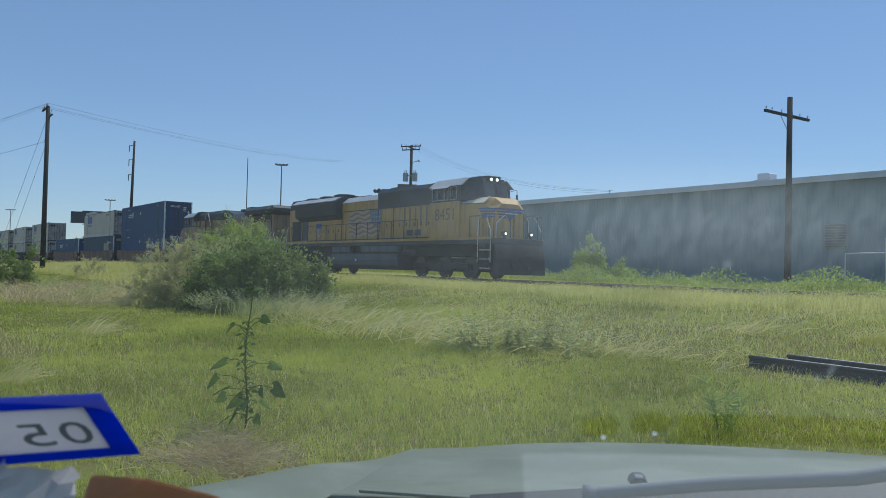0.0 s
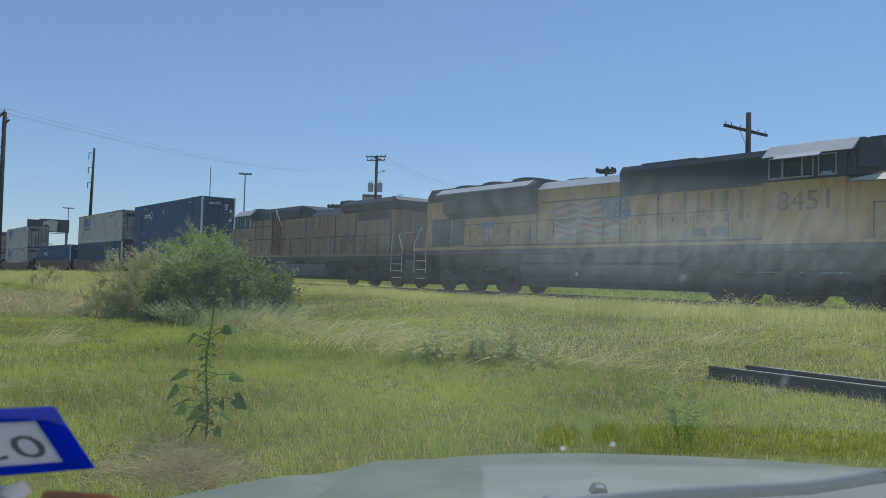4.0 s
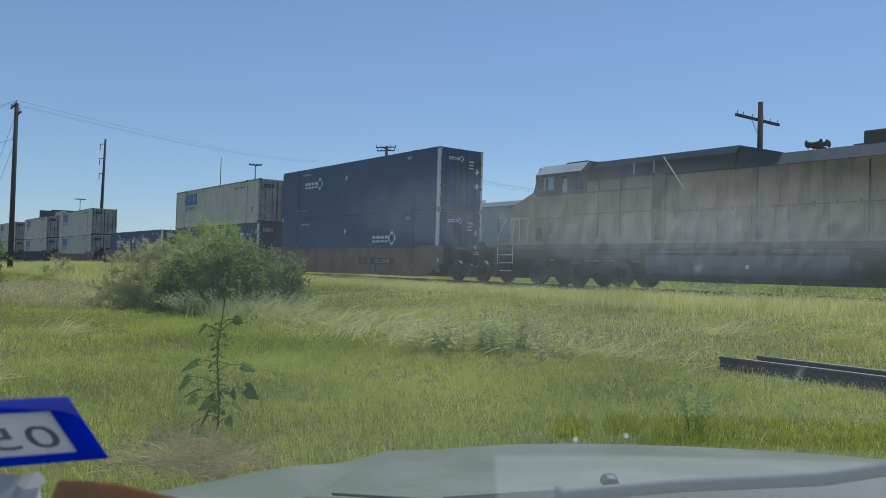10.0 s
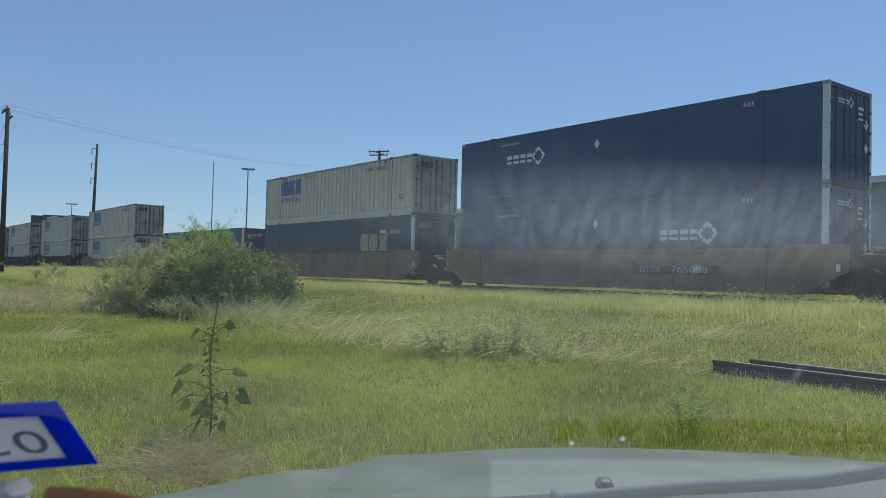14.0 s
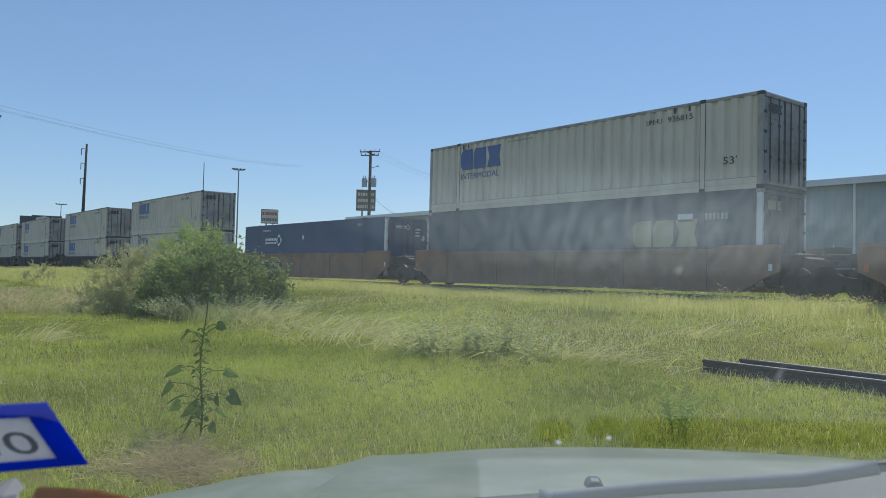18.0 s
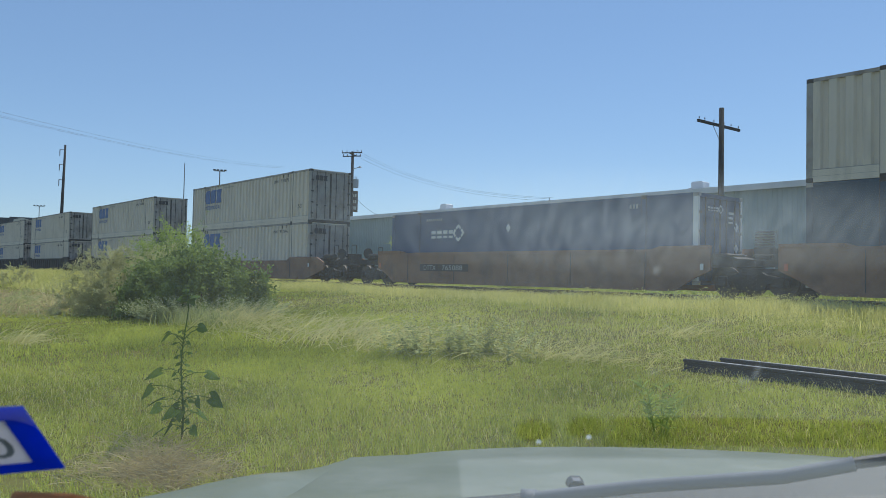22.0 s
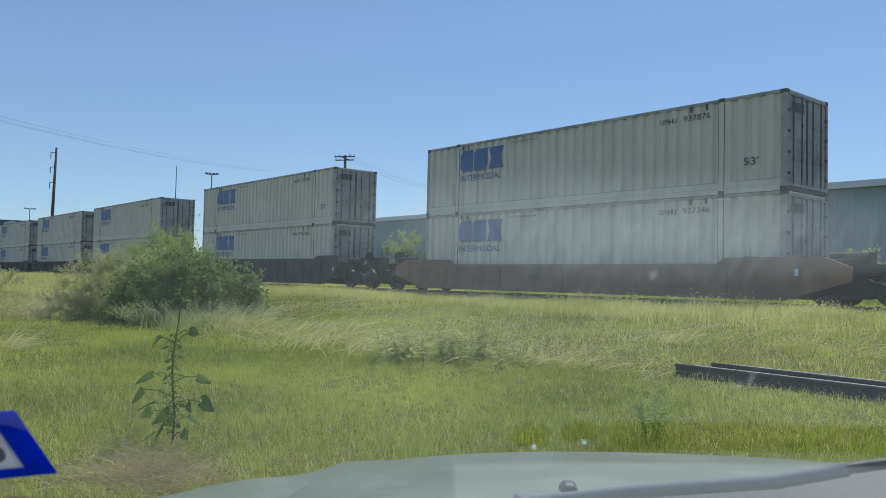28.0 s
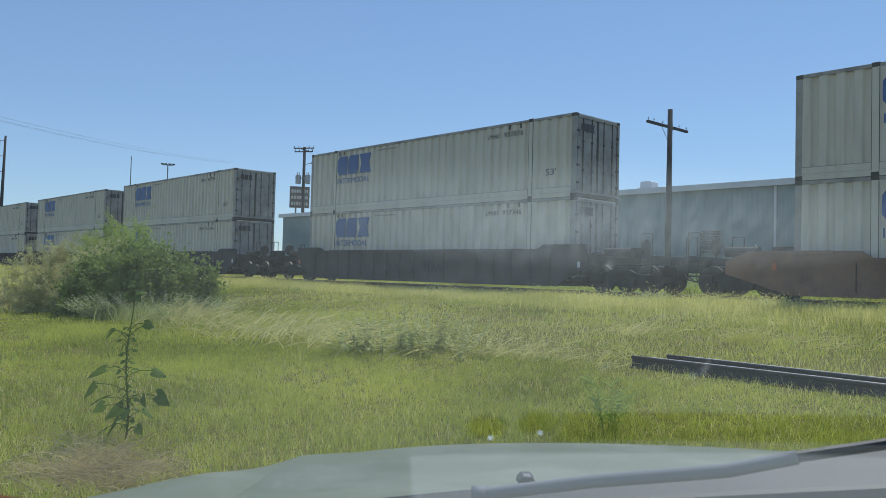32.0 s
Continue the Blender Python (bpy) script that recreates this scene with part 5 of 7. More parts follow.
def lead_engine(x):
    """The leading engine, its rear end at x."""
    L, zd = 22.4, 1.82
    t = thing("diesel_locomotive", "yellow and grey diesel freight locomotive with a flag on its hood", "locomotive", pose(x, YC, RAIL), group="locomotives")
    Y, G = M["loco_yellow"], M["loco_grey"]
    engine_base(t, L, Y, (4.0, 17.9), zd, (7.3, 14.6))
    # long hood
    hood_section("long_hood", 0.5, 17.5, [(1.0, zd), (1.0, 3.6)], Y, t, "yellow engine hood")
    doors_row(t, 2.9, 7.8, 8, -1.0, 2.0, 3.0, Y)
    doors_row(t, 12.6, 17.3, 7, -1.0, 2.0, 3.3, Y)
    hood_section("radiator_housing", 0.5, 7.6, [(1.0, 3.601), (1.0, 4.25), (0.8, 4.6)], G, t, "dark grey radiator housing")
    part("hood_corner", Shape().box(0.49, 1.75, -1.012, -1.001, 3.2, 3.98).box(0.49, 1.75, 1.001, 1.012, 3.2, 3.98), Y, t, "yellow rear corner of the hood")
    for k in (-1, 1):
        part("radiator_wing", Shape().prism([(k * 1.0, 3.15), (k * 1.44, 3.42), (k * 1.44, 4.12), (k * 1.38, 4.22), (k * 1.0, 4.46)], 2.2, 7.7, "x"), G, t)
        part("radiator_edge", Shape().prism([(k * 1.40, 4.22), (k * 1.0, 4.46), (k * 1.0, 4.51), (k * 1.43, 4.26)], 1.6, 7.5, "x"), M["loco_light"], t, "pale upper edge of the radiator")
        part("radiator_grille", Shape().box(2.4, 7.5, min(k * 1.441, k * 1.46), max(k * 1.441, k * 1.46), 3.46, 4.08), M["gasket"], t)
        part("hood_shoulder", Shape().prism([(k * 1.0, 3.601), (k * 1.0, 4.08), (k * 0.62, 4.38), (k * 0.62, 3.601)], 7.601, 11.8, "x"), Y, t)
        # the bevel's highlight is painted on as a pale strip
        part("shoulder_top", Shape().prism([(k * 1.0, 4.085), (k * 1.02, 4.10), (k * 0.62, 4.42), (k * 0.62, 4.385)], 7.72, 11.79, "x"), M["loco_light"], t, "bevelled hood shoulder painted pale as a highlight")
    for i, xx in enumerate((2.4, 4.3, 6.2)):
        part("cooling_fan", Shape().rod((xx, 0, 4.55), (xx, 0, 4.66 + 0.02 * i), 0.72, 24).rod((xx, 0, 4.66), (xx, 0, 4.72 + 0.02 * i), 0.62, 24, 0.55), M["gasket"], t, "round roof fan")
    part("hood_roof", Shape().box(7.601, 11.8, -0.61, 0.61, 3.601, 4.39), G, t)
    part("exhaust_stack", Shape().box(8.6, 9.6, -0.3, 0.3, 4.39, 4.52, 0.03), M["gasket"], t)
    horn(t, 10.3, 4.42)
    hood_section("equipment_box", 11.8, 17.5, [(1.03, 3.601), (1.03, 4.42), (0.88, 4.62)], G, t, "dark grey equipment housing")
    part("blower_grille", Shape().box(12.1, 13.9, -1.045, -1.031, 3.75, 4.3), M["gasket"], t)
    part("roof_hatch", Shape().box(12.4, 14.6, -0.6, 0.6, 4.621, 4.72, 0.02), G, t)
    wavy_flag(t, 8.6, 12.1, -1.016, 2.15, 3.56)
    # cab
    cab = hood_section("cab", 17.5, 19.9, [(1.5, zd), (1.5, 3.55)], Y, t, "yellow cab lower body")
    part("cab_floor", Shape().box(17.5, 19.9, -1.44, 1.44, 3.551, 3.60), G, t)
    for k in (-1, 1):
        cab_side(t, 17.5, 19.9, 3.551, 4.28, ((17.72, 18.08, 3.66, 4.2), (18.14, 18.66, 3.66, 4.2), (18.72, 18.98, 3.66, 4.2), (19.18, 19.62, 3.66, 4.2)), k, 1.5, G, M["loco_light"])
        # the sun on the slanted roof edge is put into a pale colour
        part("roof_slope", Shape().prism([(k * 1.50, 4.27), (k * 1.14, 4.60), (k * 1.12, 4.65), (k * 1.58, 4.27)], 17.5, 20.1, "x"), M["loco_light"], t, "cab roof edge with its sunlight painted pale")
        part("window_awning", Shape().prism([(k * 1.56, 4.262), (k * 1.80, 4.15), (k * 1.80, 4.17), (k * 1.58, 4.30)], 17.95, 19.3, "x"), M["loco_light"], t, "pale awning over the cab window")
    part("cab_back_wall", Shape().box(17.5, 17.56, -1.44, 1.44, 3.60, 4.28), G, t)
    hood_section("cab_roof", 17.501, 20.0, [(1.5, 4.281), (1.14, 4.60), (0.6, 4.68)], G, t, "dark grey cab roof")
    # the windscreen wall leans back and turns in towards the middle
    s = Shape()
    lo = [(19.901, -1.48), (20.75, -0.78), (20.75, 0.78), (19.901, 1.48)]
    hi = [(19.902, -1.14), (20.46, -0.64), (20.46, 0.64), (19.902, 1.14)]
    a = [s.bm.verts.new((p, q, 3.60)) for p, q in lo]
    b = [s.bm.verts.new((p, q, 4.64)) for p, q in hi]
    s.bm.faces.new(b)
    s.bm.faces.new(list(reversed(a)))
    for i in range(4):
        s.bm.faces.new((a[i], a[(i + 1) % 4], b[(i + 1) % 4], b[i]))
    part("windscreen_wall", s, G, t)
    for k in (-1, 1):
        for q in (((20.735, 0.08, 3.80), (20.735, 0.72, 3.80), (20.545, 0.63, 4.47), (20.545, 0.08, 4.47)), ((20.62, 0.93, 3.80), (20.14, 1.33, 3.80), (20.10, 1.17, 4.36), (20.46, 0.84, 4.36))):
            s = Shape()
            q = [Vector((x_, y_ * k, z_)) for x_, y_, z_ in q]
            s.bm.faces.new([s.bm.verts.new(p) for p in (q if k > 0 else reversed(q))])
            part("windscreen_pane", s, M["glass"], t)
    hl = part("headlight_box", Shape().box(20.0, 20.52, -0.40, 0.40, 4.50, 4.76, 0.03), G, t)
    for k in (-0.17, 0.17):
        part("headlight", Shape().rod((20.50, k, 4.60), (20.545, k, 4.59), 0.075, 14), M["headlight"], hl, "lit headlight")
    part("roof_pod", Shape().box(18.1, 19.1, -0.5, 0.5, 4.681, 4.74, 0.02).box(19.2, 19.9, -0.35, 0.35, 4.681, 4.79, 0.03), G, t)
    part("aerial", Shape().rod((18.5, 0.3, 4.74), (18.5, 0.3, 4.95), 0.012, 6).rod((18.3, -0.2, 4.80), (18.8, -0.2, 4.80), 0.03, 8), M["gasket"], t)
    for k in (-1, 1):
        part("mirror", Shape().path([(19.95, k * 1.5, 4.2), (20.2, k * 1.68, 4.25), (20.2, k * 1.68, 4.0)], 0.014).box(20.18, 20.22, k * 1.68 - 0.06, k * 1.68 + 0.06, 3.72, 4.02, 0.01), M["gasket"], t)
    # nose
    s = Shape()
    rings = []
    for xx, hw, zs, zt in ((19.901, 1.45, 3.40, 3.62), (20.5, 1.30, 3.40, 3.70), (21.15, 1.17, 3.34, 3.72), (21.45, 1.02, 3.22, 3.64), (21.70, 0.84, 3.08, 3.40)):
        rings.append([s.bm.verts.new((xx, q, z)) for q, z in ((-hw, zd), (-hw, zs), (-hw + 0.38, zt), (hw - 0.38, zt), (hw, zs), (hw, zd))])
    for p, q in zip(rings, rings[1:]):
        for i in range(5):
            s.bm.faces.new((p[i], p[i + 1], q[i + 1], q[i]))
    s.bm.faces.new(rings[-1])
    part("nose", s, Y, t, "yellow short nose")
    # cream sheet over the bevel, the sunlight on it put into the colour
    s = Shape()
    s.sheet([[(19.95 + f * 1.3, -(1.44 - 0.27 * f) + (0.02 + 0.36 * v) * (0.25 + 0.75 * f), 3.415 + (0.30 * v) * (0.25 + 0.75 * f) + 0.012) for f in (0, 0.2, 0.4, 0.6, 0.8, 1.0)] for v in (0, 1)])
    part("nose_crest", s, M["loco_cream"], t, "cream bevel of the nose with sunlight painted in")
    for i in range(4):
        z = 3.12 - i * 0.12
        for k in (-1, 1):
            part("wing_bar", Shape().box(21.695, 21.715, min(k * 0.22, k * (0.80 - i * 0.06)), max(k * 0.22, k * (0.80 - i * 0.06)), z, z + 0.07), M["logo_blue"], t)
        part("wing_bar", Shape().prism([(20.98 + i * 0.08, -1.215 + i * 0.015), (21.15, -1.185), (21.45, -1.035), (21.695, -0.86), (21.695, -0.78), (20.98 + i * 0.08, -1.1)], z, z + 0.07, "z"), M["logo_blue"], t)
    part("emblem_shield", Shape().prism([(-0.2, 3.2), (0.2, 3.2), (0.2, 2.85), (0, 2.62), (-0.2, 2.85)], 21.69, 21.73, "x"), M["logo_blue"], t)
    nd = part("nose_door", Shape().box(21.702, 21.73, 0.25, 0.78, 1.9, 3.0), Y, t)
    part("door_seam", Shape().box(21.702, 21.735, 0.22, 0.245, 1.9, 3.0).box(21.702, 21.735, 0.785, 0.81, 1.9, 3.0), M["gasket"], nd)
    part("nose_rail", Shape().path([(21.9, -0.95, 1.85), (21.86, -0.9, 2.5), (21.86, -0.35, 2.95), (21.86, 0.3, 2.95)], 0.016), M["rail_white"], t, "white handrail across the nose")
    for k in (-1, 1):
        d = part("ditch_light", Shape().rod((22.17, k * 0.75, 2.03), (22.33, k * 0.75, 2.03), 0.12, 14).box(22.19, 22.30, k * 0.75 - 0.03, k * 0.75 + 0.03, zd, 1.95), G, t)
        part("lens", Shape().rod((22.33, k * 0.75, 2.03), (22.35, k * 0.75, 2.03), 0.06, 14), M["headlight"], d, "lit ditch light")
    lettering("8451", 0.80, face_side(17.92, -1.506, 2.70), M["number_brown"], t, width=1.55)
    for a in (14.75, 15.5):
        part("hood_panel", Shape().box(a, a + 0.55, -1.03, -1.014, 2.08, 2.36), M["loco_slate"], t)
    # the owner's name on the hood, as plain bars
    for i in range(5):
        part("name_bar", Shape().box(14.45 + i * 0.5, 14.58 + i * 0.5, -1.018, -1.013, 2.5, 3.5), M["number_brown"], t)
    for s in (-1, 1):
        handrail(t, 1.7, 16.38, s * 1.46, zd, 13, M["handrail"])
        handrail(t, 20.6, 22.0, s * 1.42, zd, 3, M["handrail"])
    part("rear_door", Shape().box(0.478, 0.499, -0.35, 0.35, 2.0, 3.4), M["gasket"], t)
    # the recess is a flat plate, its shade put into the dark colour
    part("rear_side_recess", Shape().box(0.9, 2.25, -1.012, -1.001, 1.95, 3.22), M["gasket"], t)
    s = Shape()
    for a, b, c, d in ((2.42, 2.50, 1.98, 3.22), (3.14, 3.22, 1.98, 3.22), (2.50, 3.14, 3.2, 3.29)):
        s.box(a, b, -1.03, -1.001, c, d, 0.01)
    hatch = part("hood_hatch", s, M["gasket"], t, "dark framed hood hatch")
    part("hatch_leaf", Shape().box(2.51, 3.13, -1.014, -1.001, 1.98, 3.19), M["loco_slate"], hatch)
    for xx in (7.72, 11.85, 13.45, 17.44):
        part("hood_seam", Shape().box(xx - 0.02, xx + 0.02, -1.036, -1.001, 1.9, 3.55), M["gasket"], t)
    part("hood_bead", Shape().box(8.0, 17.4, -1.045, -1.001, 3.56, 3.60).box(3.3, 17.4, -1.03, -1.001, 1.92, 1.97), M["handrail"], t)
    # a striped shield on the side of the hood
    sh = part("hood_shield", Shape().prism([(4.44, 2.97), (5.13, 2.97), (5.13, 2.38), (4.785, 2.12), (4.44, 2.38)], -1.04, -1.013), M["flag_white"], t, "striped shield on the hood")
    part("shield_band", Shape().box(4.44, 5.13, -1.046, -1.041, 2.70, 2.97), M["logo_blue"], sh)
    for i in range(4):
        part("shield_stripe", Shape().box(4.46 + i * 0.18, 4.55 + i * 0.18, -1.045, -1.041, 2.40 - 0.1 * (i in (1, 2)), 2.69), M["flag_red"], sh)
    return rides(t)


def second_engine(x):
    """The trailing engine, turned about, its rear end at x and its cab towards the wagons."""
    L, zd = 22.1, 1.6
    t = thing("diesel_locomotive", "dusty tan-yellow diesel freight locomotive running cab last", "locomotive", pose(x, YC, RAIL, 0, 0, 180), group="locomotives")
    Y, G = M["loco_dull"], M["loco_grey"]
    engine_base(t, L, Y, (3.7, 18.1), zd, (7.6, 14.4))
    hood_section("long_hood", 1.5, 14.1, [(1.02, zd), (1.02, 3.85)], Y, t, "dusty yellow engine hood")
    doors_row(t, 7.4, 13.9, 10, 1.02, 1.8, 3.5, Y)
    doors_row(t, 1.8, 7.2, 6, 1.02, 1.8, 2.9, Y)
    for xx in (1.9, 5.2, 7.3, 10.6, 13.95):
        part("hood_seam", Shape().box(xx - 0.02, xx + 0.02, 1.021, 1.05, 1.7, 3.8), M["gasket"], t)
    hood_section("radiator_cab", 1.45, 6.3, [(1.02, 3.851), (1.28, 3.98), (1.28, 4.26), (1.02, 4.50)], G, t, "dark grey flared radiator housing")
    part("radiator_overhang", Shape().prism([(1.08, 4.05), (1.449, 3.92), (1.449, 4.49), (1.25, 4.46), (1.08, 4.30)], -1.26, 1.26), G, t)
    for k in (-1, 1):
        part("radiator_grille", Shape().box(1.2, 6.1, min(k * 1.281, k * 1.295), max(k * 1.281, k * 1.295), 4.02, 4.24), M["gasket"], t)
        g = part("side_grille", Shape().box(2.1, 5.0, min(k * 1.021, k * 1.04), max(k * 1.021, k * 1.04), 3.40, 3.84), M["grille_red"], t, "dark red-brown intake grille")
        for i in range(7):
            ya, yb = sorted((k * 1.041, k * 1.055))
            part("slat", Shape().box(2.14, 4.96, ya, yb, 3.43 + i * 0.058, 3.45 + i * 0.058), M["gasket"], g)
    hood_section("hood_roof", 6.301, 10.0, [(1.02, 3.851), (0.72, 4.22)], G, t, "grey bevelled hood roof")
    part("roof_edge", Shape().prism([(1.025, 3.85), (0.725, 4.225), (0.74, 4.24), (1.045, 3.86)], 6.4, 11.2, "x"), M["loco_slate"], t)
    part("exhaust_box", Shape().box(6.62, 7.72, -0.55, 0.55, 4.221, 4.66, 0.05).box(6.55, 7.95, -0.62, 0.62, 4.221, 4.30, 0.02), M["gasket"], t, "black exhaust stack housing")
    hood_section("brake_housing", 11.3, 17.1, [(1.1, 3.901), (1.1, 4.36), (0.9, 4.60)], G, t, "dark grey equipment housing")
    s = Shape()
    p = [s.bm.verts.new(v) for v in ((11.3, -1.1, 3.86), (11.3, 1.1, 3.86), (11.3, 0.9, 4.60), (11.3, -0.9, 4.60))]
    q = [s.bm.verts.new(v) for v in ((10.0, -1.04, 3.86), (10.0, 1.04, 3.86), (10.0, 0.8, 4.27), (10.0, -0.8, 4.27))]
    s.bm.faces.new(list(reversed(q)))
    for i in range(4):
        s.bm.faces.new((p[i], p[(i + 1) % 4], q[(i + 1) % 4], q[i]))
    part("housing_slope", s, G, t)
    part("housing_hatch", Shape().box(14.0, 15.2, 1.101, 1.115, 3.97, 4.34), M["gasket"], t)
    part("hatch_frame", Shape().box(15.2, 15.26, 1.101, 1.13, 3.95, 4.36).box(14.35, 14.41, 1.116, 1.13, 3.95, 4.36), M["loco_light"], t)
    horn(t, 9.3, 4.20)
    part("lift_ring", Shape().path([(1.55, 0.6, 4.48), (1.55, 0.6, 4.62), (2.0, 0.6, 4.62), (2.0, 0.6, 4.48)], 0.02), M["rail_white"], t)
    hood_section("cab", 14.101, 20.0, [(1.5, zd), (1.5, 3.40)], Y, t, "dusty yellow cab lower body")
    hood_section("cab_shoulder", 14.102, 17.1, [(1.47, 3.401), (1.47, 3.90)], M["loco_dull"], t, "dirty tan shoulder behind the cab")
    part("shoulder_ledge", Shape().box(14.1, 17.1, 1.42, 1.52, 3.84, 3.90).box(14.1, 17.1, 1.42, 1.52, 3.40, 3.44), M["handrail"], t)
    for xx in (14.12, 15.5, 16.5):
        part("body_seam", Shape().box(xx - 0.02, xx + 0.02, 1.471, 1.515, 1.75, 3.88), M["gasket"], t)
    part("body_bead", Shape().box(14.2, 17.8, 1.501, 1.515, 2.62, 2.66), M["gasket"], t)
    part("cab_floor", Shape().box(17.1, 19.6, -1.44, 1.44, 3.401, 3.46), G, t)
    part("cab_back_wall", Shape().box(17.1, 17.16, -1.44, 1.44, 3.46, 4.24), G, t)
    for k in (-1, 1):
        cab_side(t, 17.1, 19.75, 3.401, 4.24, ((17.2, 17.62, 3.52, 4.0), (18.05, 18.35, 3.50, 4.12), (18.75, 19.12, 3.62, 4.12), (19.18, 19.62, 3.62, 4.12)), k, 1.5, G, M["loco_slate"])
        # pale colour on the slope stands for the sun falling on it
        part("roof_slope", Shape().prism([(k * 1.50, 4.23), (k * 1.17, 4.57), (k * 1.15, 4.62), (k * 1.58, 4.24)], 17.3, 19.7, "x"), M["loco_light"], t, "cab roof edge with its sunlight painted pale")
    hood_section("cab_roof", 17.101, 19.6, [(1.5, 4.241), (1.15, 4.58), (0.6, 4.66)], G, t, "dark grey cab roof")
    part("roof_unit", Shape().box(17.9, 19.0, -0.5, 0.6, 4.661, 4.78, 0.03).rod((18.0, 0.4, 4.72), (18.9, 0.4, 4.72), 0.08, 8), G, t)
    s = Shape()
    for k in (-1, 1):
        ya, yb = sorted((k * 1.05, k * 1.25))
        s.prism([(19.76, 3.551), (20.15, 3.552), (19.80, 4.56), (19.76, 4.56)], ya, yb)
    s.prism([(19.76, 3.451), (20.18, 3.451), (20.12, 3.62), (19.76, 3.62)], -1.05, 1.05).prism([(19.76, 4.40), (19.86, 4.40), (19.80, 4.56), (19.76, 4.56)], -1.05, 1.05).prism([(19.9, 3.62), (20.12, 3.62), (19.86, 4.40), (19.76, 4.40)], -0.08, 0.08)
    part("windscreen_wall", s, G, t)
    for k in (-1, 1):
        ya, yb = sorted((k * 0.1, k * 1.03))
        part("windscreen_pane", Shape().prism([(20.10, 3.62), (20.11, 3.62), (19.85, 4.40), (19.84, 4.40)], ya, yb), M["clear_glass"], t, "dusty windscreen glass")
    part("nose", Shape().prism([(20.001, zd), (21.45, zd), (21.5, 2.85), (21.3, 3.12), (20.19, 3.60), (20.001, 3.60)], -1.25, 1.25), Y, t, "dusty yellow short nose")
    # step recesses as flat plates with their shade painted dark
    part("nose_step_recess", Shape().box(19.35, 19.68, 1.501, 1.512, 1.70, 2.18), M["gasket"], t)
    part("cab_step_recess", Shape().box(18.76, 18.98, 1.501, 1.512, 1.95, 2.38), M["gasket"], t)
    part("cab_bead", Shape().box(18.3, 19.6, 1.501, 1.514, 2.52, 2.55), M["gasket"], t)
    for k in (-1, 1):
        d = part("ditch_light", Shape().rod((21.55, k * 0.95, 1.92), (21.75, k * 0.95, 1.92), 0.12, 14).box(21.58, 21.7, k * 0.95 - 0.03, k * 0.95 + 0.03, zd, 1.82), G, t)
        part("lens", Shape().rod((21.75, k * 0.95, 1.92), (21.765, k * 0.95, 1.92), 0.10, 14), M["glass"], d, "unlit ditch light")
    part("headlight_box", Shape().box(19.6, 19.95, -0.32, 0.32, 4.56, 4.72, 0.03), G, t)
    lettering("7281", 0.62, Matrix.Translation((19.72, 1.503, 2.86)) @ Matrix(((-1, 0, 0, 0), (0, 0, 1, 0), (0, 1, 0, 0), (0, 0, 0, 1))), M["number_brown"], t, width=1.75)
    for i in range(12):
        w = 0.15 + 0.04 * (i % 3)
        part("name_bar", Shape().box(9.0 + i * 0.3, 9.0 + i * 0.3 + w, 1.034, 1.04, 2.6, 3.2), M["name_red"], t)
    for s in (-1, 1):
        handrail(t, 1.2, 14.0, s * 1.46, zd, 12, M["handrail"])
        handrail(t, 20.2, 21.2, s * 1.42, zd, 3, M["rail_white"])
    part("stay_rod", Shape().rod((13.75, 1.45, 4.42), (12.95, 1.45, 3.35), 0.022), M["rail_white"], t)
    return rides(t)


# s is the train's own measure along the track
def build_train():
    lead_engine(64.0)
    second_engine(63.4)
    # three wells joined by shared bogies
    well_car(29.0, "well_brown", "bogie", "joint", number=True, panel=3.2)
    well_car(9.35, "well_brown", "none", "joint")
    well_car(-10.3, "well_brown", "none", "bogie", number=True, panel=-3.9)
    container("blue", 37.08, 0.345, logo="front")
    container("blue", 37.08, 3.254, logo="rear")
    container("blue_tan", 17.43, 0.345, logo="front")
    container("white", 17.43, 3.254, "936815")
    container("blue", -2.1, 0.345, logo="rear")
    # two single wells
    well_car(-33.96, "well_brown")
    well_car(-57.6, "well_black")
    low = container("white", -25.88, 0.345, "937346")
    top = container("white", -25.88, 3.254, "937876")
    for s in (-49.52, -73.29, -92.94, -112.59, -136.2):
        for src, z in ((low, 0.345), (top, 3.254)):
            rides(copy_thing(src, pose(s, YC, RAIL + z)))
    # another joined set behind
    well_car(-81.37, "well_black", "bogie", "joint")
    well_car(-101.02, "well_black", "none", "joint")
    well_car(-120.67, "well_black", "none", "bogie")
    well_car(-144.3, "well_black", "bogie", "bogie")


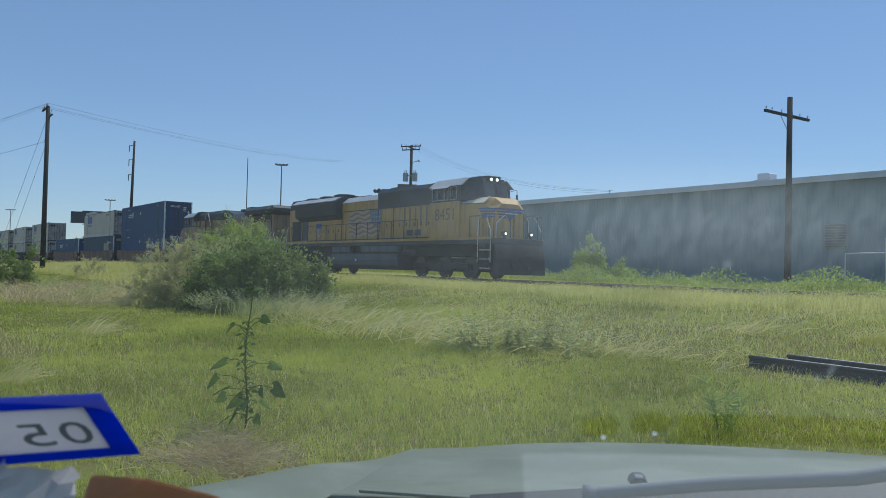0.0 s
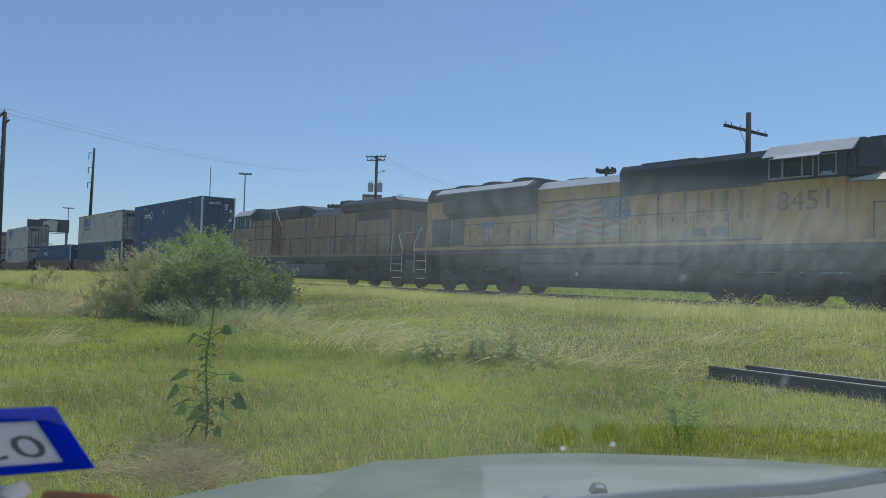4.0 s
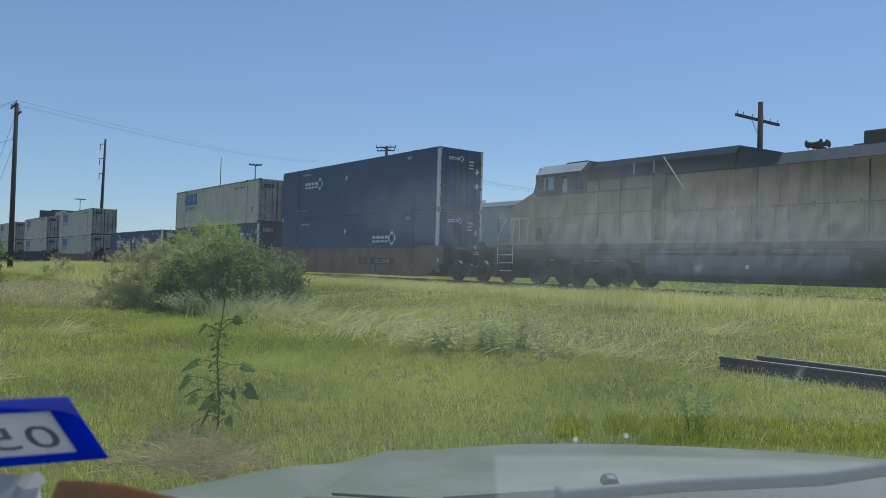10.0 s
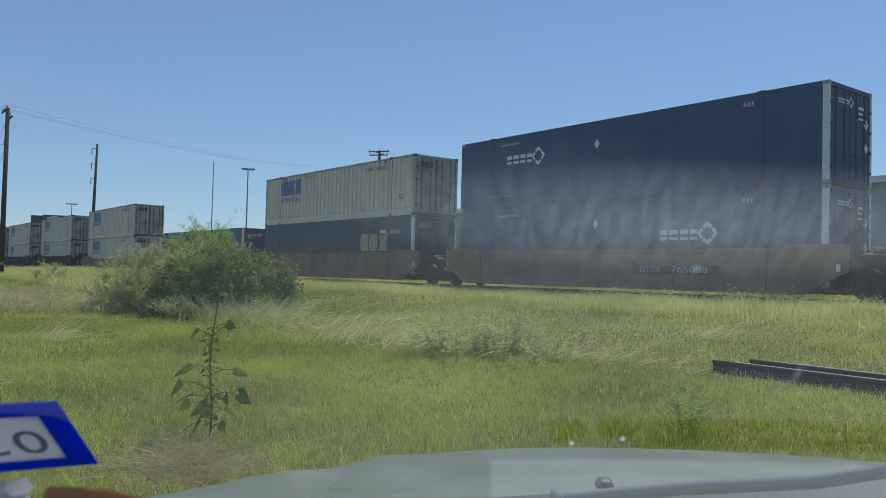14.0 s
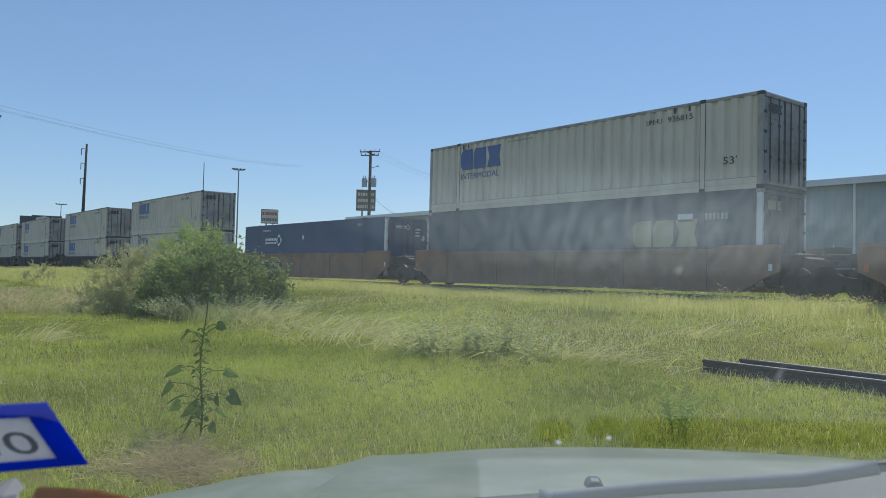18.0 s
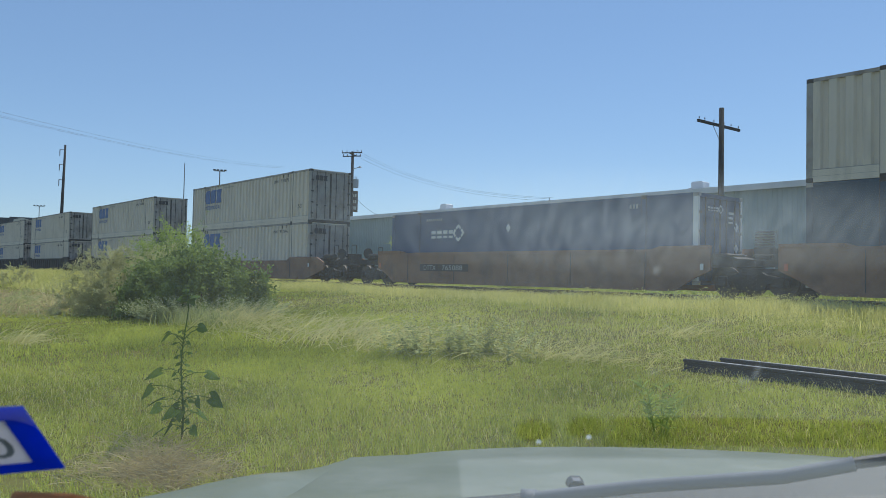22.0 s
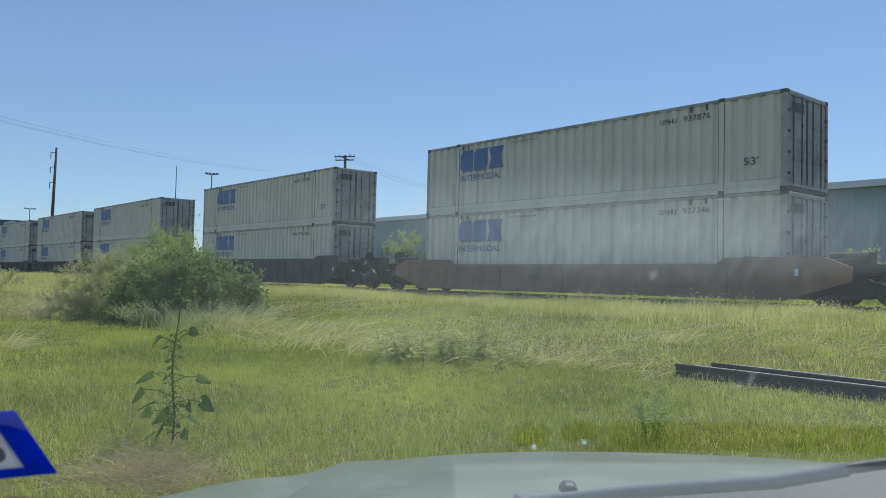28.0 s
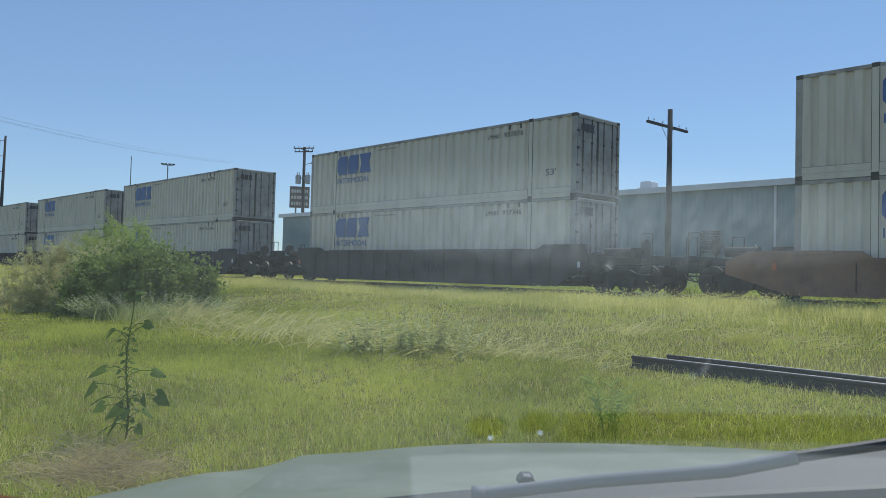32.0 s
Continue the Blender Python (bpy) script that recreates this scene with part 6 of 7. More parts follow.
# ---- the field ----
def build_grass():
    rng = np.random.default_rng(11)

    def spread(n, x0, x1, y0, y1):
        return rng.uniform(x0, x1, n), rng.uniform(y0, y1, n)

    def lie(x, y):
        return ground_many(x, y) - 0.01

    def patch(x, y, s, seed):
        """Slow variation over the field, 0 to 1."""
        return 0.5 + 0.25 * (np.sin(x * s + seed) + np.sin(y * s * 1.3 + x * s * 0.4 + seed * 2))

    lawn = thing("field_grass", "fresh green meadow grass with pale streaks", "grass", kind="stuff")
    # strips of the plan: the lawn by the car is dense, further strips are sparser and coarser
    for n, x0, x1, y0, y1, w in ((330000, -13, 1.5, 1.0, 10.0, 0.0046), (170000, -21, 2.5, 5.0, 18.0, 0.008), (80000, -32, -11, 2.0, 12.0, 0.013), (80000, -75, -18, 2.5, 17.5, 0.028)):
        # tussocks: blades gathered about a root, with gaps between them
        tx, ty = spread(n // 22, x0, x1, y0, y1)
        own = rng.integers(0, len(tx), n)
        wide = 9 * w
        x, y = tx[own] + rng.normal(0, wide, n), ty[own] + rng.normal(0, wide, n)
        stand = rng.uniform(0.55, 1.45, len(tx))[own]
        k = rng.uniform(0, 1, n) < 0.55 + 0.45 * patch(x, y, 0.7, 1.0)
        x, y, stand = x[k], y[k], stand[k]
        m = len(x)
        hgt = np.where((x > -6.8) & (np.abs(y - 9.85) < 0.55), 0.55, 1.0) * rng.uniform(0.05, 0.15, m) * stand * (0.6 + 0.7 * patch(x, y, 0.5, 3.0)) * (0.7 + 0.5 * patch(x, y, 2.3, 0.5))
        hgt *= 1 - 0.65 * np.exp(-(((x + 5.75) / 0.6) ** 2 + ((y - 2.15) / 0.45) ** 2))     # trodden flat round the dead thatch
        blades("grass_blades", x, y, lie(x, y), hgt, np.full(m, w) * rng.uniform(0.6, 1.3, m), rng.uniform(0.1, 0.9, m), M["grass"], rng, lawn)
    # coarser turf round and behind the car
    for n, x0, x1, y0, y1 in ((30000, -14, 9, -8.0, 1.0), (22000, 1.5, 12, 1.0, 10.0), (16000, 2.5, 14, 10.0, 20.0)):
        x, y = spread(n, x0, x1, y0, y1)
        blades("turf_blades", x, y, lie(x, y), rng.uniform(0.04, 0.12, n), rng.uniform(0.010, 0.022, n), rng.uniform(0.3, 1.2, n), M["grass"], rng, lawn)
    x, y = spread(45000, -18, 2, 1.5, 17)
    k = patch(x, y, 0.45, 5.0) > 0.35
    x, y = x[k], y[k]
    blades("pale_blades", x, y, lie(x, y), rng.uniform(0.08, 0.20, len(x)), rng.uniform(0.002, 0.005, len(x)), rng.uniform(0.3, 1.3, len(x)), M["pale_grass"], rng, lawn)
    # the field pales and yellows towards the railway
    x, y = spread(60000, -24, 3, 9.5, 19)
    k = rng.uniform(0, 1, len(x)) < 0.25 + 0.75 * patch(x, y, 0.8, 9.0) * np.clip((y - 8) / 8, 0.2, 1)
    x, y = x[k], y[k]
    blades("gold_blades", x, y, lie(x, y), rng.uniform(0.06, 0.15, len(x)), rng.uniform(0.004, 0.008, len(x)), rng.uniform(0.2, 0.9, len(x)), M["yellow_grass"], rng, lawn)
    # reddish seed stalks in patches
    x, y = spread(20000, -20, 2, 2.0, 18)
    k = (patch(x, y, 0.9, 7.0) > 0.62) & (rng.uniform(0, 1, len(x)) < 0.7)
    x, y = x[k], y[k]
    blades("seed_stalks", x, y, lie(x, y), rng.uniform(0.10, 0.22, len(x)), rng.uniform(0.003, 0.006, len(x)), rng.uniform(0.1, 0.7, len(x)), M["seed_stalk"], rng, lawn)
    # yellow strip along the track
    strip = thing("yellow_grass", "tall yellow-green grass in flower along the railway", "grass", kind="stuff")
    x = np.concatenate([rng.uniform(-40, 6, 120000), rng.uniform(-90, -30, 45000)])
    y = np.where(x > -34, 20.75 - np.abs(rng.normal(0, 1.9, len(x))), rng.uniform(9.5, 20.6, len(x)))
    tuft = patch(x, y, 1.3, 2.0) * 0.6 + patch(x, y, 3.1, 4.0) * 0.4
    top = np.clip(0.20 + (20.5 - y) * 0.078, 0.14, 0.45) + 0.11 * np.clip((x + 20) / 7, 0, 1) + 0.10 * (patch(x, 0 * y, 0.55, 1.2) - 0.5)
    hgt = np.where(x > -60, top, 0.45) * rng.uniform(0.35, 1.0, len(x)) * (0.45 + 0.85 * np.clip(tuft, 0, 1))
    wide = rng.uniform(0.005, 0.013, len(x)) * np.where(x < -35, 2.0, 1.0)
    lean = rng.uniform(0.1, 0.7, len(x))
    blades("tall_blades", x, y, lie(x, y), hgt, wide, lean, M["yellow_grass"], rng, strip)
    k = rng.uniform(0, 1, len(x)) < 0.55 * tuft
    c = np.stack([x[k] + rng.normal(0, 0.03, k.sum()), y[k], lie(x[k], y[k]) + hgt[k] * rng.uniform(0.85, 1.15, k.sum())], 1)
    leaves("flower_heads", c, rng.uniform(0.012, 0.026, len(c)) * np.where(c[:, 0] < -35, 2.0, 1.0), M["yellow_grass"], rng, strip, narrow=0.5)
    # clumps of yellow flower heads nearer by
    for cx, cy, rx, n in ((-7.5, 15.6, 1.6, 900), (-6.3, 13.0, 0.55, 420), (-3.0, 17.0, 2.4, 1200), (-12.5, 16.5, 2.2, 1300), (-18.0, 17.0, 2.6, 1500), (-5.2, 17.8, 1.0, 700)):
        x, y = rng.normal(cx, rx * 0.5, n), rng.normal(cy, rx * 0.28, n)
        hh = rng.uniform(0.08, 0.24, n)
        blades("flower_stalks", x, y, lie(x, y), hh, rng.uniform(0.004, 0.009, n), rng.uniform(0.2, 0.9, n), M["yellow_grass"], rng, strip)
        leaves("flower_heads", np.stack([x, y, lie(x, y) + hh], 1), rng.uniform(0.010, 0.02, n), M["yellow_grass"], rng, strip)
    # weeds on the far side of the track
    far = thing("lineside_weeds", "low green weeds beyond the railway", "weeds", kind="stuff")
    x = rng.uniform(-75, 12, 26000)
    y = 25.9 + np.abs(rng.normal(0, 3.0, len(x)))
    blades("weed_blades", x, y, ground_many(x, y), rng.uniform(0.2, 0.6, len(x)) * (0.5 + patch(x, y, 0.6, 4.0)), rng.uniform(0.02, 0.05, len(x)), rng.uniform(0.2, 0.9, len(x)), M["grass"], rng, far)
    c = np.stack([rng.uniform(-40, 8, 42000), 26.3 + np.abs(rng.normal(0, 2.4, 42000)), rng.uniform(0, 1, 42000)], 1)
    bump = np.clip(patch(c[:, 0], c[:, 1], 1.1, 6.0), 0, 1) ** 2
    c[:, 2] = 0.8 + c[:, 2] * (0.25 + 0.9 * bump)
    leaves("weed_leaves", c, rng.uniform(0.03, 0.08, len(c)), M["leaf_feather"], rng, far)
    # short sunlit grass just beyond the far rail
    x = np.concatenate([rng.uniform(-45, 8, 26000), rng.uniform(-85, -40, 9000)])
    y = rng.uniform(24.25, 27.5, len(x))
    blades("verge_blades", x, y, lie(x, y), rng.uniform(0.12, 0.34, len(x)), rng.uniform(0.02, 0.045, len(x)), rng.uniform(0.2, 0.9, len(x)), M["yellow_grass"], rng, far)
    # long pale straw that leans over the lawn
    straw = thing("straw_grass", "long pale dry grass leaning in tangled drifts", "grass", kind="stuff")
    for cx, cy, rx, ry, n, ln, turn in ((-13.6, 9.2, 2.8, 1.2, 360, 0.95, 0.3), (-15.9, 8.4, 3.0, 1.4, 340, 1.0, 2.6), (-12.4, 8.7, 1.9, 1.0, 250, 0.85, 0.2), (-19.5, 9.3, 2.2, 1.1, 320, 1.0, 0.6), (-10.75, 1.30, 0.35, 0.25, 120, 0.62, 1.2),
                                       (-8.3, 9.6, 1.2, 0.5, 190, 0.75, 0.2), (-9.9, 9.3, 1.6, 0.7, 170, 0.6, 2.9), (-8.5, 12.9, 0.7, 0.35, 130, 0.7, 0.5), (-6.9, 10.5, 0.6, 0.3, 36, 0.6, 2.4), (-28.5, 5.6, 2.2, 0.9, 300, 1.2, 0.9), (-17.5, 3.6, 0.8, 0.4, 120, 0.8, 1.0), (-5.2, 13.5, 2.5, 1.0, 160, 0.6, 0.4)):
        x, y = rng.normal(cx, rx * 0.5, n), rng.normal(cy, ry * 0.5, n)
        strands("straw_stalks", x, y, lie(x, y), rng.uniform(0.4, 1.0, n) * ln, np.full(n, 0.007 if cx > -11 and cy < 5 else (0.012 if cx > -11 else 0.021)) * rng.uniform(0.6, 1.3, n), rng.uniform(0.25, 1.15, n), turn + rng.normal(0, 0.75, n), M["pale_grass"], rng, straw)
    dead = thing("dry_thatch", "brown dead thatch of grass on the ground", "grass", kind="stuff")
    for cx, cy, r, n, h in ((-30.5, 5.4, 3.0, 1800, 0.8), (-36.0, 6.2, 3.0, 1200, 0.8), (-27.5, 6.0, 1.4, 500, 0.6)):
        x, y = rng.normal(cx, r * 0.6, n), rng.normal(cy, r * 0.4, n)
        blades("thatch_blades", x, y, lie(x, y), rng.uniform(0.3, 1.0, n) * h, rng.uniform(0.004, 0.008, n) * (1 if r < 1 else 3), rng.uniform(0.5, 2.0, n), M["dry_grass"], rng, dead, droop=0.5)
    # pale weeds at the foot of the shrubs
    x, y = rng.uniform(-26.5, -18.8, 2600), rng.normal(7.75, 0.3, 2600)
    y += (x + 26) * 0.10
    blades("foot_weeds", x, y, lie(x, y), rng.uniform(0.15, 0.6, 2600), rng.uniform(0.012, 0.024, 2600), rng.uniform(0.2, 0.9, 2600), M["leaf_weed"], rng, straw)
    # dry scrub at the field's edge: leafy stalks among the dead stems
    n = 9000
    c = np.stack([rng.normal(-31.5, 3.2, n), rng.normal(5.7, 0.75, n), np.zeros(n)], 1)
    c[:, 2] = lie(c[:, 0], c[:, 1]) + rng.uniform(0.05, 1.0, n) * 0.75 * np.clip(patch(c[:, 0], c[:, 1], 2.2, 1.7), 0.15, 1)
    leaves("scrub_leaves", c, rng.uniform(0.03, 0.06, n), M["leaf_weed"], rng, dead, narrow=0.35)
    x, y = rng.normal(-31.5, 3.2, 260), rng.normal(5.6, 0.75, 260)
    strands("scrub_stalks", x, y, lie(x, y), rng.uniform(0.6, 1.4, 260), rng.uniform(0.015, 0.03, 260), rng.uniform(0.6, 1.4, 260), rng.uniform(0, 6.28, 260), M["dry_grass"], rng, dead)
    for cx, cy, rx, ry, n in ((-5.75, 2.15, 0.60, 0.44, 1500), (-6.5, 2.4, 0.6, 0.35, 300)):
        x, y = rng.normal(cx, rx * 0.5, n), rng.normal(cy, ry * 0.5, n)
        strands("thatch_stalks", x, y, lie(x, y), rng.uniform(0.14, 0.42, n), rng.uniform(0.006, 0.011, n), rng.uniform(0.1, 0.9, n), rng.uniform(0, 6.28, n), M["dry_grass"], rng, dead)


def shrub(name, label, x, y, w, d, h, material, size, n, seed, stems=9, feather=False, narrow=0.5, turn=0.0, clumps=90, crown=False):
    """A shrub of branching stems under uneven tufts of leaves, which reach down to the ground."""
    rng = np.random.default_rng(seed)
    t = thing(name, label, "shrub", pose(x, y, ground_z(x, y) - 0.03, 0, 0, turn))
    a = rng.uniform(0, 2 * np.pi, clumps)
    el = np.arcsin(rng.uniform(0.0, 1.0, clumps) ** 1.25)
    if crown:       # a raised crown, thin below
        el = 0.35 + el * 0.78
    lump = 1 + 0.16 * np.sin(a * 2 + seed) + 0.12 * np.sin(a * 5 + seed * 2 + el * 3)
    r = rng.uniform(0.45, 1.0, clumps) ** 0.6 * lump
    tips = np.stack([np.cos(a) * np.cos(el) * w / 2 * r, np.sin(a) * np.cos(el) * d / 2 * r, np.sin(el) ** 0.8 * h * 0.86 * np.minimum(r, 1.12)], 1)
    for i in range(stems):
        top = tips[i]
        root = np.array([top[0] * 0.3, top[1] * 0.3, 0.0])
        knee = root * 0.45 + top * 0.45 + np.array([0, 0, top[2] * 0.15])
        s = Shape()
        s.rod(root, knee, 0.022 * h / 2, 6, 0.014 * h / 2).rod(knee, top, 0.014 * h / 2, 6, 0.005)
        part("stem", s, M["twig"], t)
    # every tuft is a spray of twigs, its leaves strung along them
    k = 7
    out = tips[:, None, :] / np.array([w / 2, d / 2, h]) * 0.55
    rays = rng.normal(size=(clumps, k, 3)) * 0.55 + out + np.array([0, 0, 0.22 if feather else 0.1])
    rays *= (0.075 if feather else 0.062) * (w + d + 2 * h) / 2 * rng.uniform(0.5, 1.35, (clumps, k, 1))
    own, twig = rng.integers(0, clumps, n), rng.integers(0, k, n)
    f = rng.uniform(0, 1, n) ** 0.75
    c = tips[own] + rays[own, twig] * f[:, None] + rng.normal(size=(n, 3)) * (0.022 if feather else 0.04) * (w + h) / 2 * (0.5 if feather else 0.6)
    c[:, 2] = np.abs(c[:, 2] - 0.06) + 0.01
    leaves("foliage", c, rng.uniform(0.6, 1.25, n) * size, material, rng, t, narrow=narrow)
    return t


def leafy_stems(name, label, x, y, w, d, h, stems, material, size, seed, turn=0.0):
    """A clump of leaning stems, each set with narrow leaves to both sides."""
    rng = np.random.default_rng(seed)
    t = thing(name, label, "weed", pose(x, y, ground_z(x, y) - 0.02, 0, 0, turn))
    root = np.stack([rng.uniform(-0.42, 0.42, stems) * w, rng.normal(0, 0.22, stems) * d, np.zeros(stems)], 1)
    tip = root + np.stack([root[:, 0] * 0.35 + rng.normal(0, 0.14, stems), rng.normal(0, 0.14, stems), h * rng.uniform(0.5, 1.0, stems) * (1 - 0.35 * (2 * root[:, 0] / w) ** 2)], 1)
    for i in range(0, stems, 3):
        part("stem", Shape().rod(root[i], tip[i], 0.005, 5, 0.002), material, t)
    per = 26
    own = np.repeat(np.arange(stems), per)
    f = np.tile(np.linspace(0.15, 1.0, per), stems)
    way = rng.uniform(0, 2 * np.pi, len(own))
    out = np.stack([np.cos(way), np.sin(way), rng.uniform(-0.5, 0.5, len(own))], 1)
    s = size * (1.15 - 0.55 * f) * rng.uniform(0.7, 1.25, len(own))
    base = root[own] + (tip - root)[own] * f[:, None]
    side = np.stack([-np.sin(way), np.cos(way), rng.normal(0, 0.3, len(own))], 1)
    end = base + out * s[:, None] * 2
    mid = base + out * s[:, None] * 0.9 + np.array([0, 0, 0.22]) * s[:, None]
    v = np.stack([base, mid + side * (s * 0.42)[:, None], end, mid - side * (s * 0.42)[:, None]], 1).reshape(-1, 3)
    loops = (np.arange(len(own))[:, None] * 4 + np.array([0, 1, 2, 0, 2, 3])[None]).ravel()
    ob = new("foliage", raw_mesh("foliage", v, loops, np.full(2 * len(own), 3), material))
    ob.parent = t
    return t


def build_shrubs():
    shrub("mesquite_shrub", "feathery grey-green shrub with fine leaves", -25.05, 8.35, 3.6, 2.2, 2.20, M["leaf_grey"], 0.040, 64000, 21, 10, True, 0.28, 70, 340)
    shrub("mesquite_shrub", "tall feathery bright green shrub with fine sprays", -27.4, 10.4, 2.9, 2.0, 3.0, M["leaf_feather"], 0.042, 46000, 22, 12, True, 0.26, 70, 200, crown=True)
    shrub("leafy_shrub", "dense dark green broad-leaved shrub", -22.7, 9.35, 4.5, 2.4, 2.1, M["leaf_dark"], 0.058, 42000, 23, 16, False, 0.55, 70, 270)
    leafy_stems("foot_weed", "low pale grey-green weeds at the foot of the shrubs", -20.9, 9.0, 4.0, 0.9, 0.75, 230, M["leaf_pale"], 0.045, 61, turn=65)
    shrub("leafy_shrub", "dark green shrub at the field's edge", -38.8, 4.3, 2.6, 2.4, 2.4, M["leaf_dark"], 0.06, 9000, 24, 12, False, 0.6)
    shrub("low_shrub", "small sparse grey-green shrub in the grass", -51.5, 10.4, 2.6, 1.6, 1.4, M["leaf_grey"], 0.06, 2600, 25, 9, True, 0.4, clumps=30)
    leafy_stems("weed_clump", "spreading grey-green weed clump with pale leaves", -10.25, 8.75, 2.7, 1.7, 0.84, 80, M["leaf_weed"], 0.056, 26, turn=49)
    for wx, wy, ww, wh, sd in ((-12.8, 19.4, 2.2, 0.50, 62), (-17.2, 19.6, 1.4, 0.36, 63), (-7.6, 19.3, 2.6, 0.46, 64), (-3.6, 19.2, 1.8, 0.46, 65)):
        leafy_stems("trackside_weed", "straggling pale weeds standing beside the track", wx, wy, ww, 0.6, wh, 46, M["leaf_pale"], 0.045, sd, turn=20)
    # a small weed whose long leaves arch over
    rng = np.random.default_rng(27)
    t = thing("curling_weed", "small dark weed with long arching leaves", "weed", pose(-4.45, 6.35, ground_z(-4.45, 6.35)))
    for k in range(9):
        a, b, hh = rng.uniform(0, 6.28), rng.uniform(0.05, 0.30), rng.uniform(0.30, 0.56)
        tip = Vector((b * math.cos(a), b * math.sin(a), hh))
        part("stem", Shape().rod((tip.x * 0.2, tip.y * 0.2, -0.02), tip, 0.004, 6, 0.002), M["leaf_feather"], t)
        n = 20
        f = rng.uniform(0.25, 1.0, n)
        strands("leaves", tip.x * (0.2 + 0.8 * f), tip.y * (0.2 + 0.8 * f), hh * f, rng.uniform(0.10, 0.17, n), rng.uniform(0.014, 0.024, n), rng.uniform(0.5, 1.0, n), rng.uniform(0, 6.28, n), M["leaf_feather"], rng, t)
    shrub("lineside_bush", "bright green bush beyond the railway", -32.5, 33.5, 2.4, 2.0, 2.7, M["leaf_feather"], 0.07, 6500, 28, 11, False, 0.5)
    shrub("lineside_bush", "low bright green bush beyond the railway", -28.8, 32.0, 2.4, 1.6, 1.4, M["leaf_feather"], 0.06, 4500, 29, 10, False, 0.5)
    shrub("wall_bush", "tall green bush growing against the warehouse", -53.5, 41.0, 4.2, 2.6, 5.0, M["leaf_feather"], 0.10, 9000, 30, 14, False, 0.5)
    shrub("wall_bush", "green bush growing against the warehouse", -16.2, 39.5, 2.6, 2.0, 2.9, M["leaf_feather"], 0.08, 5000, 31, 10, False, 0.5)
    shrub("lineside_bush", "rough green scrub beyond the railway", -9.5, 30.5, 4.5, 2.0, 1.3, M["leaf_grey"], 0.06, 5000, 32, 14, False, 0.4)
    # a far tree line
    rng = np.random.default_rng(40)
    for az, d, h in ((-78.6, 260, 8.0), (-80.8, 300, 7.0), (-84.5, 320, 8.0), (-72.8, 330, 6.5)):
        x, y = along(az, d)
        t = thing("distant_tree", "rounded dark green tree in the distance", "tree", pose(x, y, 0.8))
        part("trunk", Shape().rod((0, 0, -0.2), (0.1, 0, h * 0.5), 0.22, 8, 0.12).rod((0.1, 0, h * 0.45), (1.0, 0.3, h * 0.75), 0.1, 6, 0.03).rod((0.1, 0, h * 0.45), (-0.9, -0.3, h * 0.78), 0.1, 6, 0.03), M["twig"], t)
        own = rng.normal(size=(26, 3)) * np.array([h * 0.24, h * 0.24, h * 0.17]) + np.array([0, 0, h * 0.66])
        c = own[rng.integers(0, 26, 2600)] + rng.normal(size=(2600, 3)) * h * 0.06
        leaves("crown", c, rng.uniform(0.15, 0.3, 2600), M["leaf_dark"], rng, t)


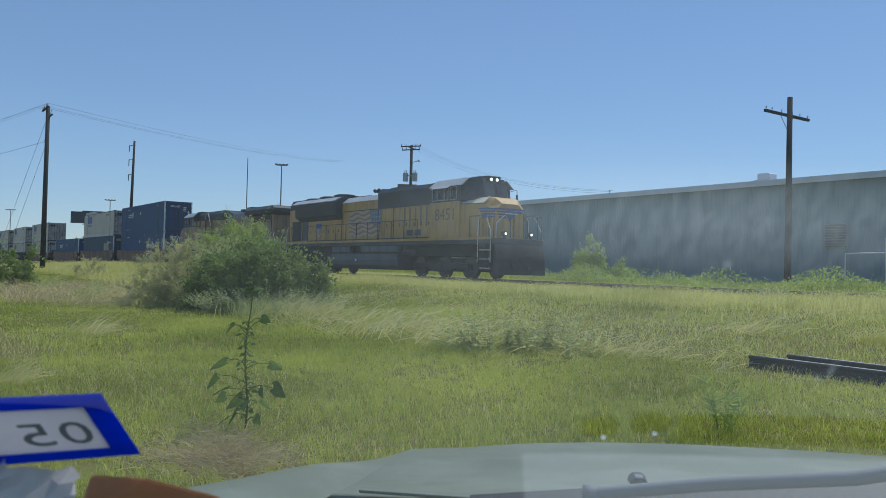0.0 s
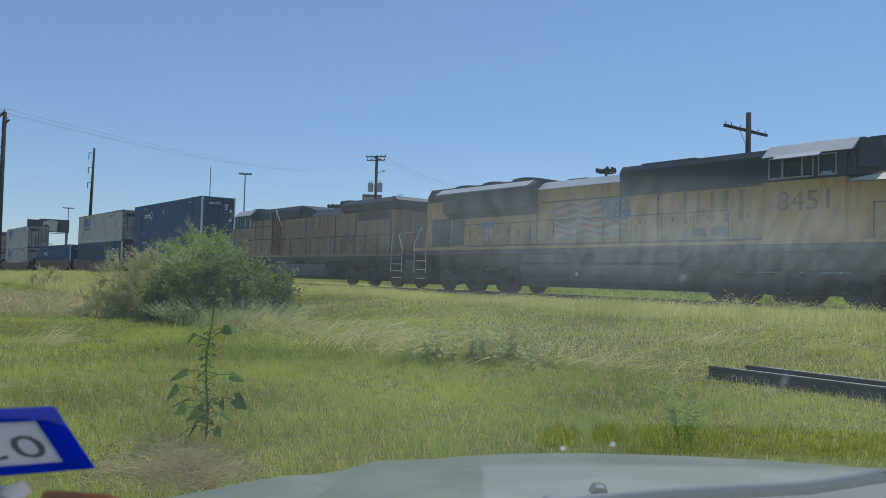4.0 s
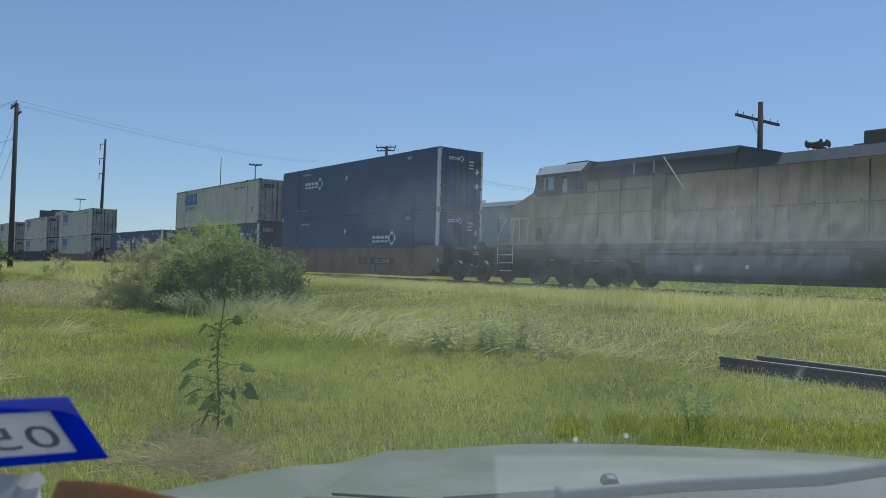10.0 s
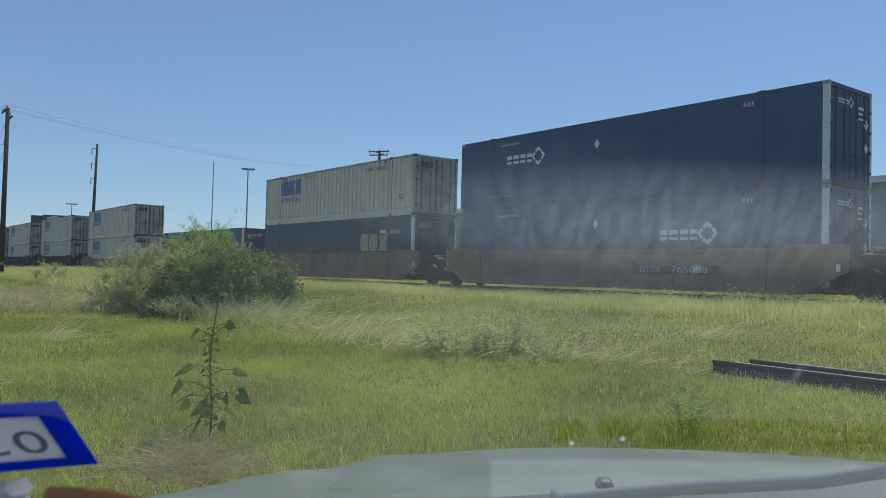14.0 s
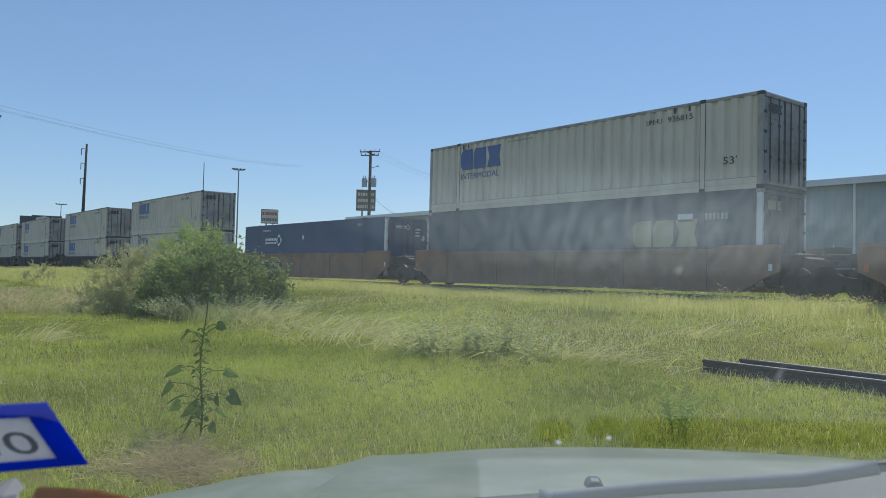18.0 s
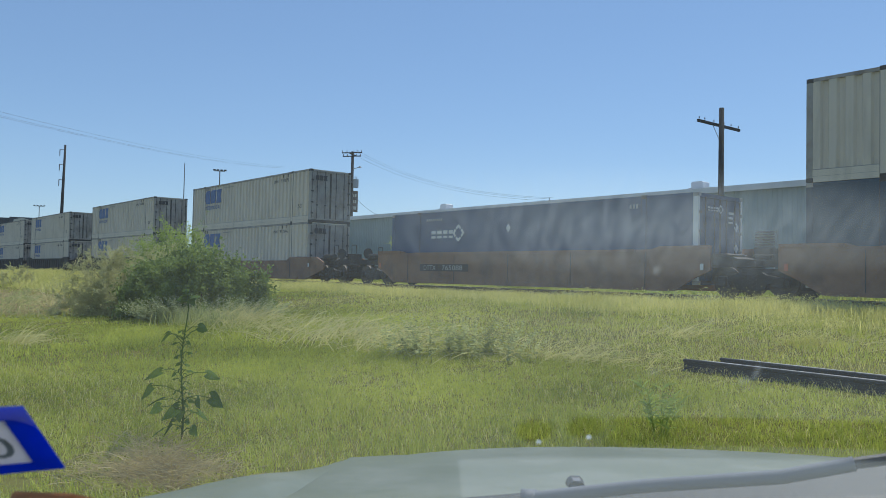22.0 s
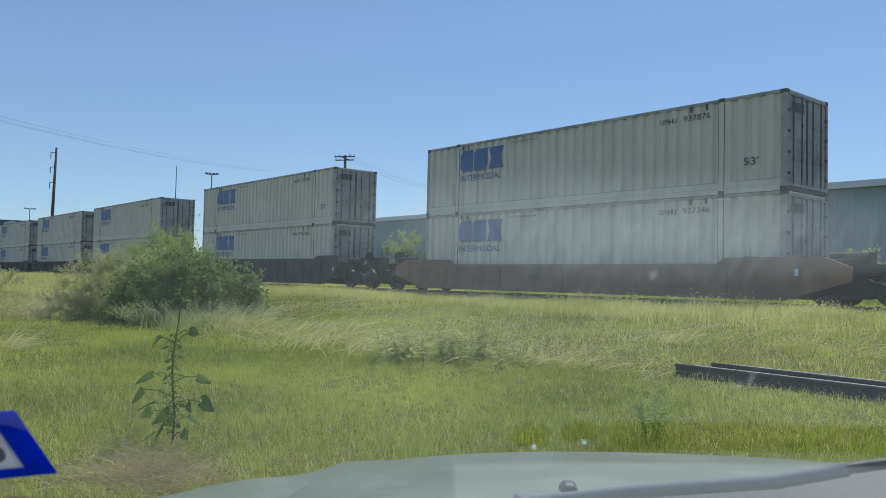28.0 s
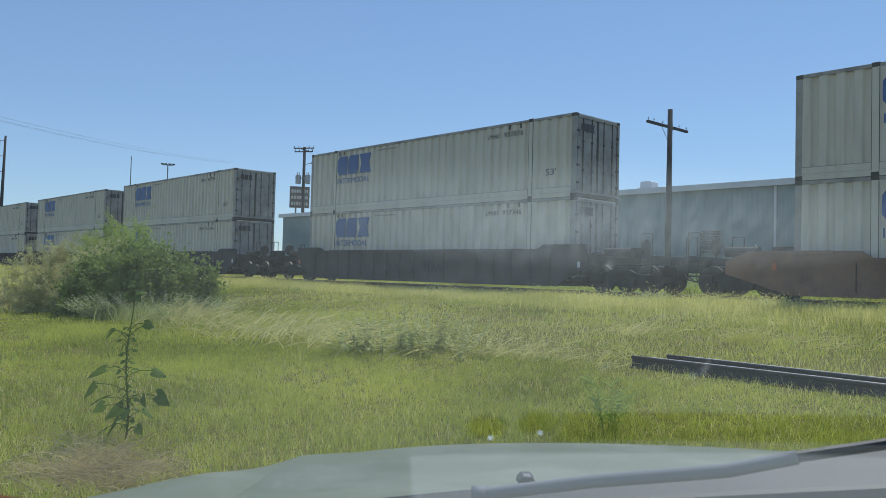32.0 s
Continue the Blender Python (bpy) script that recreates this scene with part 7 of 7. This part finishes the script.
def build_sunflower():
    """The tall weed by the car: an upright stalk, broad drooping leaves on long stalks and many small ones."""
    rng = np.random.default_rng(7)
    x, y = -6.72, 2.67
    t = thing("tall_weed", "tall wild sunflower stalk with drooping broad leaves", "weed", pose(x, y, ground_z(x, y), 0, 0, 51.0))   # x across the view from the car
    pts = [(0.018 * math.sin(k * 0.8) + 0.004 * k * 0.5, 0.015 * math.cos(k * 0.7), k * 0.130 - 0.02) for k in range(11)]
    st = Shape()
    for i, (p, q) in enumerate(zip(pts, pts[1:])):
        st.rod(p, q, 0.010 - 0.0006 * i, 8, 0.010 - 0.0006 * (i + 1))
    part("stalk", st, M["leaf_broad"], t, "green upright stalk")

    def stalk_at(z):
        k = min(9, max(0, int((z + 0.02) / 0.130)))
        f = (z - pts[k][2]) / 0.130
        return Vector(pts[k]).lerp(Vector(pts[k + 1]), min(1, max(0, f)))

    def leaf(at, size, heading, droop, stalk_z=None):
        """A heart-shaped leaf whose base is at the point; its stalk runs back to the main stem."""
        base = Vector(at)
        d = Vector((math.cos(heading), math.sin(heading), 0.0))
        roll = rng.uniform(0.3, 1.25)
        side = Vector((-math.sin(heading) * math.cos(roll), math.cos(heading) * math.cos(roll), math.sin(roll)))
        fold = rng.uniform(0.05, 0.3)
        rows = []
        for k, (f, wv) in enumerate(((-0.12, 0.55), (0.0, 0.92), (0.22, 1.0), (0.45, 0.82), (0.7, 0.5), (0.88, 0.24), (1.0, 0.02))):
            c = base + d * size * f * math.cos(droop) + Vector((0, 0, -size * f * math.sin(droop) - size * 0.22 * f * f))
            notch = 0.16 if k == 0 else 0.0
            rows.append([c + side * size * 0.50 * wv * j + Vector((0, 0, abs(j) * size * (0.14 - fold))) + d * (-notch * size * abs(j) + notch * size * 0.9 * (1 - abs(j))) for j in (-1, -0.5, 0, 0.5, 1)])
        o = part("leaf", Shape().sheet(rows), M["leaf_broad"], t, smooth=True)
        if stalk_z is not None:
            r = stalk_at(stalk_z)
            m = (r + base) / 2 + Vector((0, 0, 0.025))
            part("leaf_stalk", Shape().path([r, m, base], 0.0035, 5), M["leaf_broad"], o)

    # broad leaves: across, depth, height, size
    for px, py, pz, sz in ((-0.12, 0.03, 0.95, 0.11), (0.13, -0.04, 1.02, 0.10), (-0.15, -0.06, 0.64, 0.15), (-0.25, 0.05, 0.50, 0.13), (-0.12, -0.10, 0.40, 0.14), (-0.05, 0.08, 0.30, 0.17), (-0.10, -0.12, 0.16, 0.11),
                           (0.22, 0.04, 0.40, 0.15), (0.14, -0.08, 0.41, 0.09), (0.17, 0.10, 0.61, 0.12), (0.03, -0.10, 0.29, 0.10), (-0.03, -0.14, 0.22, 0.13), (0.10, 0.14, 0.26, 0.12), (-0.20, 0.12, 0.30, 0.12), (0.12, -0.12, 0.16, 0.10)):
        leaf((px * 1.12, py, pz), sz * 0.9, math.atan2(py * 0.6 - 0.05, px) + rng.uniform(-0.3, 0.3), rng.uniform(0.15, 0.85), pz - rng.uniform(0.0, 0.07))
    for i in range(46):
        z = 0.10 + i * 0.0195
        a = i * 2.4 + rng.uniform(-0.4, 0.4)
        r = stalk_at(z)
        ln = rng.uniform(0.015, 0.075)
        leaf(r + Vector((math.cos(a), math.sin(a), 0.5)) * ln, rng.uniform(0.025, 0.055), a, rng.uniform(-0.2, 0.9), z)
    # nodding head in bud, and two thin side shoots
    top = Vector(pts[-1])
    head = part("flower_head", Shape().rod(top + Vector((0, 0, -0.01)), top + Vector((-0.02, -0.03, 0.035)), 0.012, 10, 0.034).rod(top + Vector((-0.02, -0.03, 0.035)), top + Vector((-0.028, -0.042, 0.05)), 0.034, 10, 0.022), M["leaf_broad"], t, "dark green nodding bud")
    for k in range(9):
        a = k * 0.70
        leaf(top + Vector((0.02 * math.cos(a), 0.02 * math.sin(a), -0.01)), 0.085, a, rng.uniform(-0.5, 0.8))
    for a, z in ((0.3, 0.90), (3.4, 0.87)):
        p = stalk_at(z)
        q = p + Vector((0.13 * math.cos(a), 0.06 * math.sin(a), 0.10))
        part("side_shoot", Shape().path([p, (p + q) / 2 + Vector((0, 0, 0.02)), q], 0.004, 5), M["leaf_broad"], t)
        leaf(q, 0.05, a, 0.5)


def build_old_rails():
    for (xa, ya), (xb, yb), lab in (((-6.55, 9.95), (3.0, 9.70), "discarded dark steel rail lying in the grass"), ((-6.2, 10.32), (3.2, 9.98), "second discarded steel rail lying behind the first")):
        a, b = Vector((xa, ya, ground_z(xa, ya) - 0.01)), Vector((xb, yb, ground_z(xb, yb) - 0.01))
        ln = (b - a).length
        turn = math.degrees(math.atan2(yb - ya, xb - xa))
        t = thing("old_rail", lab, "rail", Matrix.Translation(a) @ pose(0, 0, 0, 0, -math.degrees(math.asin((b.z - a.z) / ln)), turn), group="discarded rails")
        part("rail_bar", rail_profile(Shape(), 0, 0.175, 0, ln), M["old_rail"], t)
        # the sunlit top of the rail, painted on as a pale strip
        part("running_face", Shape().box(0.3, ln, -0.026, 0.026, 0.1755, 0.179), M["steel_rod"], t, "rail top painted pale for the sun on it")


# ---- the parked car ----
CAR = pose(0, 0, 0, 0, 0, 46)     # x to the car's right, y ahead
MID = 0.35                        # the car's middle line, right of the eye
CROWN = 0.55                      # where the bonnet is highest


def bonnet_z(x, y):
    w = min(0.95, abs(x - CROWN) / 0.85)
    pts = ((0.8, 0.300), (1.09, 0.325), (1.40, 0.385), (1.62, 0.412), (2.0, 0.445), (2.3, 0.474), (2.45, 0.52), (2.55, 0.63), (2.6, 0.8))
    for (a, p), (b, q) in zip(pts, pts[1:]):
        if y <= b:
            return EYE - (p + (q - p) * max(0.0, y - a) / (b - a)) - 0.03 * w ** 3 - 0.05 * max(0.0, -0.16 - x) ** 2 * 2
    return EYE - 0.8


def smear(name):
    """Windscreen glass: clear, with a thin dusty film that thickens into wiped smears, and dashboard reflections
    painted into it.
    """
    m = bpy.data.materials.new(name)
    m.use_nodes = True
    nt = m.node_tree
    out = nt.nodes["Material Output"]
    nt.nodes.remove(nt.nodes["Principled BSDF"])
    raw = node(nt, "TexCoord")

    def value(op, a, b, clamp=False):
        n = nt.nodes.new("ShaderNodeMath")
        n.operation, n.use_clamp = op, clamp
        for i, v in enumerate((a, b)):
            if isinstance(v, (int, float)):
                n.inputs[i].default_value = v
            else:
                nt.links.new(v, n.inputs[i])
        return n.outputs[0]

    # the pane's own flat measure, with its bow taken out
    flat = node(nt, "SeparateXYZ")
    nt.links.new(raw.outputs["Object"], flat.inputs[0])
    off = value("SUBTRACT", flat.outputs["X"], MID)
    co = node(nt, "CombineXYZ")
    nt.links.new(flat.outputs["X"], co.inputs["X"])
    nt.links.new(value("SUBTRACT", flat.outputs["Y"], value("MULTIPLY", value("MULTIPLY", off, off), 0.289)), co.inputs["Y"])

    def spot(cx, cy, rx, ry, power=1.0):
        """1 in the middle of an oval on the pane, falling to 0 at its edge."""
        mp = node(nt, "Mapping", Location=(-cx / rx, -cy / ry, 0), Scale=(1 / rx, 1 / ry, 0))
        nt.links.new(co.outputs[0], mp.inputs["Vector"])
        g = nt.nodes.new("ShaderNodeTexGradient")
        g.gradient_type = "SPHERICAL"
        nt.links.new(mp.outputs["Vector"], g.inputs["Vector"])
        return value("POWER", g.outputs["Fac"], power)

    def streaks(scale, stretch, lo, hi, wobble=0.0):
        mp = node(nt, "Mapping", Scale=stretch)
        nt.links.new(co.outputs[0], mp.inputs["Vector"])
        n = node(nt, "TexNoise", Scale=scale, Detail=4.0, Roughness=0.6, Distortion=wobble)
        nt.links.new(mp.outputs["Vector"], n.inputs["Vector"])
        r = node(nt, "MapRange")
        r.inputs["From Min"].default_value, r.inputs["From Max"].default_value = lo, hi
        nt.links.new(n.outputs["Fac"], r.inputs["Value"])
        return r.outputs["Result"]

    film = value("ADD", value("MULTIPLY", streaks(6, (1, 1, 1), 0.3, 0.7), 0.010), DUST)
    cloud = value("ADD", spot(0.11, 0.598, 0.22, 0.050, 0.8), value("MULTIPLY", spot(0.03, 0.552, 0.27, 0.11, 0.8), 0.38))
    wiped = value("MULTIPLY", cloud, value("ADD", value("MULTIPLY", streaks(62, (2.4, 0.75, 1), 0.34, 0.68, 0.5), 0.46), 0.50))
    # dark dashboard reflections low on the glass, painted as a strip and two dabs
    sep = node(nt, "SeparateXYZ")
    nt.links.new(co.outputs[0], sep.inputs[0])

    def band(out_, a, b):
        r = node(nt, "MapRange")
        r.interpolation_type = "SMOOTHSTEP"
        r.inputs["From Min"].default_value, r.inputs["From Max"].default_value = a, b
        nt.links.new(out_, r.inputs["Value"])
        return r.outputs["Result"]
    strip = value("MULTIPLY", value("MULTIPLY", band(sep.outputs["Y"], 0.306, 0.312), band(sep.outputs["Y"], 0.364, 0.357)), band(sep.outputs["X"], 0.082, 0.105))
    glare_gap = value("ADD", strip, value("ADD", band(spot(0.032, 0.337, 0.022, 0.026), 0.0, 0.5), band(spot(0.074, 0.343, 0.022, 0.026), 0.0, 0.5)), True)
    film = value("MULTIPLY", film, value("SUBTRACT", 1.0, value("MULTIPLY", glare_gap, 0.95)))
    # the lower glass has dust and painted dashboard glare, a rectangular reflection towards the middle
    low = value("MULTIPLY", band(sep.outputs["Y"], 0.56, 0.36), value("SUBTRACT", 1.0, value("MULTIPLY", glare_gap, 0.9)))
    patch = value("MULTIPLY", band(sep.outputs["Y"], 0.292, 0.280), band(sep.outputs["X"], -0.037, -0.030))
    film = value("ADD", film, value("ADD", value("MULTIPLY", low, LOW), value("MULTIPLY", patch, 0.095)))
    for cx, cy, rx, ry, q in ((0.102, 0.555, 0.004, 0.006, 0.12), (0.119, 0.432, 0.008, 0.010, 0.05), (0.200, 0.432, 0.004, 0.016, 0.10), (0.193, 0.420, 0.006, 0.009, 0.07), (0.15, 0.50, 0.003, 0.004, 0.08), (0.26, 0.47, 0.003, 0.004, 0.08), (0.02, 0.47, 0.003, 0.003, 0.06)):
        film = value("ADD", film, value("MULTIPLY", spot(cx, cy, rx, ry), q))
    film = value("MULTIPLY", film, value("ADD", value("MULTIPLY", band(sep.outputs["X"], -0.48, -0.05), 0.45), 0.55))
    veil = value("ADD", film, value("MULTIPLY", wiped, SMEAR))
    tr = node(nt, "BsdfTransparent", Color=(0.93, 0.96, 0.96, 1))
    tl = node(nt, "BsdfTranslucent", Color=(0.78, 0.85, 0.80, 1))
    mx = nt.nodes.new("ShaderNodeMixShader")
    nt.links.new(veil, mx.inputs[0])
    nt.links.new(tr.outputs[0], mx.inputs[1])
    nt.links.new(tl.outputs[0], mx.inputs[2])
    nt.links.new(mx.outputs[0], out.inputs["Surface"])
    return m


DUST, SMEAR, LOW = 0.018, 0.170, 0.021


def build_car():
    car = thing("car", "parked car with a dusty pale silver-green bonnet", "car", CAR.copy())
    ys = [1.40 + i * 0.05 for i in range(20)] + [2.38, 2.42, 2.46, 2.5, 2.55, 2.6]
    xs = [MID - 0.76 + 1.52 * i / 40 for i in range(41)]
    rows = [[(x, y - 0.10 * ((x - CROWN) / 0.76) ** 2 * (y - 1.4) / 1.2, bonnet_z(x, y)) for x in xs] for y in ys]
    rows.insert(0, [(x, 1.40, bonnet_z(x, 1.40) - 0.03) for x in xs])
    bonnet = part("bonnet", Shape().sheet(rows), M["bonnet_paint"], car, "dusty silver-green bonnet", smooth=True)
    # wings either side, rounded over to the wheel arch
    for s in (-1, 1):
        rows = []
        for i in range(40):
            y = 0.75 + i * 0.047
            edge = MID + s * 0.765
            z = bonnet_z(edge, y) - 0.004
            shoulder = EYE - (0.322 + 0.185 * (y - 1.09)) + 0.010 * math.sin(math.pi * min(1.0, max(0.0, (y - 1.35) / 1.0)))
            front = 0.10 * ((edge - CROWN) / 0.76) ** 2 * max(0.0, y - 1.4) / 1.2
            rows.append([(edge + s * q, y - front * (1 + q), z + (shoulder - z) * f - dz)
                         for q, f, dz in ((0.0, 0, 0), (0.035, 0.35, -0.002), (0.075, 0.75, 0.0), (0.11, 1.0, 0.004), (0.135, 1.0, 0.028), (0.15, 1.0, 0.08), (0.158, 1.0, 0.5))])
        part("wing", Shape().sheet(rows), M["bonnet_paint"], car, smooth=True)
    # strip added along the bonnet's rear edge for its highlight
    part("rear_edge_strip", Shape().box(MID - 0.70, MID + 0.70, 1.375, 1.397, EYE - 0.402, EYE - 0.396, 0.002), M["bonnet_paint"], car, "bonnet edge strip added for the highlight line")
    noz = part("washer_nozzle", Shape().prism([(0.134, EYE - 0.425), (0.176, EYE - 0.425), (0.171, EYE - 0.408), (0.164, EYE - 0.402), (0.147, EYE - 0.402), (0.140, EYE - 0.408)], 1.60, 1.65), M["rubber"], car, "small black washer nozzle")
    part("jet", Shape().box(0.148, 0.163, 1.60, 1.625, EYE - 0.4025, EYE - 0.400), M["wiper_paint"], noz)
    # what carries the bonnet: front panel, bumper, side skirts and front wheels
    part("front_panel", Shape().prism([(2.30, 0.45), (2.42, 0.48), (2.44, 0.80), (2.36, EYE - 0.62), (2.20, EYE - 0.60)], MID - 0.80, MID + 0.80, "x"), M["bonnet_paint"], car)
    part("bumper", Shape().prism([(2.30, 0.25), (2.50, 0.28), (2.54, 0.42), (2.50, 0.52), (2.30, 0.55)], MID - 0.82, MID + 0.82, "x"), M["rubber"], car, "dark bumper")
    for k in (-1, 1):
        part("side_panel", Shape().box(MID + k * 0.90 - 0.02, MID + k * 0.90 + 0.02, 0.75, 1.30, 0.24, EYE - 0.62, 0.01), M["bonnet_paint"], car)
        wh = part("wheel", Shape().rod((MID + k * 0.70, 1.75, 0.32), (MID + k * 0.88, 1.75, 0.32), 0.31, 24), M["rubber"], car, "black tyre")
        part("rim", Shape().rod((MID + k * 0.881, 1.75, 0.32), (MID + k * 0.895, 1.75, 0.32), 0.20, 18), M["steel_rod"], wh)
    # cowl and wiper
    cowl = Shape()
    cowl.sheet([[(x, y, EYE - 0.350 - 0.22 * (1.36 - y) + 0.125 * (x - 0.15)) for x in (MID - 0.5, 0.1, 0.25, 0.5, 0.8, MID + 0.72)] for y in (1.05, 1.15, 1.25, 1.36)])
    cowl.sheet([[(x, 1.36, EYE - 0.350 + 0.125 * (x - 0.15) - dz) for x in (MID - 0.5, 0.1, 0.25, 0.5, 0.8, MID + 0.72)] for dz in (0, 0.05)])
    part("cowl_panel", cowl, M["rubber"], car, "black plastic cowl panel")
    p = [Vector((0.045, 1.16, EYE - 0.318)), Vector((0.20, 1.11, EYE - 0.281)), Vector((0.36, 1.045, EYE - 0.246)), Vector((0.44, 1.025, EYE - 0.222))]
    arm = tube(p, 0.0092, 10)
    arm.rod(p[0] - Vector((0.012, 0, 0)), p[0] + Vector((0.012, 0, 0)), 0.013, 12)
    wa = part("wiper_arm", arm, M["wiper_paint"], car, "dark grey wiper arm", smooth=True)
    part("wiper_blade", Shape().rod((0.43, 1.028, EYE - 0.224), (0.70, 1.01, EYE - 0.172), 0.0075, 8), M["rubber"], wa, "black rubber wiper blade")
    part("wiper_blade", Shape().rod((0.24, 1.17, EYE - 0.330), (0.95, 1.09, EYE - 0.252), 0.012, 8), M["rubber"], car, "black rubber wiper blade")
    # windscreen: a curved pane; its own y runs up the slope
    slope = math.hypot(0.70, 0.56)
    pane = Shape()
    rows = []
    for j in range(9):
        v = slope * 1.1 * j / 8
        rows.append([(x, v, 0.0) for x in [MID - 0.84 + 1.68 * i / 24 for i in range(25)]])
    pane.sheet(rows)
    up = Vector((0, -0.70, 0.56)).normalized()
    out = Vector((1, 0, 0)).cross(up)
    lay = Matrix(((1, up.x, out.x, 0), (0, up.y, out.y, 0.98), (0, up.z, out.z, EYE - 0.34), (0, 0, 0, 1)))
    for v in pane.bm.verts:      # bowed across its width
        w = v.co.x - MID
        back = lay.to_3x3().inverted() @ Vector((0, -0.37 * w * w, 0))
        v.co += back
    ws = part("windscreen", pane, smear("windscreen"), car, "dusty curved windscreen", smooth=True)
    ws.matrix_basis = lay
    ws.visible_shadow = False
    for x, v in ((0.036, 0.317), (0.079, 0.325)):
        w = x - MID
        q = lay @ Vector((x, v, 0)) + Vector((0, -0.37 * w * w, 0))
        part("glass_chip", Shape().rod(q - out * 0.001, q + out * 0.001, 0.0022, 10), M["chip"], car, "tiny pale chip in the glass")


def build_stickers():
    # blue-framed card in the lower corner of the windscreen, its figures seen from behind
    tr, br = Vector((-0.323, 0.521, EYE - 0.095)), Vector((-0.305, 0.545, EYE - 0.1415))
    run = Vector((-0.82, -0.575, 0.0)).normalized()
    drop = (br - tr)
    hgt = drop.length
    drop.normalize()
    nrm = run.cross(drop).normalized()
    if nrm.dot(tr - Vector((0, 0, EYE))) > 0:
        nrm = -nrm
    # along the card, down the card, and out of it towards the eye
    skew = Matrix(((run.x, drop.x, nrm.x, tr.x), (run.y, drop.y, nrm.y, tr.y), (run.z, drop.z, nrm.z, tr.z), (0, 0, 0, 1)))
    t = thing("permit_sticker", "blue-bordered windscreen permit card with mirrored figures", "sticker", CAR.copy())
    W, B, R = 0.11, 0.0105, 0.0165
    s = Shape()
    for a0, a1, b0, b1 in ((0, W, 0, B), (0, W, hgt - B * 0.7, hgt), (0, R, B, hgt - B * 0.7), (W - R, W, B, hgt - B * 0.7)):
        s.box(a0, a1, b0, b1, -0.0015, 0.0015)
    made = [part("border", s, M["sticker_blue"], t, "bright blue border"),
            part("card", Shape().box(R, W - R, B, hgt - B * 0.7, -0.001, 0.0002), M["sticker_white"], t, "dull white card")]
    for i, ch in enumerate("05"):
        o = lettering(ch, 0.028, Matrix(), M["sticker_grey"], t, name="figure", extrude=0.0002, width=0.021)
        o.data.transform(Matrix.Translation((R + 0.004 + 0.0245 * i, hgt - B * 0.7 - 0.006, 0.0008)) @ Matrix.Diagonal((1, -1, 1, 1)))
        made.append(o)
    for ob in made:
        ob.data.transform(skew)
        ob.data.update()
    # orange and pale labels under it
    c = thing("inspection_label", "faded orange windscreen label", "sticker", CAR.copy())
    a, b, d, e = (Vector(p) + Vector((0, 0, EYE)) for p in ((-0.331, 0.525, -0.155), (-0.300, 0.543, -0.160), (-0.258, 0.580, -0.181), (-0.335, 0.512, -0.186)))
    s = Shape()
    back = Vector((0.001, 0.0015, 0.0008))
    s.bm.faces.new([s.bm.verts.new(p) for p in (a, b, d, e)])
    s.bm.faces.new([s.bm.verts.new(p + back) for p in (e, d, b, a)])
    part("label_sheet", s, M["sticker_orange"], c)
    k = thing("paper_scrap", "crumpled pale paper scrap behind the glass", "paper", CAR @ pose(-0.352, 0.472, EYE - 0.156))
    rng = np.random.default_rng(3)
    rows = [[(-0.035 + 0.07 * i / 7, 0.02 * j / 4 + 0.003 * rng.normal(), -0.02 + 0.036 * j / 4 + 0.003 * rng.normal()) for i in range(8)] for j in range(5)]
    part("paper_sheet", Shape().sheet(rows), M["sticker_white"], k)


# ---- motion of the train ----
def gone(t):
    for (t0, s0), (t1, s1) in zip(ALONG, ALONG[1:]):
        if t <= t1:
            return s0 + (s1 - s0) * (t - t0) / (t1 - t0)
    return ALONG[-1][1]


def motions():
    for ob, base in TRAIN:
        walk(ob, [(t, Matrix.Translation((s, 0, 0)) @ base) for t, s in ALONG])
    for w, r, x in WHEELSETS:
        flip = -1 if abs(w.parent.parent.matrix_basis.to_euler().z) > 1 else 1
        walk(w, [(i / 10, Matrix.Translation((x, 0, r)) @ Matrix.Rotation(flip * (gone(i / 10) - gone(0)) / r, 4, "Y")) for i in range(321)])


build_ground()
build_track()
build_warehouse()
build_pipe_rail()
build_poles()
build_distance()
build_train()
build_grass()
build_shrubs()
build_sunflower()
build_old_rails()
build_car()
build_stickers()
motions()
